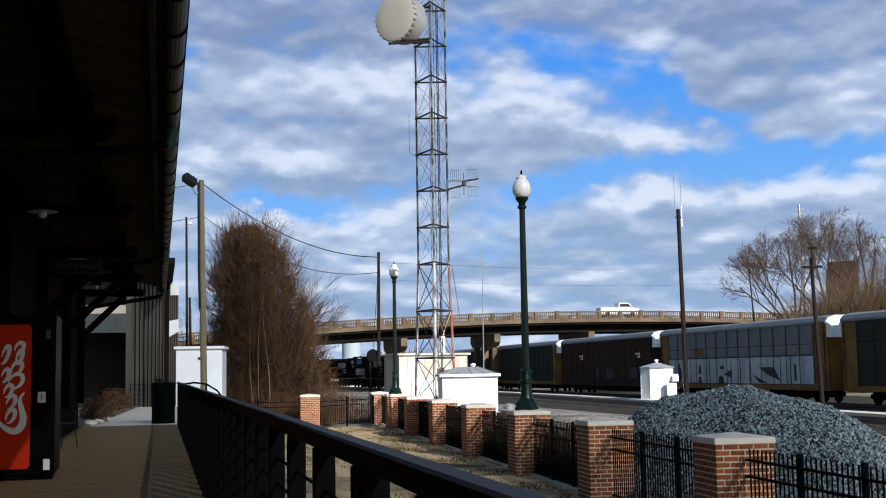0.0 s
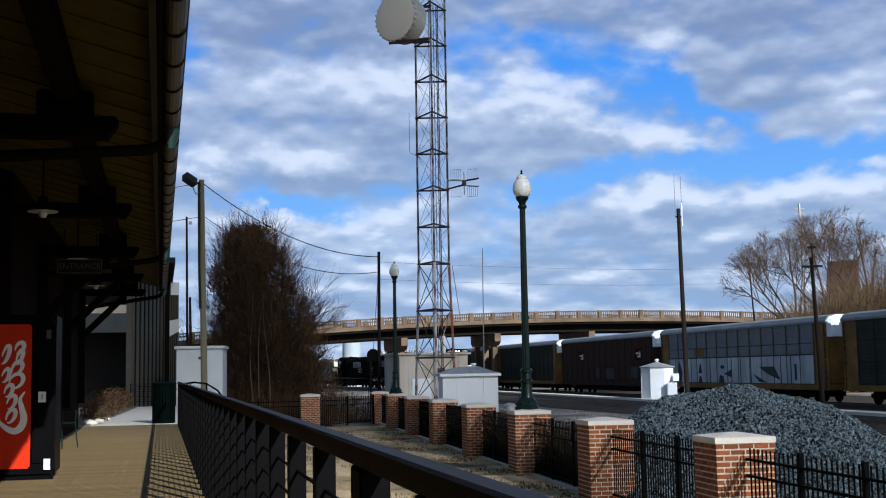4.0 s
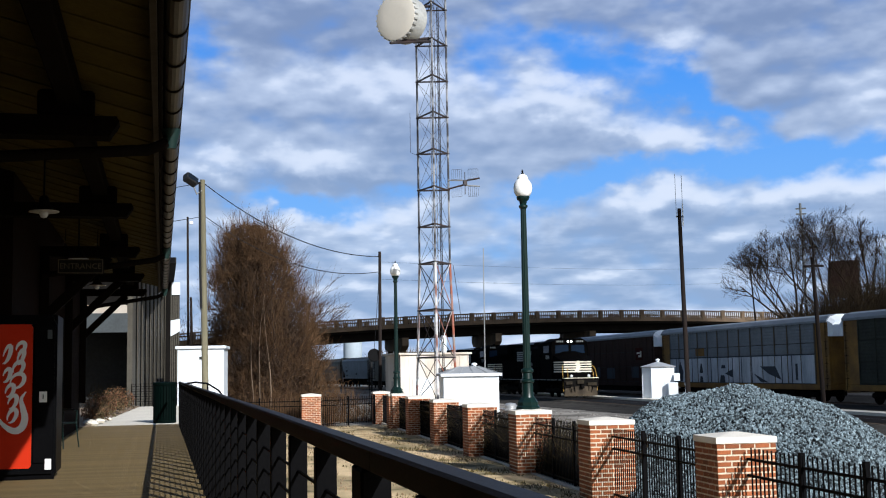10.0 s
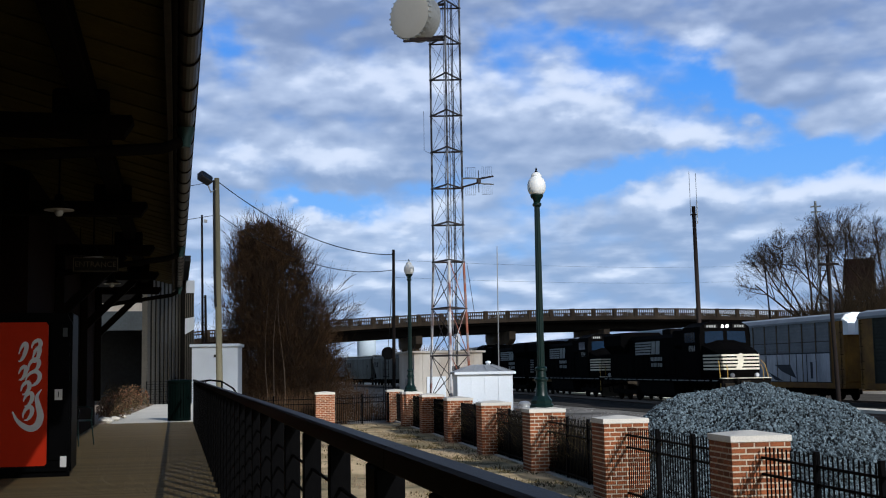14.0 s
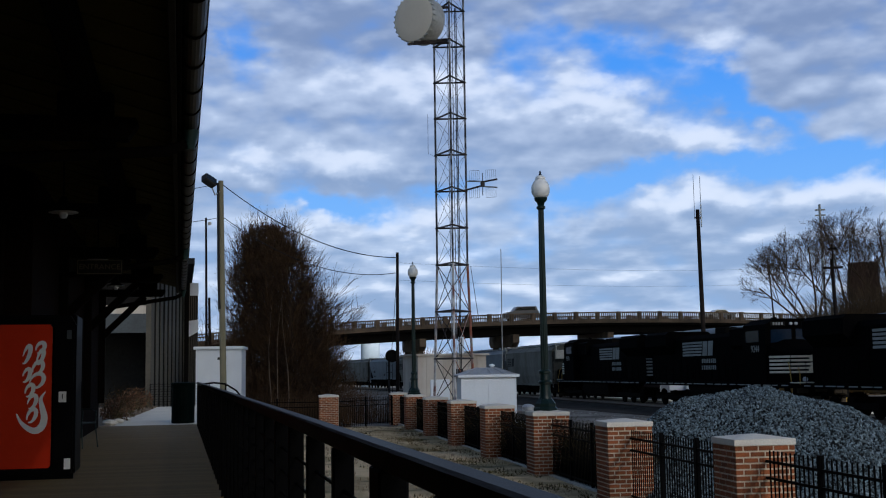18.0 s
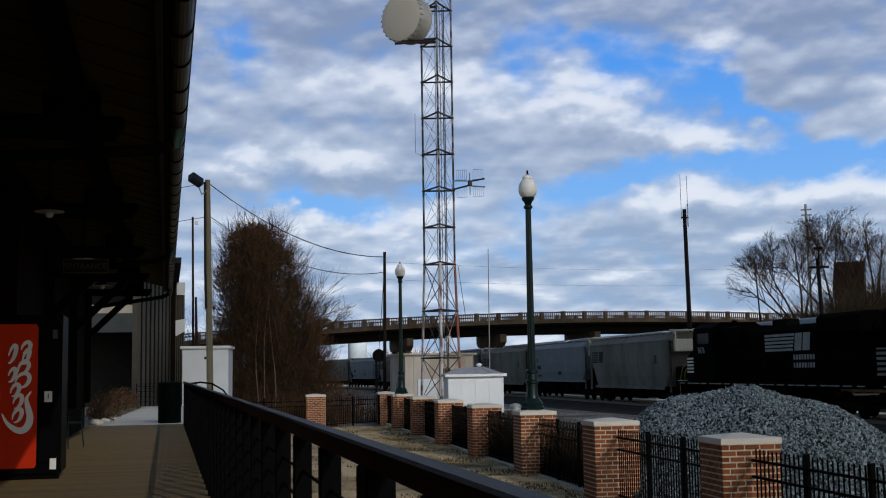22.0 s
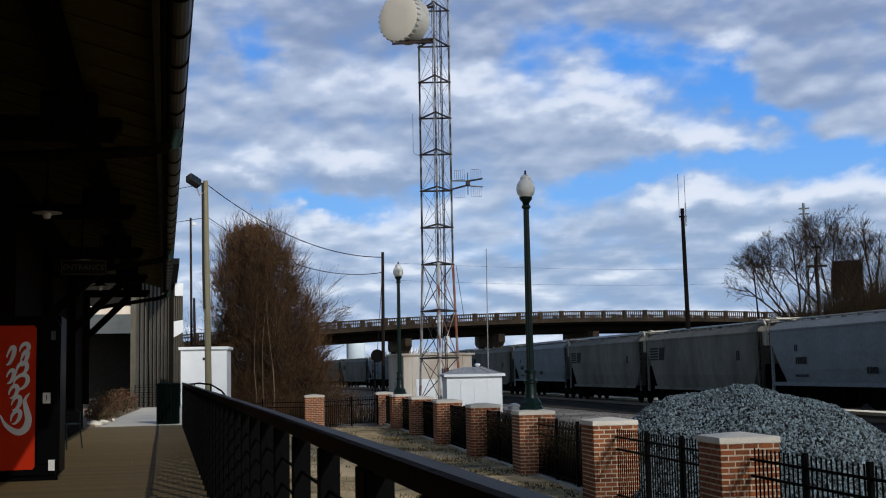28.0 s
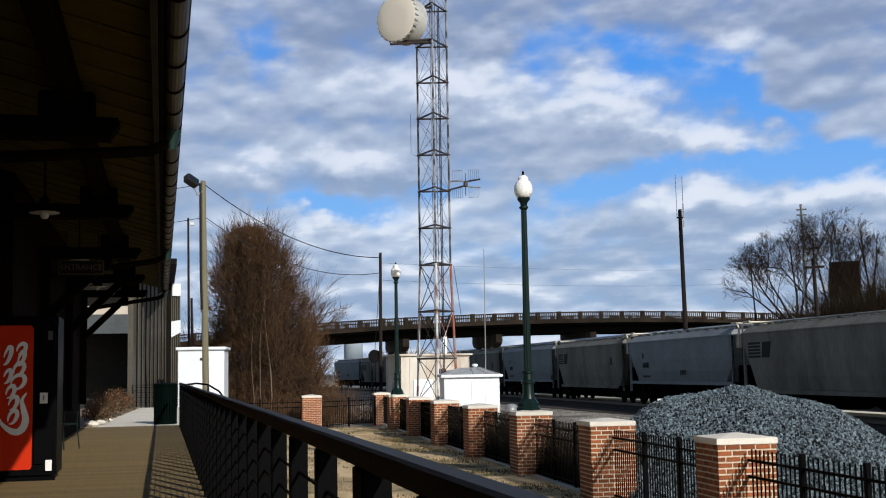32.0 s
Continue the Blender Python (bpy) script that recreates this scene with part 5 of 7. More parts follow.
def ladder_lite(x, y, z0, z1):
    s = Shape()
    for d in (-0.13, 0.13):
        s.tube([(x + d, y, z0), (x + d, y, z1)], 0.012, 4)
    for i in range(9):
        z = z0 + (z1 - z0) * (i + 0.5) / 9
        s.box(x - 0.13, x + 0.13, y - 0.01, y + 0.01, z - 0.01, z + 0.01)
    return s


yard_poles()


def wire(a, b, sag, r=0.012):
    a, b = Vector(a), Vector(b)
    pts = [a.lerp(b, i / 18) - Vector((0, 0, sag * 4 * (i / 18) * (1 - i / 18))) for i in range(19)]
    tagged(part("overhead_wire", Shape().tube(pts, r, 4), M["cable"]), "sagging black overhead wire between poles", "wire", "overhead wires")


wire((1.57, 47.7, 8.85), (9.85, 54.05, 6.55), 0.75, 0.02)
wire((1.60, 47.8, 7.55), (9.86, 54.1, 5.85), 0.85, 0.016)
wire((1.57, 47.7, 8.85), (-9.0, 52.0, 8.4), 0.3)
wire((1.58, 47.8, 7.5), (-9.0, 60.0, 8.2), 0.3)
wire((9.85, 54.05, 6.3), (67.6, 116.3, 12.2), 0.5, 0.005)
wire((9.86, 54.1, 5.5), (67.6, 116.4, 10.6), 0.5, 0.005)
wire((9.85, 54.05, 6.4), (9.95, 56.5, 2.0), 0.1)


def signal_cabinet():
    c = thing("signal_cabinet", "white eight-sided steel signal cabinet with a low pointed roof", "cabinet", pose(36.2, 83.2, -1.42, 0, 0, -24))
    h = 2.62

    def ring(r, z):
        return [(r * math.cos(radians(22.5 + 45 * i)), r * math.sin(radians(22.5 + 45 * i)), z) for i in range(8)]
    part("body", Shape().rings([ring(1.27, 0), ring(1.27, h)]), M["white_steel"], c)
    part("roof", Shape().rings([ring(1.40, h), ring(1.42, h + 0.06), ring(0.14, h + 0.40)]), M["roof_steel"], c)
    part("knob", Shape().lathe(0, 0, [(0.10, h + 0.36), (0.10, h + 0.50), (0.17, h + 0.52), (0.13, h + 0.62), (0.01, h + 0.64)], 10), M["white_steel"], c)
    for i in range(8):
        part("corner_seam", Shape().box(-0.015, 0.015, -0.015, 0.015, 0.05, h - 0.02, 0, Matrix.Translation((*ring(1.268, 0)[i][:2], 0))), M["white_steel"], c)
    part("meter_box", Shape().box(0.72, 1.42, -1.72, -1.10, 0.42, 1.50, 0.02), M["white_steel"], c, "white meter box")
    part("hood", Shape().extrude_x([(-1.35, 1.62), (-0.75, 1.62), (-0.75, 2.15)], 1.15, 1.58), M["white_steel"], c, "sloped white hood")
    b = thing("pipe_bollard", "white painted pipe post", "bollard", pose(38.0, 82.1, -1.42))
    part("pipe", Shape().lathe(0, 0, [(0.15, 0), (0.15, 1.28), (0.19, 1.30), (0.18, 1.44), (0.04, 1.48)], 12), M["white_steel"], b)
    v = thing("tank_vent", "grey metal dome vent standing behind the fence", "vent", pose(8.83, 29.8, -1.06))
    part("stand", Shape().lathe(0, 0, [(0.22, 0), (0.22, 1.22), (0.30, 1.24), (0.30, 1.28)], 16), M["galv"], v)
    part("dome", Shape().lathe(0, 0, [(0.15, 1.27), (0.16, 1.36), (0.12, 1.41), (0.03, 1.43)], 16), M["galv"], v, smooth=True)


signal_cabinet()


# ---- the gravel heap ----
HEAP_C = Vector((10.33, 20.25, 0))
HEAP_R = Vector((math.cos(radians(26.5)), -math.sin(radians(26.5)), 0))
HEAP_D = Vector((math.sin(radians(26.5)), math.cos(radians(26.5)), 0))


def heap_top(a):
    """Height of the ridge, a metres to the right of the peak."""
    pts = ((-4.0, -1.3), (-3.2, -0.95), (-2.6, -0.28), (-2.18, 0.16), (-1.84, 0.46), (-1.57, 0.66), (-1.24, 0.785), (-0.81, 0.83), (-0.43, 0.885), (0.0, 0.98), (0.28, 0.93), (0.82, 0.78), (1.36, 0.67), (1.62, 0.60), (2.16, 0.29), (2.9, -0.22), (4.0, -1.0), (5.2, -1.4))
    for (x0, z0), (x1, z1) in zip(pts, pts[1:]):
        if x0 <= a <= x1:
            return z0 + (z1 - z0) * (a - x0) / (x1 - x0) - 0.10
    return -1.4


def heap_z(a, d):
    r = abs(d + 0.25 * math.sin(a * 1.3))
    fall = 0.62 * (math.sqrt(r * r + 0.09) - 0.3)
    p = HEAP_C + HEAP_R * a + HEAP_D * d
    if p.x < fence_x(p.y) + 0.2:
        return -1.25
    return max(-1.25, heap_top(a) - fall + 0.05 * noise.noise((a * 1.7, d * 1.7, 3)) + 0.03 * noise.noise((a * 5, d * 5, 9)))


def gravel_heap():
    t = thing("gravel_heap", "heap of grey crushed granite railway ballast", "gravel heap")
    s = Shape()
    n = 80
    for j in range(n + 1):
        for i in range(n + 1):
            a, d = -5.2 + 10.4 * i / n, -3.6 + 7.2 * j / n
            p = HEAP_C + HEAP_R * a + HEAP_D * d
            s.v.append((p.x, p.y, heap_z(a, d) - 0.02))
    s.f = [(j * (n + 1) + i, j * (n + 1) + i + 1, (j + 1) * (n + 1) + i + 1, (j + 1) * (n + 1) + i) for j in range(n) for i in range(n)]
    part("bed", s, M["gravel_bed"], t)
    rng = random.Random(3)
    q = Shape()
    base = [(1, 0, 0), (-1, 0, 0), (0, 1, 0), (0, -1, 0), (0, 0, 1), (0, 0, -1)]
    faces = [(0, 2, 4), (2, 1, 4), (1, 3, 4), (3, 0, 4), (2, 0, 5), (1, 2, 5), (3, 1, 5), (0, 3, 5)]
    for _ in range(62000):
        a = rng.uniform(-4.6, 4.6)
        d = rng.uniform(-3.2, 1.0)
        z = heap_z(a, d)
        if z < -1.15:
            continue
        p = HEAP_C + HEAP_R * a + HEAP_D * d
        k = rng.uniform(0.015, 0.030) if rng.random() < 0.8 else rng.uniform(0.028, 0.042)
        rot = Euler((rng.uniform(0, 6), rng.uniform(0, 6), rng.uniform(0, 6))).to_matrix()
        sx = (rng.uniform(0.7, 1.3), rng.uniform(0.6, 1.1), rng.uniform(0.45, 0.9))
        c = Vector((p.x, p.y, z))
        q.add([c + rot @ Vector((v[0] * sx[0] * k * rng.uniform(0.8, 1.2), v[1] * sx[1] * k, v[2] * sx[2] * k)) for v in base], faces)
    me = bpy.data.meshes.new("stone_cover")
    me.from_pydata(q.v, [], q.f)
    me.materials.append(M["gravel"])
    tagged(part("stone_cover", me, None, t), "loose angular grey stones", kind="stuff")


gravel_heap()


def silo():
    s = thing("silo", "white cylindrical storage silo, coloured as in blue shade, seen under the overpass", "silo", pose(34.6, 219, -1.4))
    part("drum", Shape().lathe(0, 0, [(1.75, 0), (1.75, 9.0), (0.4, 9.6)], 24), M["tank"], s, smooth=True)


silo()
t = thing("sign_board", "rusty brown board standing among bare trees", "board", pose(69.6, 111.0, -0.40, 0, 0, -30))
part("panel", Shape().box(-1.5, 1.5, -0.1, 0.1, 8.5, 12.4), M["board"], t)
for x in (-1.2, 1.2):
    part("post", Shape().box(x - 0.12, x + 0.12, 0.1, 0.34, 0, 12.3), M["board"], t)
part("frame", Shape().box(1.52, 1.62, -0.12, 0.12, 8.5, 12.4), M["sign_gold"], t)


def loose_stones():
    """Scattered stones and clods over the yard between the fence and the tracks."""
    rng = random.Random(14)
    q = Shape()
    base = [(1, 0, 0), (-1, 0, 0), (0, 1, 0), (0, -1, 0), (0, 0, 1)]
    faces = [(0, 2, 4), (2, 1, 4), (1, 3, 4), (3, 0, 4)]
    for _ in range(14000):
        y = rng.uniform(20, 78)
        x = fence_x(y) + 0.6 + rng.random() ** 1.3 * (24.0 - fence_x(y))
        if noise.noise((x * 0.35, y * 0.16, 2)) < -0.15:
            continue
        k, a = rng.uniform(0.025, 0.10) if rng.random() < 0.2 else rng.uniform(0.02, 0.05), rng.uniform(0, 6.28)
        m = Matrix.Translation((x, y, ground_height(x, y) - 0.005)) @ Matrix.Rotation(a, 4, "Z")
        q.add([(v[0] * k * rng.uniform(0.7, 1.3), v[1] * k, v[2] * k * rng.uniform(0.4, 0.9)) for v in base], faces, m)
    me = bpy.data.meshes.new("loose_gravel")
    me.from_pydata(q.v, [], q.f)
    me.materials.append(M["yard_stone"])
    tagged(part("loose_gravel", me, None), "loose pale stones scattered over the gravel yard", "gravel", kind="stuff")


loose_stones()
# ---- tracks ----
LINE_AWAY = Vector((math.sin(radians(3.04)), math.cos(radians(3.04)), 0))
LINE_OUT = Vector((LINE_AWAY.y, -LINE_AWAY.x, 0))
RAIL_Z, RAIL_Z2 = -1.10, -1.32


def on_line(q, off=27.5, bend=88.0, radius=700.0):
    """Place on the near track, q metres away along it from abreast of the camera, and the way that it leads off."""
    if q <= bend:
        return LINE_OUT * off + LINE_AWAY * q, LINE_AWAY.copy()
    a = min((q - bend) / radius, radians(42))
    p = LINE_OUT * off + LINE_AWAY * bend + (LINE_AWAY * math.sin(a) - LINE_OUT * (1 - math.cos(a))) * radius
    w = LINE_AWAY * math.cos(a) - LINE_OUT * math.sin(a)
    return p + w * max(0.0, q - bend - a * radius), w


def car_pose(q):
    """The pose of a rail vehicle whose middle is at q: x towards the camera."""
    (a, _), (b, _) = on_line(q - 6), on_line(q + 6)
    d = a - b
    m = (a + b) / 2
    return pose(m.x, m.y, RAIL_Z, 0, 0, math.degrees(math.atan2(d.y, d.x)))


def strip(qs, profile, place):
    """A cross profile (offset, height) carried along a track."""
    rings = []
    for q in qs:
        p, w = place(q)
        o = Vector((w.y, -w.x, 0))
        rings.append([tuple(p + o * a + Vector((0, 0, b))) for a, b in profile])
    return Shape().rings(rings)


def far_line(q):
    bow = max(0.0, q - 97.0)
    return Vector((43.4 + 0.003 * q + 0.024 * bow, q, 0)), Vector((0.003 + (0.024 if bow else 0.0), 1, 0)).normalized()


QS = [-60, 0, 40, 70] + [88 + 9 * i for i in range(14)] + [260, 420]
for name, place, z in (("near", on_line, RAIL_Z), ("far", far_line, RAIL_Z2)):
    structure("track_bed", strip(QS, [(-2.6, z - 0.5), (2.6, z - 0.5), (1.7, z - 0.17), (-1.7, z - 0.17)], place), M["ballast"], "pale crushed stone ballast bed of the railway", "ballast")
    t = thing("railway_track", "rusty steel rails on old wooden sleepers", "track", kind="structure")
    for side in (-0.75, 0.75):
        part("rail", strip(QS, [(side - 0.065, z - 0.16), (side + 0.065, z - 0.16), (side + 0.04, z), (side - 0.04, z)], place), M["steel_rail"], t)
    tie = Shape().box(-1.28, 1.28, -0.11, 0.11, -0.28, -0.155, 0.01).mesh("sleeper", M["tie"])
    for i in range(130):
        q = 34 + 0.62 * i
        p, w = place(q)
        part("sleeper", tie, None, t, at=pose(p.x, p.y, z, 0, 0, math.degrees(math.atan2(w.y, w.x)) - 90))


structure("walkway", strip([26, 44, 62, 80, 104, 130], [(2.3, RAIL_Z - 0.4), (3.4, RAIL_Z - 0.4), (3.4, RAIL_Z + 0.02), (2.3, RAIL_Z + 0.02)], on_line), M["concrete"], "pale concrete walkway between the tracks", "walkway")


# ---- rail vehicles: x forwards, z up from the rail ----
def wheel_set(parent, xs, frame_len, x0):
    truck = part("truck", Shape().box(x0 - frame_len / 2, x0 + frame_len / 2, 0.95, 1.12, 0.42, 0.72, 0.04).box(x0 - frame_len / 2, x0 + frame_len / 2, -1.12, -0.95, 0.42, 0.72, 0.04).box(x0 - 0.3, x0 + 0.3, -1.0, 1.0, 0.35, 0.95), M["loco_under"], parent)
    for x in xs:
        w = Shape()
        for s in (-0.76, 0.76):
            w.lathe(0, 0, [(0.50, s - 0.07), (0.50, s + 0.0), (0.47, s + 0.05), (0.14, s + 0.06)], 18, Matrix.Rotation(radians(90), 4, "X"))
        w.tube([(0, -0.9, 0), (0, 0.9, 0)], 0.08, 8)
        part("wheelset", w, M["loco_under"], truck, at=pose(x, 0, 0.50))
    return truck


def bars(parent, x, y, z, w, h, n, material):
    """Lettering too small to read: a row of bars on a vehicle's side."""
    s = Shape()
    for i in range(n):
        a = x + w * i / n
        s.box(a, a + w / n * 0.7, y - 0.004, y + 0.004, z, z + h)
    part("lettering", s, material, parent)


def locomotive(number, reverse=False, lit=False):
    t = thing("locomotive", "black diesel freight locomotive with white nose stripes", "locomotive", group="freight train locomotives")
    k = -1 if reverse else 1
    stretch = 1.056

    def P(name, s, material, label="", parent=None, smooth=False):
        s.v = [(k * stretch * x, k * y, z) for x, y, z in s.v]
        return part(name, s, material, parent or t, label, smooth=smooth)

    P("frame", Shape().box(-10.1, 10.1, -1.5, 1.5, 1.30, 1.55, 0.03), M["loco"])
    for side in (-1.505, 1.505):
        for i in range(20):
            P("sill_dash", Shape().box(-9.95 + i, -9.35 + i + 0.14 * (i % 3), side - 0.003, side + 0.003, 1.40, 1.45), M["side_paint"])
    P("fuel_tank", Shape().extrude_x([(-1.3, 0.5), (-0.9, 0.3), (0.9, 0.3), (1.3, 0.5), (1.4, 1.3), (-1.4, 1.3)], -3.0, 3.0), M["loco_under"])
    P("long_hood", Shape().extrude_x([(-0.95, 1.55), (-0.95, 4.05), (-0.75, 4.3), (0.75, 4.3), (0.95, 4.05), (0.95, 1.55)], -10.0, 4.9), M["loco"])
    P("radiator", Shape().extrude_x([(-0.97, 3.2), (-1.5, 3.75), (-1.5, 4.45), (-1.3, 4.62), (1.3, 4.62), (1.5, 4.45), (1.5, 3.75), (0.97, 3.2)], -9.9, -6.2), M["loco"])
    P("dynamic_brake", Shape().extrude_x([(-0.97, 3.3), (-1.2, 3.5), (-1.2, 4.4), (-1.0, 4.5), (1.0, 4.5), (1.2, 4.4), (1.2, 3.5), (0.97, 3.3)], 2.6, 4.85), M["loco"])
    P("exhaust", Shape().box(-1.2, 0.2, -0.4, 0.4, 4.28, 4.66, 0.05), M["loco_under"])
    for i in range(9):
        x = -5.9 + i * 0.92
        for s in (-1, 1):
            P("hood_door", Shape().box(x, x + 0.82, s * 0.965 - 0.012, s * 0.965 + 0.012, 1.75, 3.1), M["loco"])
    # cab and nose
    P("cab", Shape().extrude_x([(-1.55, 1.55), (-1.55, 3.95), (-1.48, 4.5), (-1.0, 4.78), (1.0, 4.78), (1.48, 4.5), (1.55, 3.95), (1.55, 1.55)], 4.95, 7.6), M["loco"])
    nose = Shape()
    nose.rings([[(7.55, -1.45, 1.5), (7.55, 1.45, 1.5), (7.55, 1.45, 3.45), (7.55, 0.5, 3.75), (7.55, -0.5, 3.75), (7.55, -1.45, 3.45)],
                [(9.0, -1.25, 1.5), (9.0, 1.25, 1.5), (9.0, 1.25, 3.02), (9.0, 0.5, 3.2), (9.0, -0.5, 3.2), (9.0, -1.25, 3.02)],
                [(9.45, -1.15, 1.5), (9.45, 1.15, 1.5), (9.45, 1.15, 2.9), (9.45, 0.5, 2.98), (9.45, -0.5, 2.98), (9.45, -1.15, 2.9)]])
    P("nose", nose, M["loco"])
    for i in range(5):
        z = 2.02 + i * 0.19
        P("nose_stripe", Shape().box(9.452, 9.462, -1.14, 1.14, z, z + 0.105), M["stripe"], "white nose stripe")
        for s in (-1, 1):
            q = [(9.43, 1.165), (9.0, 1.262), (7.75, 1.438)]
            P("nose_stripe", Shape().rings([[(x, s * y, z), (x, s * (y + 0.012), z), (x, s * (y + 0.012), z + 0.105), (x, s * y, z + 0.105)] for x, y in q]), M["stripe"], "white nose stripe")
    P("nose_emblem", Shape().add([(9.468, -0.28, 2.05), (9.468, 0.06, 2.0), (9.468, 0.24, 2.5), (9.468, 0.12, 2.95), (9.468, -0.22, 2.85), (9.468, -0.1, 2.45), (9.475, -0.28, 2.05), (9.475, 0.06, 2.0), (9.475, 0.24, 2.5), (9.475, 0.12, 2.95), (9.475, -0.22, 2.85), (9.475, -0.1, 2.45)], [tuple(range(6)), tuple(range(11, 5, -1))]), M["stripe"], "plain white emblem")
    for s in (-1, 1):
        P("windscreen", Shape().add([(7.63, s * 0.12, 3.66), (7.63, s * 1.25, 3.55), (7.61, s * 1.22, 4.22), (7.61, s * 0.12, 4.25), (7.60, s * 0.12, 3.66), (7.60, s * 1.25, 3.55), (7.58, s * 1.22, 4.22), (7.58, s * 0.12, 4.25)], [(0, 1, 2, 3), (7, 6, 5, 4), (0, 4, 5, 1), (1, 5, 6, 2), (2, 6, 7, 3), (3, 7, 4, 0)]), M["windscreen"], "blue tinted windscreen pane")
        P("cab_window", Shape().box(5.4, 6.9, s * 1.555 - 0.008, s * 1.555 + 0.008, 3.62, 4.2), M["windscreen"])
        P("number_board", Shape().box(7.605, 7.66, s * 0.85 - 0.4, s * 0.85 + 0.4, 4.42, 4.62), M["sign_black"])
        nb = Shape()
        for i in range(4):
            y = s * 0.85 - 0.28 + i * 0.15
            nb.box(7.662, 7.668, y, y + 0.1, 4.45, 4.59)
        P("number_bars", nb, M["side_paint"])
        P("headlight", Shape().lathe(0, 0, [(0.02, 0.0), (0.065, 0.0), (0.08, -0.05), (0.08, -0.12)], 12, Matrix.Translation((7.70, s * 0.14, 4.52)) @ Matrix.Rotation(radians(90), 4, "Y")), M["headlight"] if lit else M["lens"], "headlight")
        P("ditch_light", Shape().lathe(0, 0, [(0.02, 0.0), (0.10, 0.0), (0.12, -0.06), (0.12, -0.15)], 12, Matrix.Translation((10.1, s * 0.72, 1.72)) @ Matrix.Rotation(radians(90), 4, "Y")), M["lens"], "ditch light")
        rail = Shape()
        rail.tube([(9.95, s * 1.4, 0.5), (9.98, s * 1.42, 1.5), (9.7, s * 1.35, 2.3), (9.4, s * 1.25, 2.55)], 0.022, 6)
        rail.tube([(10.1, s * 1.05, 0.6), (10.12, s * 1.05, 2.0), (9.9, s * 1.0, 2.3)], 0.022, 6)
        P("front_handrail", rail, M["handrail_yellow"], "dirty yellow handrail")
        P("step_well", Shape().box(9.3, 10.0, s * 1.3 - 0.15, s * 1.3 + 0.15, 0.45, 0.52).box(9.3, 10.0, s * 1.3 - 0.15, s * 1.3 + 0.15, 0.85, 0.92).box(9.25, 9.3, s * 1.3 - 0.15, s * 1.3 + 0.15, 0.45, 1.3), M["loco_under"])
        hand = Shape()
        for i in range(13):
            x = -9.8 + i * 1.15
            hand.tube([(x, s * 1.45, 1.5), (x, s * 1.45, 2.55)], 0.016, 4)
        hand.tube([(-9.8, s * 1.45, 2.55), (4.6, s * 1.45, 2.55)], 0.016, 4)
        P("side_handrail", hand, M["loco"])
        # the flag reads from left to right on both sides: stripes first, then the block
        f0, way = (-4.75, 1) if s < 0 else (-0.1, -1)
        for i in range(5):
            z = 3.05 + i * 0.18
            x0, x1 = sorted((f0, f0 + way * (2.85 + 0.05 * i)))
            P("side_stripe", Shape().box(x0, x1, s * 0.982 - 0.004, s * 0.982 + 0.004, z, z + 0.12), M["side_paint"], "white painted flag stripe")
        for j in range(2):
            q0 = f0 + way * (3.0 + 0.78 * j)
            P("side_emblem", Shape().rings([[(q0, y, 3.05), (q0 + way * 0.66, y, 3.05), (q0 + way * 0.80, y, 3.89), (q0 + way * 0.14, y, 3.89)] for y in (s * 0.978, s * 0.986)]), M["side_paint"], "plain white emblem block")
        for row in range(2):
            sb = Shape()
            for i in range(8):
                x0, x1 = sorted((f0 + way * (2.9 + i * 0.26), f0 + way * (3.07 + i * 0.26)))
                sb.box(x0, x1, s * 0.986 - 0.004, s * 0.986 + 0.004, 2.62 - row * 0.38, 2.86 - row * 0.38)
            P("side_lettering", sb, M["side_paint"])
    P("anticlimber", Shape().box(9.85, 10.3, -1.45, 1.45, 1.53, 1.585, 0.02), M["stripe"], "white edged front walkway")
    P("pilot_frame", Shape().box(10.06, 10.2, -1.42, 1.42, 0.80, 1.45, 0.02), M["loco_under"])
    for y0, y1, z0, z1 in ((-1.3, -0.75, 1.05, 1.3), (-0.35, 0.2, 1.1, 1.42), (0.5, 1.25, 0.95, 1.2)):
        P("pilot_step", Shape().box(10.2, 10.34, y0, y1, z0, z1, 0.02), M["dusty"], "dusty brown bracket")
    P("plow", Shape().rings([[(10.10, -1.38, 0.14), (10.55, 0.0, 0.14), (10.10, 1.38, 0.14), (10.04, 0.0, 0.14)], [(10.10, -1.30, 0.86), (10.38, 0.0, 0.92), (10.10, 1.30, 0.86), (10.04, 0.0, 0.86)]]), M["plow"], "dusty tan snow plow")
    P("coupler", Shape().box(10.0, 10.65, -0.14, 0.14, 0.75, 1.02, 0.04), M["loco_under"])
    for y in (-0.9, -0.6, 0.6, 0.9):
        P("brake_hose", Shape().tube([(10.15, y, 1.1), (10.35, y, 0.8), (10.3, y * 0.9, 0.45)], 0.03, 6), M["loco_under"])
    P("horn", Shape().tube([(5.6, -0.2, 4.66), (5.6, -0.2, 4.85), (6.1, -0.2, 4.88)], 0.06, 6), M["loco_under"])
    P("rear_panel", Shape().box(-10.03, -10.0, -0.98, 0.98, 1.6, 3.05, 0.01), M["loco"])
    for i in range(5):
        z = 1.86 + i * 0.22
        for y0, y1 in ((-0.96, -0.18), (0.18, 0.96)):
            P("rear_stripe", Shape().box(-10.04, -10.032, y0, y1, z, z + 0.12), M["side_paint"], "white stripe on the hood's rear")
    P("rear_stripe", Shape().box(-10.04, -10.032, -0.96, 0.96, 2.96, 3.03), M["side_paint"], "white stripe on the hood's rear")
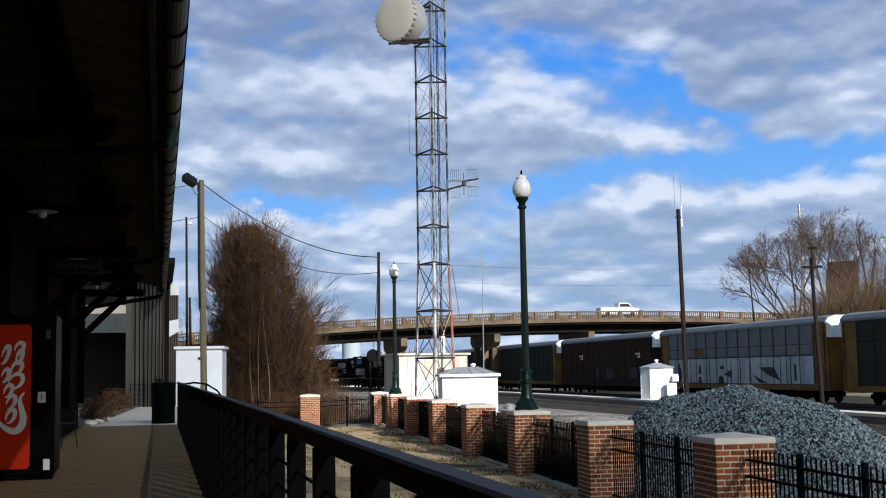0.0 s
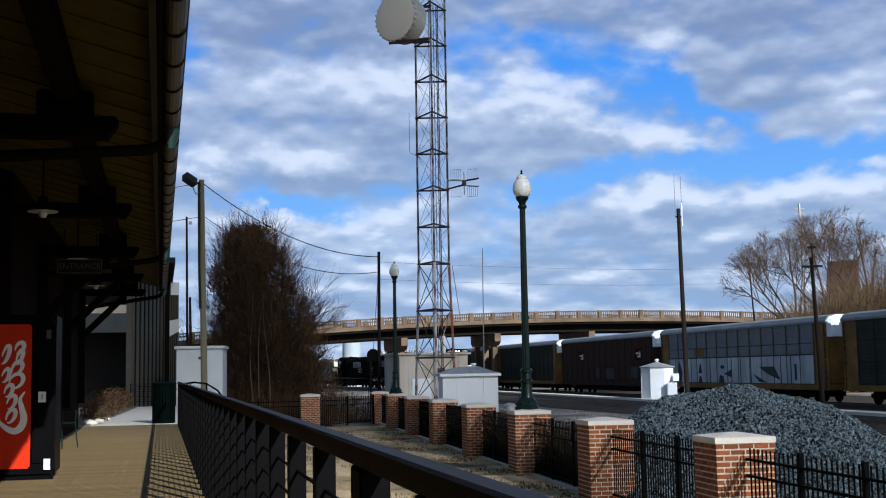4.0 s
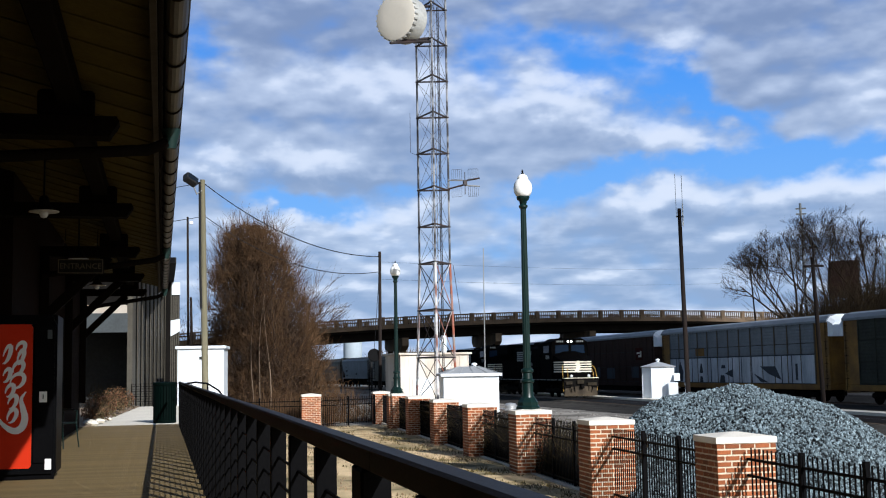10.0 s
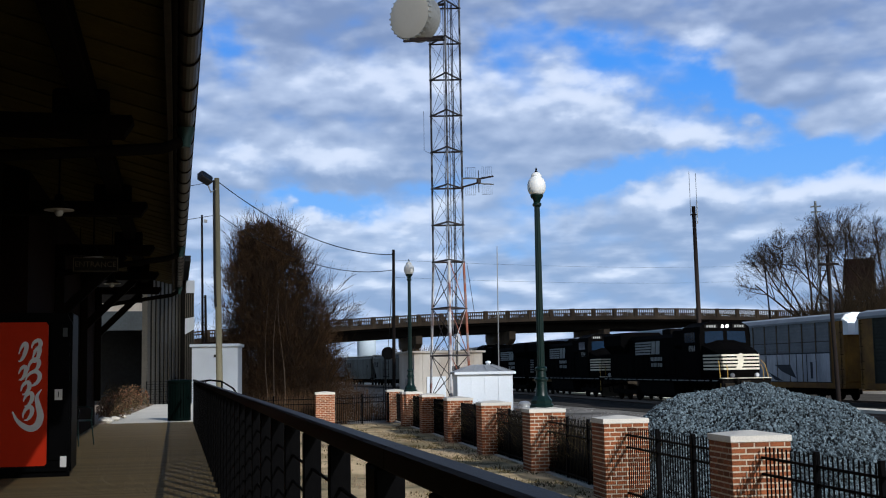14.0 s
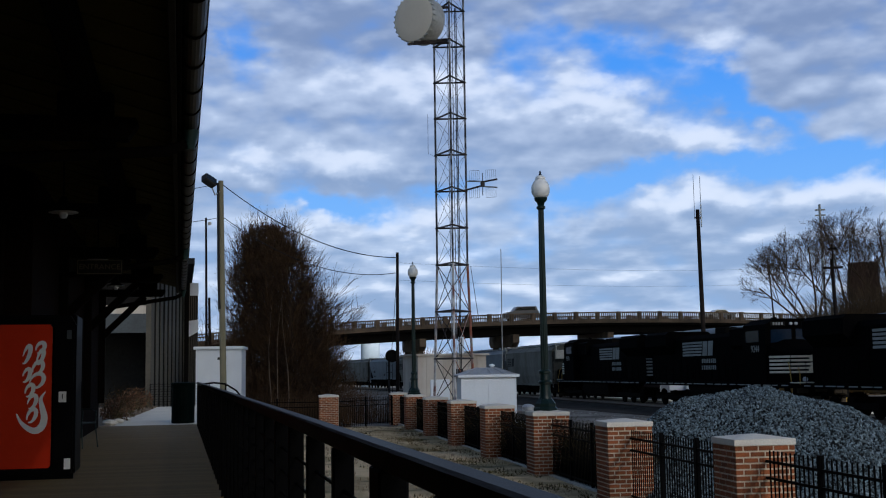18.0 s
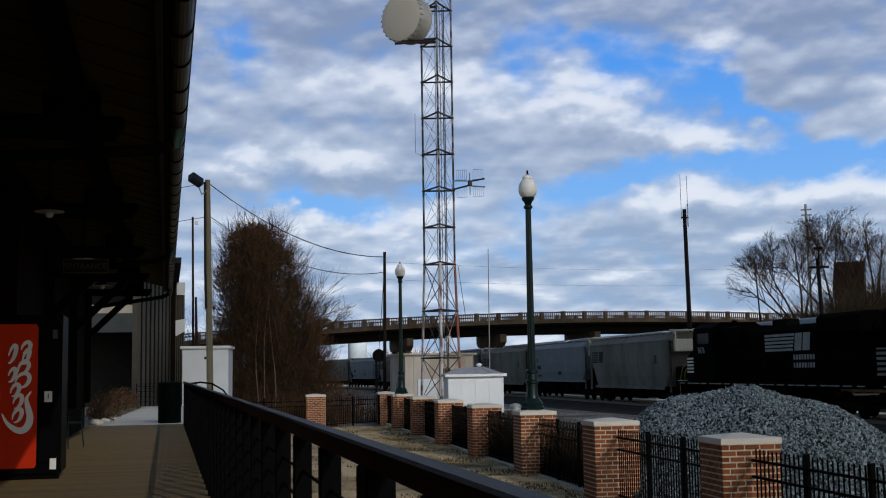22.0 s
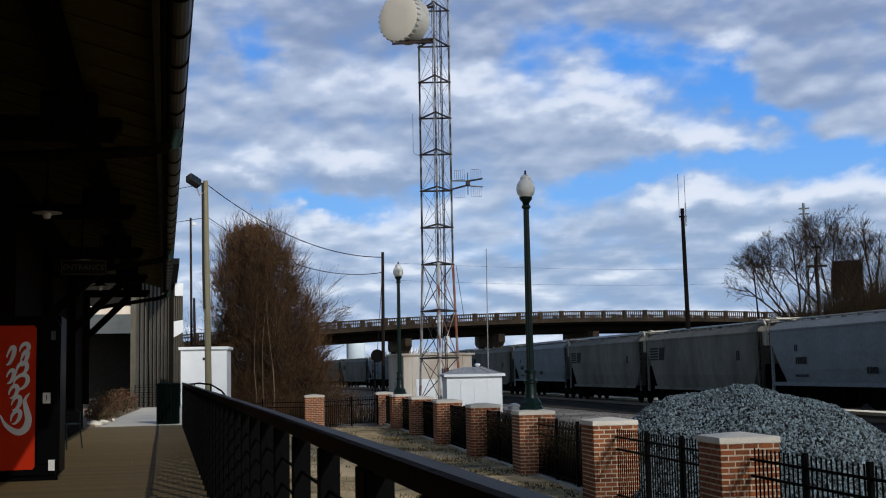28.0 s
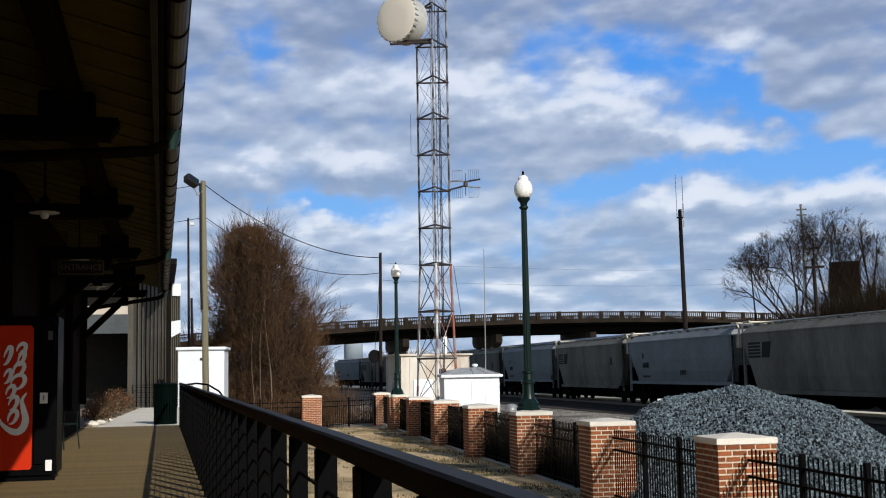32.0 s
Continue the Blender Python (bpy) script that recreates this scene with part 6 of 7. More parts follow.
    for side in (-1, 1):
        at = Matrix.Translation((k * stretch * 6.45, side * 1.56, 3.25)) @ pose(0, 0, 0, 90, 0, 0 if side < 0 else 180)
        words("cab_number", number, 0.50, M["side_paint"], t, at)
    words("rear_number", number, 0.42, M["side_paint"], t, Matrix.Translation((-k * stretch * 10.0 - k * 0.02, 0, 3.72)) @ pose(0, 0, 0, 90, 0, -90 * k))
    for x in (-7.1, 7.1):
        wheel_set(t, (x - 1.95, x, x + 1.95), 5.2, x)
    return t


def hopper(kind, seed):
    """A covered hopper: kind a has full sides, kind b a shorter body on an open frame."""
    rng = random.Random(seed)
    main = M["hopper"] if kind == "a" else M["hopper_blue"]
    label = "weathered grey covered hopper car with cream end plates" if kind == "a" else "pale blue-grey covered hopper car on an open frame"
    t = thing("hopper_car", label, "freight car", group="freight train hoppers")
    low = 1.15 if kind == "a" else 1.50
    st = []
    for x, lo in ((-7.95, 3.0), (-7.6, 2.3), (-7.1, low + 0.30), (-6.85, low), (6.85, low), (7.1, low + 0.30), (7.6, 2.3), (7.95, 3.0)):
        sec = [(-1.30, lo), (-1.46, lo + (3.95 - lo) * 0.25), (-1.54, lo + (3.95 - lo) * 0.55), (-1.54, 3.95), (1.54, 3.95), (1.54, lo + (3.95 - lo) * 0.55), (1.46, lo + (3.95 - lo) * 0.25), (1.30, lo)]
        st.append([(x, y, z) for y, z in sec])
    part("body", Shape().rings(st), main, t, smooth=False)
    part("roof", Shape().extrude_x([(-1.58, 3.953), (-1.58, 4.02), (-1.15, 4.36), (-0.4, 4.48), (0.4, 4.48), (1.15, 4.36), (1.58, 4.02), (1.58, 3.953)], -8.0, 8.0), main, t)
    part("hatch", Shape().box(-6.9, 6.9, -0.35, 0.35, 4.47, 4.58, 0.03), main, t, "long roof hatch")
    walk_s = Shape()
    for s in (-1, 1):
        walk_s.box(-7.9, 7.9, s * 0.85 - 0.18, s * 0.85 + 0.18, 4.50, 4.53)
        for i in range(12):
            walk_s.box(-7.6 + i * 1.38, -7.56 + i * 1.38, s * 0.85 - 0.15, s * 0.85 + 0.15, 4.36, 4.50)
    part("roof_walk", walk_s, M["galv"], t)
    part("centre_sill", Shape().box(-8.5, 8.5, -0.35, 0.35, 0.75, 1.1, 0.02), M["loco_under"], t)
    for s in (-1, 1):
        part("side_sill", Shape().box(-6.9 if kind == "a" else -8.1, 6.9 if kind == "a" else 8.1, s * 1.43 - 0.05, s * 1.43 + 0.05, low - 0.16, low + 0.02), main if kind == "a" else M["hopper_blue"], t)
        if kind == "b":
            rib = Shape().box(-0.05, 0.05, s * 1.30 - 0.1, s * 1.30 + 0.02, 0.8, low).mesh("frame_rib", M["loco_under"])
            for i in range(9):
                part("frame_rib", rib, None, t, at=pose(-6.0 + i * 1.5, 0, 0))
        for xe in (-8.05, 8.05):
            e = 1 if xe > 0 else -1
            part("end_post", Shape().box(xe - 0.06, xe + 0.06, s * 1.42 - 0.06, s * 1.42 + 0.06, 0.85, 4.0), main, t)
            part("ladder", ladder(xe + e * 0.1, s * 1.45, 1.0, 4.0), M["loco_under"], t)
        # lettering on the side
        y = s * 1.548
        for i in range(5):
            part("emblem_bar", Shape().box(-7.35, -5.95, y - 0.004, y + 0.004, 2.75 + i * 0.165, 2.86 + i * 0.165), M["dark_mark"], t) if kind == "a" else None
        if kind == "a":
            part("emblem_block", Shape().add([(-5.85, y, 2.75), (-4.95, y, 2.75), (-4.75, y, 3.52), (-5.7, y, 3.52), (-5.85, y - s * 0.006, 2.75), (-4.95, y - s * 0.006, 2.75), (-4.75, y - s * 0.006, 3.52), (-5.7, y - s * 0.006, 3.52)], [(0, 1, 2, 3), (7, 6, 5, 4)]), M["dark_mark"], t, "plain dark emblem block")
            bars(t, 5.6, y, 2.6, 0.45, 0.5, 2, M["dark_mark"])
        else:
            bars(t, -5.5, y, 2.95, 0.35, 0.3, 2, M["dark_mark"])
            bars(t, -5.4, y, 2.35, 1.1, 0.32, 6, M["dark_mark"])
            bars(t, 0.8, s * 1.50, 1.9, 0.9, 0.28, 4, M["dark_mark"])
            bars(t, -5.6, s * 1.475, 1.75, 1.3, 0.12, 8, M["dark_mark"])
    for xe in (-1, 1):
        part("end_platform", Shape().box(xe * 8.0, xe * 8.55, -1.2, 1.2, 3.3, 4.05, 0.03) if xe > 0 else Shape().box(-8.55, -8.0, -1.2, 1.2, 3.3, 4.05, 0.03), M["hopper_end"], t, "cream end plate")
        hoop = Shape()
        for y in (-1.25, 1.25):
            hoop.tube([(xe * 8.5, y, 3.3), (xe * 8.6, y, 4.35), (xe * 8.35, y, 4.6), (xe * 7.7, y, 4.62)], 0.05, 6)
        hoop.box(min(xe * 7.7, xe * 8.5), max(xe * 7.7, xe * 8.5), -1.25, 1.25, 4.56, 4.62)
        part("end_hoop", hoop, M["hopper_end"], t, "cream roof end hoop")
        part("end_frame", Shape().box(xe * 8.2 - 0.12, xe * 8.2 + 0.12, -1.4, 1.4, 0.8, 1.15).box(xe * 7.6 - 0.05, xe * 7.6 + 0.05, -0.9, 0.9, 1.1, 2.9), M["loco_under"], t)
        part("coupler", Shape().box(min(xe * 8.4, xe * 8.86), max(xe * 8.4, xe * 8.86), -0.12, 0.12, 0.75, 1.0), M["loco_under"], t)
        wheel_set(t, (xe * 6.9 - 0.88, xe * 6.9 + 0.88), 2.4, xe * 6.9)
    for x in (-3.9, 0.0, 3.9):
        part("discharge_gate", Shape().rings([[(x - 1.8, -1.2, low), (x + 1.8, -1.2, low), (x + 1.8, 1.2, low), (x - 1.8, 1.2, low)], [(x - 0.5, -0.5, 0.35), (x + 0.5, -0.5, 0.35), (x + 0.5, 0.5, 0.35), (x - 0.5, 0.5, 0.35)]]), M["loco_under"], t)
    return t


def ladder(x, y, z0, z1):
    s = Shape()
    for d in (-0.18, 0.18):
        s.tube([(x, y + d * 0.2, z0), (x, y + d * 0.2, z1)], 0.018, 4)
    for i in range(9):
        z = z0 + (z1 - z0) * (i + 0.5) / 9
        s.box(x - 0.2, x + 0.2, y - 0.015, y + 0.015, z - 0.012, z + 0.012)
    return s


def auto_rack(at, screens, label, graffiti=False, ends="rack_yellow"):
    """A closed car carrier: x along the car."""
    t = thing("auto_rack_car", label, "freight car", at, "standing car carriers")
    L = 13.3
    part("flat_deck", Shape().box(-L, L, -1.5, 1.5, 0.85, 1.22, 0.03), M[ends], t, "weathered yellow flatcar deck")
    part("core", Shape().box(-L + 0.3, L - 0.3, -1.40, 1.40, 1.20, 5.35), M["roof_dark"], t)
    part("underframe", Shape().box(-8.4, 8.4, -1.35, 1.35, 0.38, 0.86, 0.05), M["loco_under"], t)
    part("roof", Shape().extrude_x([(-1.56, 5.25), (-1.56, 5.40), (-1.35, 5.66), (-0.8, 5.80), (0.8, 5.80), (1.35, 5.66), (1.56, 5.40), (1.56, 5.25)], -L, L), M["rack_roof"], t, "zinc grey rounded roof")
    n = 13
    w = (2 * L - 3.4) / n
    rows = []
    for z0, z1 in ((1.26, 2.58), (2.62, 3.94), (3.98, 5.24)):
        edge = []
        for j in range(6):
            z = z0 + (z1 - z0) * j / 6
            k = (z1 - z0) / 6
            edge += [(0.02, z), (0.035, z + k * 0.3), (0.035, z + k * 0.6), (0.02, z + k * 0.95)]
        rows.append(Shape().extrude_x([(-0.02, z0)] + edge + [(-0.02, z1)], 0.05, w - 0.05).mesh("screen_panel", M[screens]))
    post = Shape().box(-0.05, 0.05, -0.05, 0.06, 1.22, 5.26).mesh("rack_post", M["rack_post"] if graffiti else M[screens])
    for i in range(n):
        for panel in rows:
            part("screen_panel", panel, None, t, at=pose(-L + 1.7 + i * w, 1.44, 0))
        part("rack_post", post, None, t, at=pose(-L + 1.7 + i * w, 1.46, 0))
    part("rack_post", post, None, t, at=pose(L - 1.7, 1.46, 0))
    part("screen_panel", Shape().box(-L + 1.7, L - 1.7, -1.46, -1.42, 1.26, 5.24), M[screens], t)
    for e in (-1, 1):
        part("end_bay", Shape().box(min(e * (L - 1.65), e * L), max(e * (L - 1.65), e * L), -1.47, 1.47, 1.22, 5.24, 0.03), M[ends], t, "rust-streaked end bay")
        part("end_door", Shape().box(min(e * L, e * (L + 0.1)), max(e * L, e * (L + 0.1)), -1.3, 1.3, 1.3, 4.3, 0.02), M[ends], t, "folding end door")
        part("end_hood", Shape().rings([[(e * L, -1.5, 4.33), (e * L, 1.5, 4.33), (e * L, 1.5, 5.36), (e * L, 1.3, 5.62), (e * L, 0.8, 5.77), (e * L, -0.8, 5.77), (e * L, -1.3, 5.62), (e * L, -1.5, 5.36)], [(e * (L + 0.45), -1.4, 4.33), (e * (L + 0.45), 1.4, 4.33), (e * (L + 0.45), 1.4, 5.1), (e * (L + 0.42), 1.15, 5.3), (e * (L + 0.40), 0.7, 5.42), (e * (L + 0.40), -0.7, 5.42), (e * (L + 0.42), -1.15, 5.3), (e * (L + 0.45), -1.4, 5.1)]]), M["white_steel"], t, "white rounded end hood")
        part("coupler", Shape().box(min(e * L, e * (L + 0.55)), max(e * L, e * (L + 0.55)), -0.13, 0.13, 0.75, 1.0), M["loco_under"], t)
        part("ladder", ladder(e * (L - 0.3), 1.5, 0.9, 5.2), M["loco_under"], t)
        wheel_set(t, (e * 9.9 - 0.85, e * 9.9 + 0.85), 2.3, e * 9.9)
    if graffiti:
        for i in range(n):
            part("paint_block", Shape().box(-L + 1.76 + i * w, -L + 1.64 + (i + 1) * w, 1.505, 1.514, 1.28, 3.18), M["graffiti"], t, "pale sprayed paint over a lower screen")

        def dab(*outline):
            part("paint_shape", Shape().rings([[(x, y, z) for x, z in outline] for y in (1.516, 1.522)]), M["graffiti_dark"], t, "dark sprayed shape")
        for x in (10.3, 7.3, 3.85, 0.2, -1.25, -2.85, -7.2, -8.6):
            dab((x - 0.06, 1.28), (x + 0.06, 1.28), (x + 0.05, 3.15), (x - 0.05, 3.15))
        dab((10.1, 1.3), (9.2, 1.3), (9.0, 2.1), (9.6, 3.0), (9.9, 2.0))
        dab((5.95, 2.0), (5.3, 2.0), (5.5, 2.75), (5.7, 2.75))
        dab((5.95, 1.28), (5.3, 1.28), (5.45, 1.75), (5.8, 1.75))
        dab((2.1, 2.35), (1.35, 2.35), (1.5, 2.6), (2.0, 2.6))
        dab((1.5, 1.95), (0.2, 1.65), (0.15, 2.3))
        dab((2.4, 1.28), (1.45, 1.28), (1.6, 1.8), (2.2, 1.85))
        dab((-4.1, 2.45), (-6.3, 2.45), (-7.1, 1.5), (-5.2, 1.95))
        dab((-3.1, 1.95), (-5.3, 1.3), (-4.1, 1.35))
        dab((-9.05, 1.5), (-9.35, 1.5), (-9.35, 2.6), (-9.05, 2.6))
        part("paint_line", Shape().box(-L + 1.7, L - 1.7, 1.516, 1.521, 3.16, 3.25), M["graffiti_dark"], t, "dark sprayed outline")
        part("paint_patch", Shape().box(5.0, 6.6, 1.50, 1.51, 3.35, 3.95, 0.003), M["rack_yellow"], t, "rusty orange patch")
    if screens == "rack_brown":
        for x, z, ww in ((-9.5, 1.6, 1.8), (-3.2, 1.5, 2.2), (1.0, 1.6, 0.9)):
            part("paint_shape", Shape().box(x, x + ww, 1.505, 1.512, z, z + 1.0, 0.002), M["graffiti_dark"], t, "dark sprayed shape")
        for x in (-10.6, 5.6):
            sign = part("placard", Shape().box(x, x + 1.7, 1.515, 1.525, 3.2, 4.3), M["placard"], t, "small dull red placard")
            part("mark", Shape().box(x + 0.25, x + 1.0, 1.526, 1.532, 3.45, 3.62).box(x + 0.25, x + 0.5, 1.526, 1.532, 3.62, 4.0).box(x + 0.6, x + 1.4, 1.526, 1.532, 3.75, 3.9), M["stripe"], sign)
    return t


RACK_JOINT, RACK_STEP = 68.5, 28.35
for i, (scr, lab, g, e) in enumerate((("rack_green", "dull olive closed car carrier with ribbed screens", False, "rack_yellow"), ("rack_grey", "zinc grey car carrier with yellow ends and sprayed paint", True, "rack_yellow"),
                                     ("rack_brown", "dark brown closed car carrier on the far track", False, "rack_brown"), ("rack_green", "dull olive car carrier with yellow ends on the far track", False, "rack_yellow"), ("rack_green", "dull olive closed car carrier with ribbed screens", False, "rack_brown"))):
    y = RACK_JOINT + RACK_STEP * (i - 0.5)
    p, way = far_line(y)
    auto_rack(pose(p.x, p.y, RAIL_Z2, 0, 0, math.degrees(math.atan2(way.y, way.x))), scr, lab, g, e)

structure("track_bed", Shape().box(25.8, 56.0, 20.0, 148.0, -1.6, -1.375), M["ballast"], "dark ground between the railway tracks", "ballast")

# the moving train, front to back: vehicle and the distance of its middle behind the front
train = []
for i, (num, rev) in enumerate((("8964", False), ("9244", False), ("9676", True))):
    train.append((locomotive(num, rev, i == 0), 11.25 + 22.5 * i))
for i, k in enumerate("abaabababaab"):
    train.append((hopper(k, i), 67.5 + 8.8 + 17.6 * i))
# seconds, and how far off the front of the train is, along the track
FRONT = ((0, 157.5), (2, 144.0), (4, 130.5), (6, 117.2), (7, 110.4), (8, 103.7), (9, 97.2), (10, 90.5), (11, 83.6), (12, 76.3), (13, 69.0), (14, 61.7), (14.5, 58.0), (16.5, 42.5), (18, 31.0), (19, 23.4), (20, 15.65), (21, 7.95), (22, 0.25), (23, -7.6), (24, -15.5), (25, -23.5), (25.5, -27.5), (27.5, -43.5), (29, -55.4), (30, -63.4), (31, -71.6), (32, -79.8))

# ---- overpass ----
BRIDGE_Y = 150.0


def crest(x):
    return max(0.4, 8.92 - 0.00078 * (x - 60) ** 2)


BALUSTER = Shape().box(-0.055, 0.055, -0.08, 0.08, -0.418, 0.418).mesh("baluster", M["bridge"])


def overpass():
    o = thing("overpass", "weathered concrete road overpass with open baluster parapet", "bridge", pose(0, BRIDGE_Y, 0))
    bay = 2.97
    xs = [-73.4 + bay * i for i in range(72)]
    rings = lambda prof: Shape().rings([[(x, y, crest(x) + z) for y, z in prof] for x in xs])
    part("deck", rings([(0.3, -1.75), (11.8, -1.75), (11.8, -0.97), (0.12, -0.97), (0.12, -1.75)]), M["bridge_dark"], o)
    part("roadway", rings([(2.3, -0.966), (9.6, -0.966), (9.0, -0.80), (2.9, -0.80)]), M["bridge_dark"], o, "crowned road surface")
    part("fascia", rings([(-0.14, -1.48), (0.1, -1.48), (0.1, -0.97), (-0.14, -0.97)]), M["bridge"], o)
    # girders carry the underside's shade in their colour
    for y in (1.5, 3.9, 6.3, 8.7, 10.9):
        part("girder", rings([(y, -2.75), (y + 0.45, -2.75), (y + 0.45, -1.74), (y, -1.74)]), M["bridge_dark"], o, "concrete girder coloured dark for shade")
    for side, y in (("a", -0.1), ("b", 11.5)):
        top = rings([(y - 0.04, -0.16), (y + 0.28, -0.16), (y + 0.28, 0.0), (y - 0.04, 0.0)])
        part("parapet_rail", top, M["bridge"], o)
        for i, x in enumerate(xs[:-1]):
            z = crest(x)
            big = i % 4 == 2
            w = 0.30 if big else 0.2
            part("parapet_post", Shape().box(x - w, x + w, y - 0.08 - 0.03 * big, y + 0.32, z - 1.25, z + (0.06 if big else 0.03), 0.03), M["bridge"], o)
            if x < 3 or x > 93:
                continue
            s = Shape()
            for j in range(1, 10):
                xx = x + bay * j / 10
                zz = crest(xx) - 0.565
                if side == "a":
                    part("baluster", BALUSTER, None, o, at=pose(xx, y + 0.12, zz))
                else:
                    s.box(xx - 0.05, xx + 0.05, y + 0.05, y + 0.2, zz - 0.415, zz + 0.415)
            if side == "b":
                tagged(part("baluster_course", s, M["bridge"], o), kind="stuff")
    for x in (-7.0, 5.5, 18.0, 30.5, 42.95, 56.0, 68.6, 81.2):
        z = crest(x) - 2.75
        part("bent_cap", Shape().extrude_x([(-0.3, z - 1.0), (0.7, z - 1.55), (11.2, z - 1.55), (12.1, z - 1.0), (12.1, z + 0.02), (-0.3, z + 0.02)], x - 0.42, x + 0.42), M["bridge"], o)
        for y in (1.5, 5.8, 10.1):
            part("column", Shape().box(x - 0.34, x + 0.34, y - 0.4, y + 0.4, -1.5, z - 1.5, 0.05), M["bridge"], o)


overpass()


def road_vehicle(name, label, category, paint, outline, cabin, length):
    """x forwards; outline of the body and of the cabin in x and z."""
    v = thing(name, label, category)
    part("body", Shape().extrude(outline, -0.92, 0.92), M[paint], v)
    part("cabin", Shape().extrude(cabin, -0.80, 0.80), M[paint], v)
    cx = sum(p[0] for p in cabin) / len(cabin)
    cz = sum(p[1] for p in cabin) / len(cabin)
    for s in (-1, 1):
        part("side_window", Shape().extrude([(cx + (x - cx) * 0.84, cz + (z - cz) * 0.66) for x, z in cabin], s * 0.81 - 0.006, s * 0.81 + 0.006), M["glass"], v)
    for x in (-length * 0.31, length * 0.31):
        for s in (-1, 1):
            part("wheel", Shape().lathe(0, 0, [(0.2, -0.11), (0.36, -0.11), (0.37, 0), (0.36, 0.11), (0.2, 0.11)], 14, Matrix.Translation((x, s * 0.84, 0.37)) @ Matrix.Rotation(radians(90), 4, "X")), M["rubber"], v)
    return v


pickup = road_vehicle("pickup_truck", "white pickup truck driving over the overpass", "pickup truck", "car_white", [(-2.8, 0.45), (2.75, 0.45), (2.85, 0.8), (2.75, 1.25), (1.3, 1.36), (-2.8, 1.34)], [(-0.2, 1.33), (2.0, 1.33), (1.35, 2.0), (-0.05, 2.02)], 5.7)
suv = road_vehicle("suv", "dark grey sport utility car driving over the overpass", "car", "car_grey", [(-2.3, 0.4), (2.3, 0.4), (2.35, 0.8), (2.2, 1.15), (1.2, 1.27), (-2.3, 1.27)], [(-2.25, 1.25), (1.3, 1.25), (0.7, 1.88), (-2.0, 1.9)], 4.7)
sedan = road_vehicle("sedan", "silver sedan driving over the overpass", "car", "car_silver", [(-2.2, 0.35), (2.2, 0.35), (2.25, 0.7), (2.0, 0.92), (1.0, 1.0), (-2.2, 0.98)], [(-1.6, 0.97), (1.1, 0.97), (0.4, 1.42), (-0.9, 1.44)], 4.5)

# ---- bare trees and thickets ----
def grow(s, twigs, rng, p, d, length, r, depth, spread, up, n_kids, droop=0.0):
    """A limb that bends, with smaller limbs along it."""
    pts = [p]
    q, w = p.copy(), d.copy()
    k = 4 if depth > 1 else 3
    for i in range(k):
        w = (w + Vector((rng.gauss(0, 0.13), rng.gauss(0, 0.13), rng.gauss(0, 0.09) + up * 0.10 - droop))).normalized()
        q = q + w * (length / k)
        pts.append(q.copy())
    (s if depth > 1 else twigs).tube(pts, r, 6 if depth > 2 else (4 if depth > 1 else 3), r * 0.55)
    if depth == 0:
        return
    for i in range(n_kids):
        f = rng.uniform(0.25, 1.0) * (len(pts) - 1)
        j = min(int(f), len(pts) - 2)
        base = pts[j].lerp(pts[j + 1], f - j)
        axis = Vector((rng.gauss(0, 1), rng.gauss(0, 1), rng.gauss(0, 0.5))).normalized()
        c = (w + axis * spread + Vector((0, 0, up * 0.35))).normalized()
        grow(s, twigs, rng, base, c, length * rng.uniform(0.45, 0.72), r * rng.uniform(0.42, 0.58), depth - 1, spread, up, n_kids, droop)


def bare_tree(x, y, z, height, seed, label, kids=5, spread=0.75, up=0.5, trunk=0.22, depth=4, materials=("bark", "twig"), stems=1, fan=0.0, first=0.42, name="bare_tree", category="tree"):
    rng = random.Random(seed)
    t = thing(name, label, category, pose(x, y, z))
    s, tw = Shape(), Shape()
    for k in range(stems):
        a = 6.28 * k / stems + rng.uniform(0, 0.6)
        d = Vector((math.cos(a) * fan, math.sin(a) * fan, 1)).normalized()
        p = Vector((math.cos(a), math.sin(a), 0)) * (0.25 if stems > 1 else 0)
        grow(s, tw, rng, p, d, height * first * rng.uniform(0.85, 1.15), trunk * rng.uniform(0.8, 1.1), depth, spread, up, kids)
    part("trunk", s, M[materials[0]], t, "branching bare trunk and limbs")
    part("crown", tw, M[materials[1]], t, "dense fine bare twigs")
    return t


def fuzz(t, n, seed, inside, lean, size, r, material, part_name="crown_mass", wild=0.5):
    """Many short twigs through a crown's space: inside() gives a random place in it."""
    rng = random.Random(seed)
    s = Shape()
    for _ in range(n):
        p = inside(rng)
        out = Vector((p.x * lean, p.y * lean, 1.0)) + Vector((rng.gauss(0, wild), rng.gauss(0, wild), rng.gauss(0, wild)))
        d = out.normalized() * size * rng.uniform(0.5, 1.2)
        bend = Vector((rng.gauss(0, 0.1), rng.gauss(0, 0.1), rng.gauss(0, 0.1))) * size
        a, b, c = p, p + d * 0.55 + bend, p + d
        w = d.cross(Vector((rng.gauss(0, 1), rng.gauss(0, 1), 0.2))).normalized() * r
        s.add([a - w, a + w, b + w * 0.7, b - w * 0.7, c], [(0, 1, 2, 3), (3, 2, 4)])
    return tagged(part(part_name, s, M[material], t), kind="stuff")


def mound(w, d, h, power=2.2):
    """A random place under a rounded crown of half widths w, d and height h."""
    def place(rng):
        while True:
            x, y, z = rng.uniform(-1, 1), rng.uniform(-1, 1), rng.random()
            k = 1.0 - 0.5 * noise.noise((x * 2.3, z * 3.6, w)) - 0.25 * noise.noise((x * 6.0, z * 9.0, w + 5))
            if x * x + y * y < k * (1 - z ** power):
                return Vector((x * w, y * d, z * h))
    return place


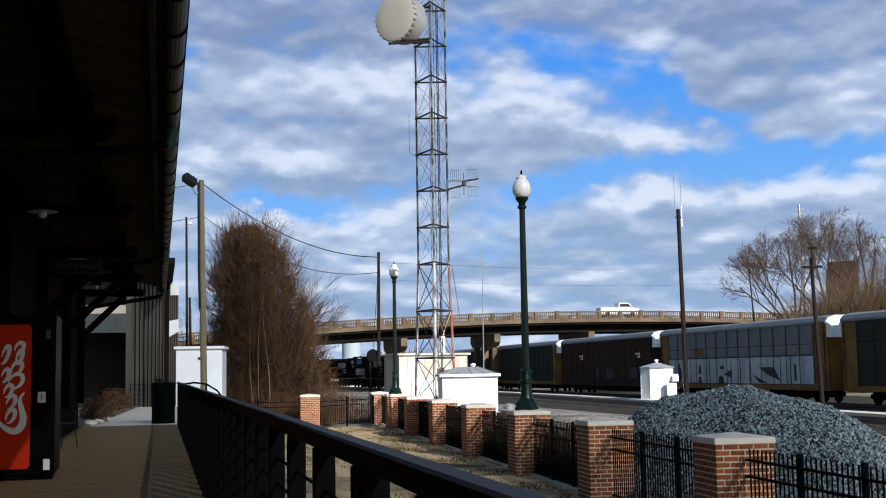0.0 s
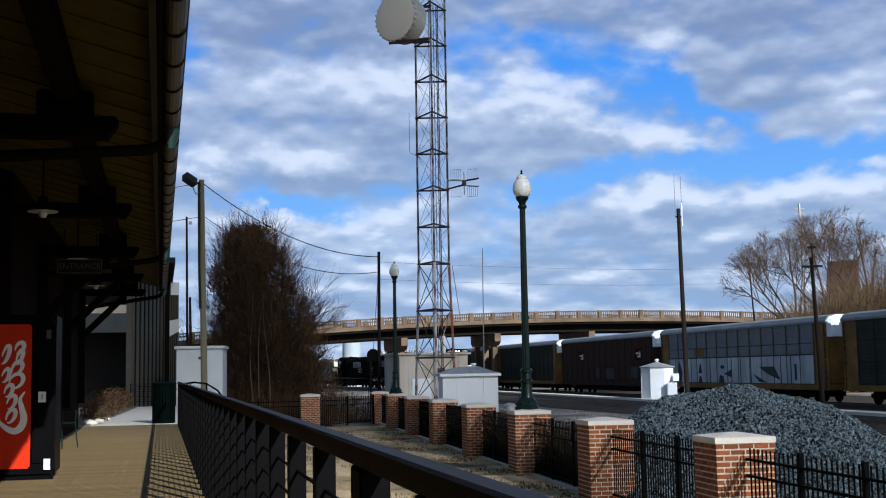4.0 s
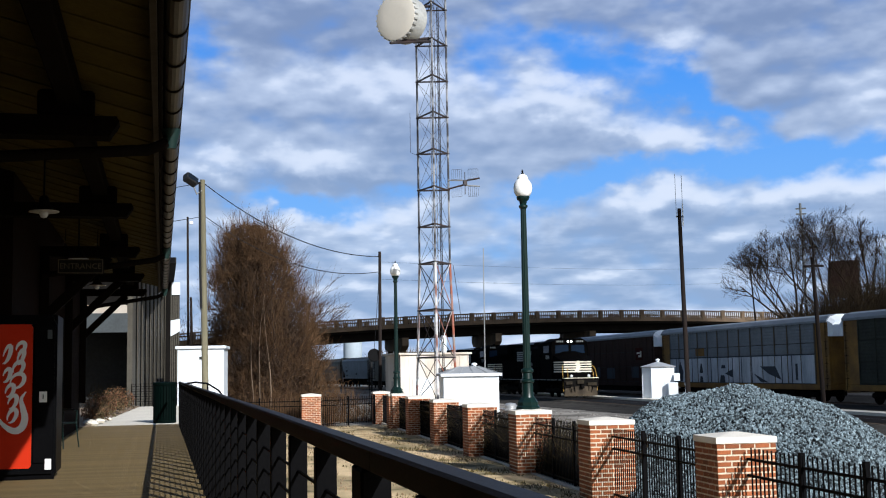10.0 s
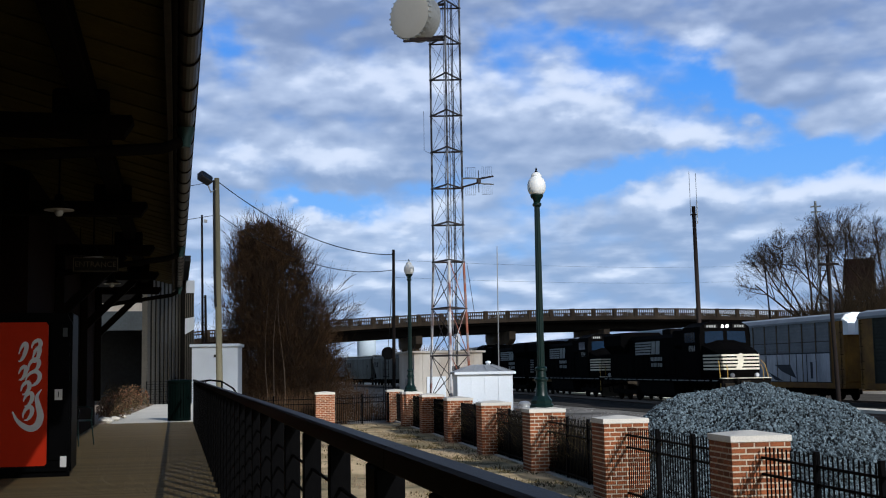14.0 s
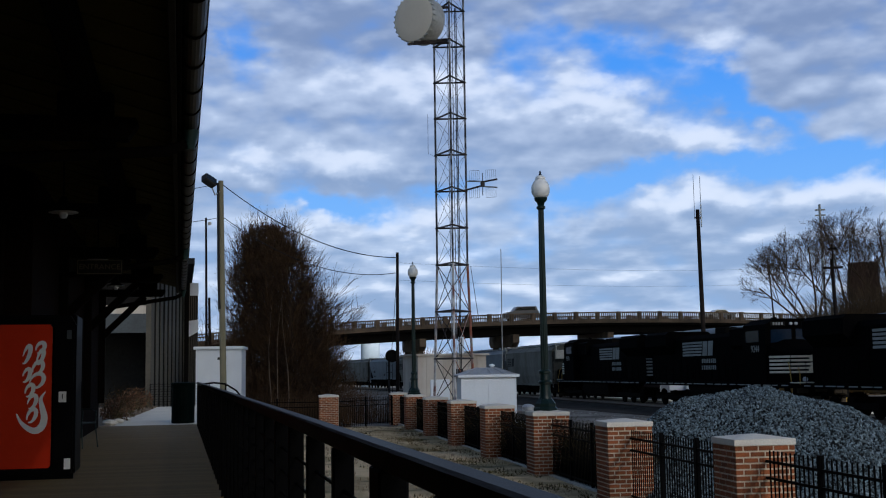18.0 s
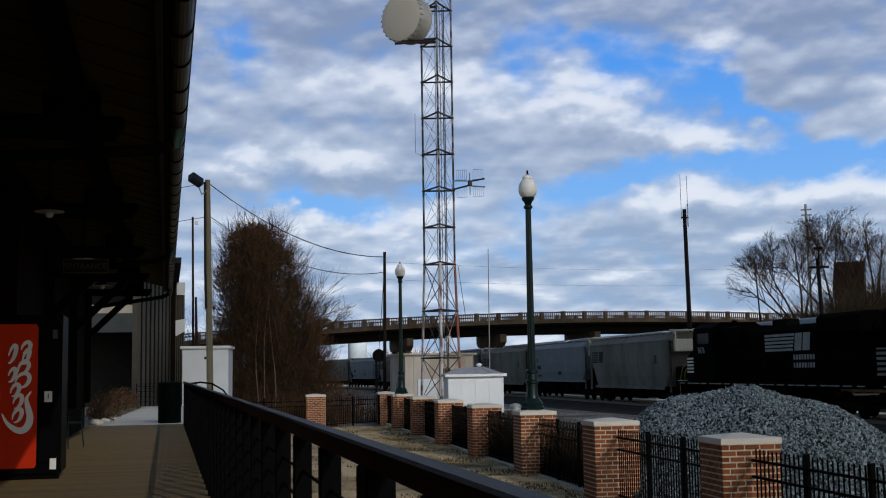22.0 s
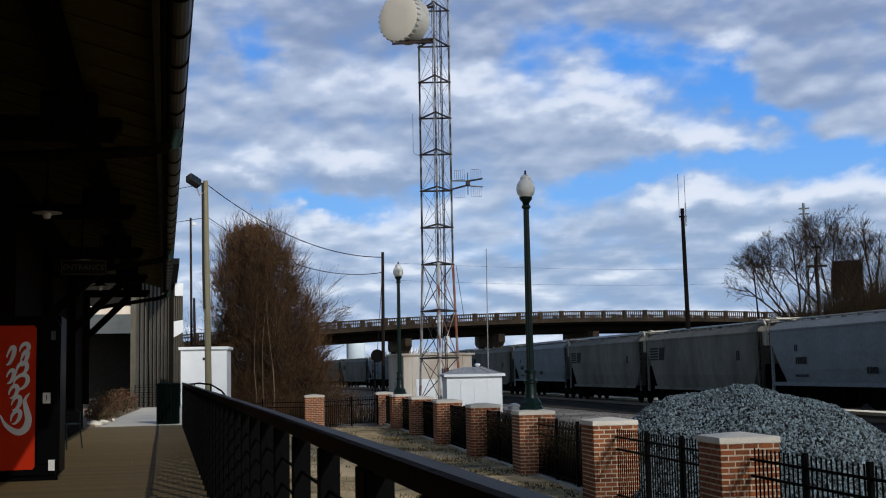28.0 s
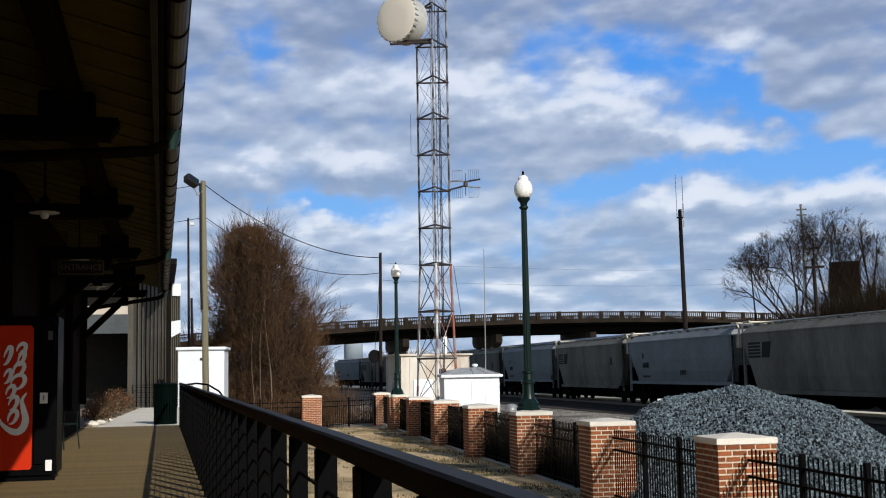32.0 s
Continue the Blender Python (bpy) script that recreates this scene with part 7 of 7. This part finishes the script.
# half widths of the thicket tree to each side, by height
CROWN_SIDE = ((0.0, -2.5, 3.0), (2.3, -2.8, 2.9), (4.2, -3.0, 2.6), (5.8, -3.0, 2.15), (7.6, -2.8, 1.5), (8.4, -2.5, 0.95), (9.2, -2.15, 0.4), (9.8, -1.5, -0.3))


def crown_sides(z):
    for (z0, a0, b0), (z1, a1, b1) in zip(CROWN_SIDE, CROWN_SIDE[1:]):
        if z0 <= z <= z1:
            f = (z - z0) / (z1 - z0)
            return a0 + (a1 - a0) * f, b0 + (b1 - b0) * f
    return CROWN_SIDE[-1][1:]


def clumped(high, thin, seed):
    """Random places in the thicket tree, gathered in clumps that thin out towards its edge."""
    def place(rng):
        while True:
            z, u, v = rng.random() * high, rng.uniform(-1, 1), rng.uniform(-1, 1)
            left, right = crown_sides(z)
            edge = 1.0 + 0.34 * noise.noise((u * 1.6, z * 0.9, seed)) + 0.22 * noise.noise((u * 4.0, z * 2.6, seed + 3))
            if u * u + v * v > edge * thin - 0.55 * rng.random() ** 1.6:
                continue
            x = (left + right) / 2 + u * (right - left) / 2
            if noise.noise((x * 1.1, v * 2.0, z * 0.8 + seed)) + 0.6 * noise.noise((x * 2.6, v * 3.0, z * 1.7)) > rng.uniform(-0.55, 0.35):
                return Vector((x, v * 1.9, z))
    return place


t = bare_tree(5.15, 60.5, -1.06, 7.9, 21, "tall dense rounded thicket tree with red-brown bare twigs", 5, 0.62, 0.7, 0.05, 3, stems=9, fan=0.20, first=0.56)
fuzz(t, 30000, 61, clumped(9.6, 1.0, 2.0), 0.10, 0.62, 0.0085, "twig", "crown_mass", wild=0.75)
fuzz(t, 20000, 64, clumped(8.6, 0.85, 6.0), 0.08, 0.9, 0.012, "bark", "inner_crown", wild=0.6)
wisps, wispy = Shape(), random.Random(78)
for k in range(420):
    z, side = wispy.uniform(1.5, 9.4), wispy.choice((-1, 1, 1))
    left, right = crown_sides(z)
    u = side * wispy.uniform(0.7, 0.98)
    p = Vector(((left + right) / 2 + u * (right - left) / 2, wispy.uniform(-1.2, 0.6), z))
    d = Vector((side * wispy.uniform(0.2, 0.8), wispy.uniform(-0.4, 0.3), wispy.uniform(0.5, 1.3))).normalized()
    grow(wisps, wisps, wispy, p - d * 0.3, d, wispy.uniform(0.6, 1.3), 0.011, 1, 0.6, 0.4, 5)
for k in range(170):
    z = wispy.uniform(7.6, 9.5)
    left, right = crown_sides(z)
    p = Vector((wispy.uniform(left, right), wispy.uniform(-1.0, 0.6), z))
    d = Vector((wispy.gauss(0, 0.25), wispy.gauss(0, 0.2), 1.0)).normalized()
    grow(wisps, wisps, wispy, p, d, wispy.uniform(0.5, 1.1), 0.010, 1, 0.45, 0.5, 4)
tagged(part("crown_edge", wisps, M["twig"], t), kind="stuff")
pale = random.Random(77)
for k in range(3):
    x, a = pale.uniform(-0.9, 0.3), pale.uniform(-0.10, 0.10)
    part("stem", Shape().tube([(x + a * z + 0.10 * math.sin(z * 0.9 + k), -1.75 + 0.06 * z, z) for z in (0, 1.2, 2.4, 3.6, 4.8, 6.0, 6.0 + 0.2 * k)], 0.038 - 0.004 * k, 6, 0.010), M["pale_bark"], t, "pale bare stem")
t = bare_tree(6.9, 60.2, -1.06, 4.6, 26, "spreading bare tree at the thicket's edge", 6, 0.9, 0.30, 0.05, 3, stems=4, fan=0.45, first=0.60)
sprays, sprayed = Shape(), random.Random(29)
for k in range(11):
    p = Vector((sprayed.uniform(-0.6, 0.3), sprayed.uniform(-0.4, 0.4), sprayed.uniform(2.6, 5.2)))
    d = Vector((1.0, sprayed.uniform(-0.3, 0.3), sprayed.uniform(0.15, 0.75))).normalized()
    grow(sprays, sprays, sprayed, p, d, sprayed.uniform(1.5, 2.3), 0.022, 2, 0.55, 0.35, 6)
tagged(part("side_spray", sprays, M["twig"], t), kind="stuff")
fuzz(t, 5000, 62, mound(1.9, 1.0, 4.6, 1.6), 0.35, 0.5, 0.0065, "twig", "crown_mass", wild=0.7)


bare_tree(-1.95, 32.6, 0.02, 1.25, 91, "dull olive-brown bare shrub by the wall", 6, 0.65, 0.5, 0.010, 2, ("bark", "hedge"), stems=7, fan=0.45, first=0.58, name="dry_shrub", category="shrub")


# the outline of the far crowns: how high they reach along x
FAR_CROWN = ((52.5, 8.0), (53.1, 11.7), (56.0, 13.2), (57.5, 14.4), (59.8, 15.6), (62.8, 16.2), (65.0, 15.8), (67.6, 14.6), (72.0, 12.5), (74.5, 8.0))


def crown_height(x):
    for (x0, z0), (x1, z1) in zip(FAR_CROWN, FAR_CROWN[1:]):
        if x0 <= x < x1:
            return z0 + (z1 - z0) * (x - x0) / (x1 - x0)
    return 0.0


def limb(s, twigs, rng, p, d, length, r, depth, foot):
    """A limb of an open crown, that arches upwards and forks on both sides, as far as the crown reaches."""
    for _ in range(7):
        tip = foot + p + d * length
        if tip.z < crown_height(tip.x) - rng.uniform(0.0, 0.5):
            break
        length *= 0.78
    if length < 0.25:
        return
    pts, q, w = [p], p.copy(), d.copy()
    k = 5 if depth > 2 else (3 if depth else 2)
    for i in range(k):
        w = (w + Vector((rng.gauss(0, 0.07), rng.gauss(0, 0.07), rng.gauss(0, 0.05) + 0.07))).normalized()
        q = q + w * (length / k)
        pts.append(q.copy())
    (s if depth > 2 else twigs).tube(pts, r, 6 if depth > 3 else (4 if depth > 2 else 3), max(0.007, r * 0.45))
    if depth == 0:
        for i in range(2):
            a = pts[0].lerp(pts[-1], rng.uniform(0.3, 1.0))
            e = (w + Vector((rng.gauss(0, 0.5), rng.gauss(0, 0.5), rng.gauss(0, 0.4)))).normalized() * rng.uniform(0.3, 0.7)
            k = e.cross(Vector((rng.gauss(0, 1), rng.gauss(0, 1), 0.3))).normalized() * 0.006
            twigs.add([a - k, a + k, a + e], [(0, 1, 2)])
        return
    kids = (3, 5, 5, 6, 5)[depth]
    for i in range(kids):
        f = (0.28 + 0.72 * (i + rng.random()) / kids) * (len(pts) - 1)
        j = min(int(f), len(pts) - 2)
        side = w.cross(Vector((rng.gauss(0, 1), rng.gauss(0, 1), rng.gauss(0, 1)))).normalized()
        c = (w + side * rng.uniform(0.45, 1.15) + Vector((0, 0, 0.08))).normalized()
        limb(s, twigs, rng, pts[j].lerp(pts[j + 1], f - j), c, length * rng.uniform(0.44, 0.68) * (1.12 - 0.3 * f / (len(pts) - 1)), max(0.008, r * rng.uniform(0.36, 0.46)), depth - 1, foot)


def open_tree(x, y, z, fork, stems, seed, r):
    """A large tree whose trunk parts at the height fork: each limb a lean in x and y, and a length."""
    rng = random.Random(seed)
    t = thing("bare_tree", "large bare winter tree with spreading limbs", "tree", pose(x, y, z))
    tw = Shape()
    part("trunk", Shape().lathe(0, 0, [(r * 2.6, 0), (r * 1.9, 0.6), (r * 1.6, fork * 0.6), (r * 1.7, fork), (r * 0.8, fork + 0.4)], 9), M["far_bark"], t)
    for i, (dx, dy, n) in enumerate(stems):
        s = Shape()
        limb(s, tw, rng, Vector((dx * r, dy * r, fork - 0.2 * (i % 2))), Vector((dx, dy, 1)).normalized(), n, r, 4, Vector((x, y, z)))
        part("limb", s, M["far_bark"], t)
    tagged(part("crown_mass", tw, M["far_bark"], t), kind="stuff")


open_tree(59.2, 103.0, -1.4, 6.4, ((-2.0, 0.2, 8.2), (-1.2, -0.3, 7.6), (-0.55, 0.3, 7.4), (0.0, -0.2, 8.0), (0.45, 0.2, 7.4)), 131, 0.12)
open_tree(63.4, 104.0, -1.4, 7.0, ((-0.7, 0.2, 7.4), (-0.2, -0.3, 8.6), (0.3, 0.3, 8.6), (0.8, -0.2, 7.0)), 132, 0.12)
open_tree(67.6, 103.0, -1.4, 7.5, ((-0.8, 0.2, 7.0), (-0.2, -0.3, 7.6), (0.4, 0.3, 7.0), (0.9, -0.1, 6.5)), 133, 0.12)


def thicket(cx, cy, z, w, d, h, n, seed, material, label, r=0.02):
    rng = random.Random(seed)
    t = thing("brushwood", label, "brushwood", pose(cx, cy, z))
    s = Shape()
    for _ in range(n):
        x, y = rng.uniform(-w, w), rng.uniform(-d, d)
        k = h * rng.uniform(0.4, 1.0) * (1 - 0.5 * (x / w) ** 2)
        dx, dy = rng.gauss(0, 0.25), rng.gauss(0, 0.25)
        s.tube([(x, y, 0), (x + dx * 0.4 * k, y + dy * 0.4 * k, k * 0.6), (x + dx * k, y + dy * k, k)], r, 3, r * 0.3)
        for _ in range(3):
            f = rng.uniform(0.3, 0.9)
            p = Vector((x + dx * f * k, y + dy * f * k, k * f))
            s.tube([p, p + Vector((rng.gauss(0, 0.3), rng.gauss(0, 0.3), rng.uniform(0.1, 0.5))) * k * 0.4], r * 0.5, 3, r * 0.2)
    tagged(part("stem_mass", s, M[material], t), kind="stuff")


thicket(63.5, 99.0, -1.4, 9.5, 2.5, 10.4, 5200, 41, "far_brush", "brown leafless brushwood below the trees", 0.040)
thicket(69.5, 102.0, -1.4, 6.0, 2.0, 13.8, 3400, 46, "far_brush", "taller brown brushwood round the board", 0.028)
thicket(7.6, 55.0, -1.2, 1.9, 0.8, 2.3, 420, 42, "twig", "low brown brushwood beside the signal", 0.010)
thicket(4.6, 50.6, -1.05, 2.6, 0.5, 1.6, 500, 43, "twig", "low brown brushwood along the fence", 0.010)
thicket(8.75, 22.0, -1.05, 0.5, 1.6, 1.1, 420, 45, "dry_stem", "dry weeds behind the iron fence", 0.006)
for i in range(1, 6):
    y = (PIERS[i] + PIERS[i + 1]) / 2
    thicket(fence_x(y) + 0.42, y, -1.06, 0.24, 2.35, 1.32, 900, 70 + i, "hedge", "dense dark winter hedge behind the iron fence", 0.011)
thicket(1.9, 66.0, -1.05, 1.4, 1.5, 6.2, 260, 44, "twig", "thin saplings behind the white shed", 0.016)
for i, (x, y, h, w) in enumerate(((47.0, 235.0, 6.5, 7.0), (66.0, 240.0, 6.0, 6.0), (20.0, 250.0, 5.5, 12.0))):
    thicket(x, y, -1.4, w, 3.0, h + 1.4, 700, 50 + i, "far_bark", "distant leafless woods beyond the overpass", 0.09)

# ---- deck boards ----
board = Shape().box(-2.88, 0.50, -0.068, 0.068, -0.032, 0.0, 0.004).mesh("deck_board", M["deck"])
for i in range(242):
    part("deck_board", board, None, deck_frame, at=pose(0, -3.305 + 0.1425 * i, 0))

# ---- what moves ----
def over(v, t0, x0, speed, lane):
    """A vehicle on the overpass that passes x0 at t0 seconds; it waits off the bridge's ends, on the approach road's line."""
    rows = []
    for i in range(33):
        t = float(i)
        x = x0 + speed * (t - t0)
        x = min(132.0, max(-66.0, x))
        slope = math.degrees(math.atan(-0.00156 * (x - 60)))
        rows.append((t, pose(x, BRIDGE_Y + lane, crest(x) - 0.80, 0, -slope if speed > 0 else slope, 0 if speed > 0 else 180)))
    walk(v, rows)


def motions():
    for vehicle, behind in train:
        walk(vehicle, [(t, car_pose(q + behind)) for t, q in FRONT])
    over(pickup, 0.0, 61.1, 15.0, 3.0)
    over(suv, 18.0, 45.0, -13.7, 4.4)
    over(sedan, 19.0, 60.6, -13.6, 5.5)
    walk(backdrop, [(t, pose(0.262 * CLOUD_BASE * (t - 6.0) / 32.0, -0.05 * CLOUD_BASE * (t - 6.0) / 32.0, 0)) for t in (0.0, 16.0, 32.0)])
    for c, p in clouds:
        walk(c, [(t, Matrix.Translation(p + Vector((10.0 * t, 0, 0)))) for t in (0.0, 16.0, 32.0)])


motions()
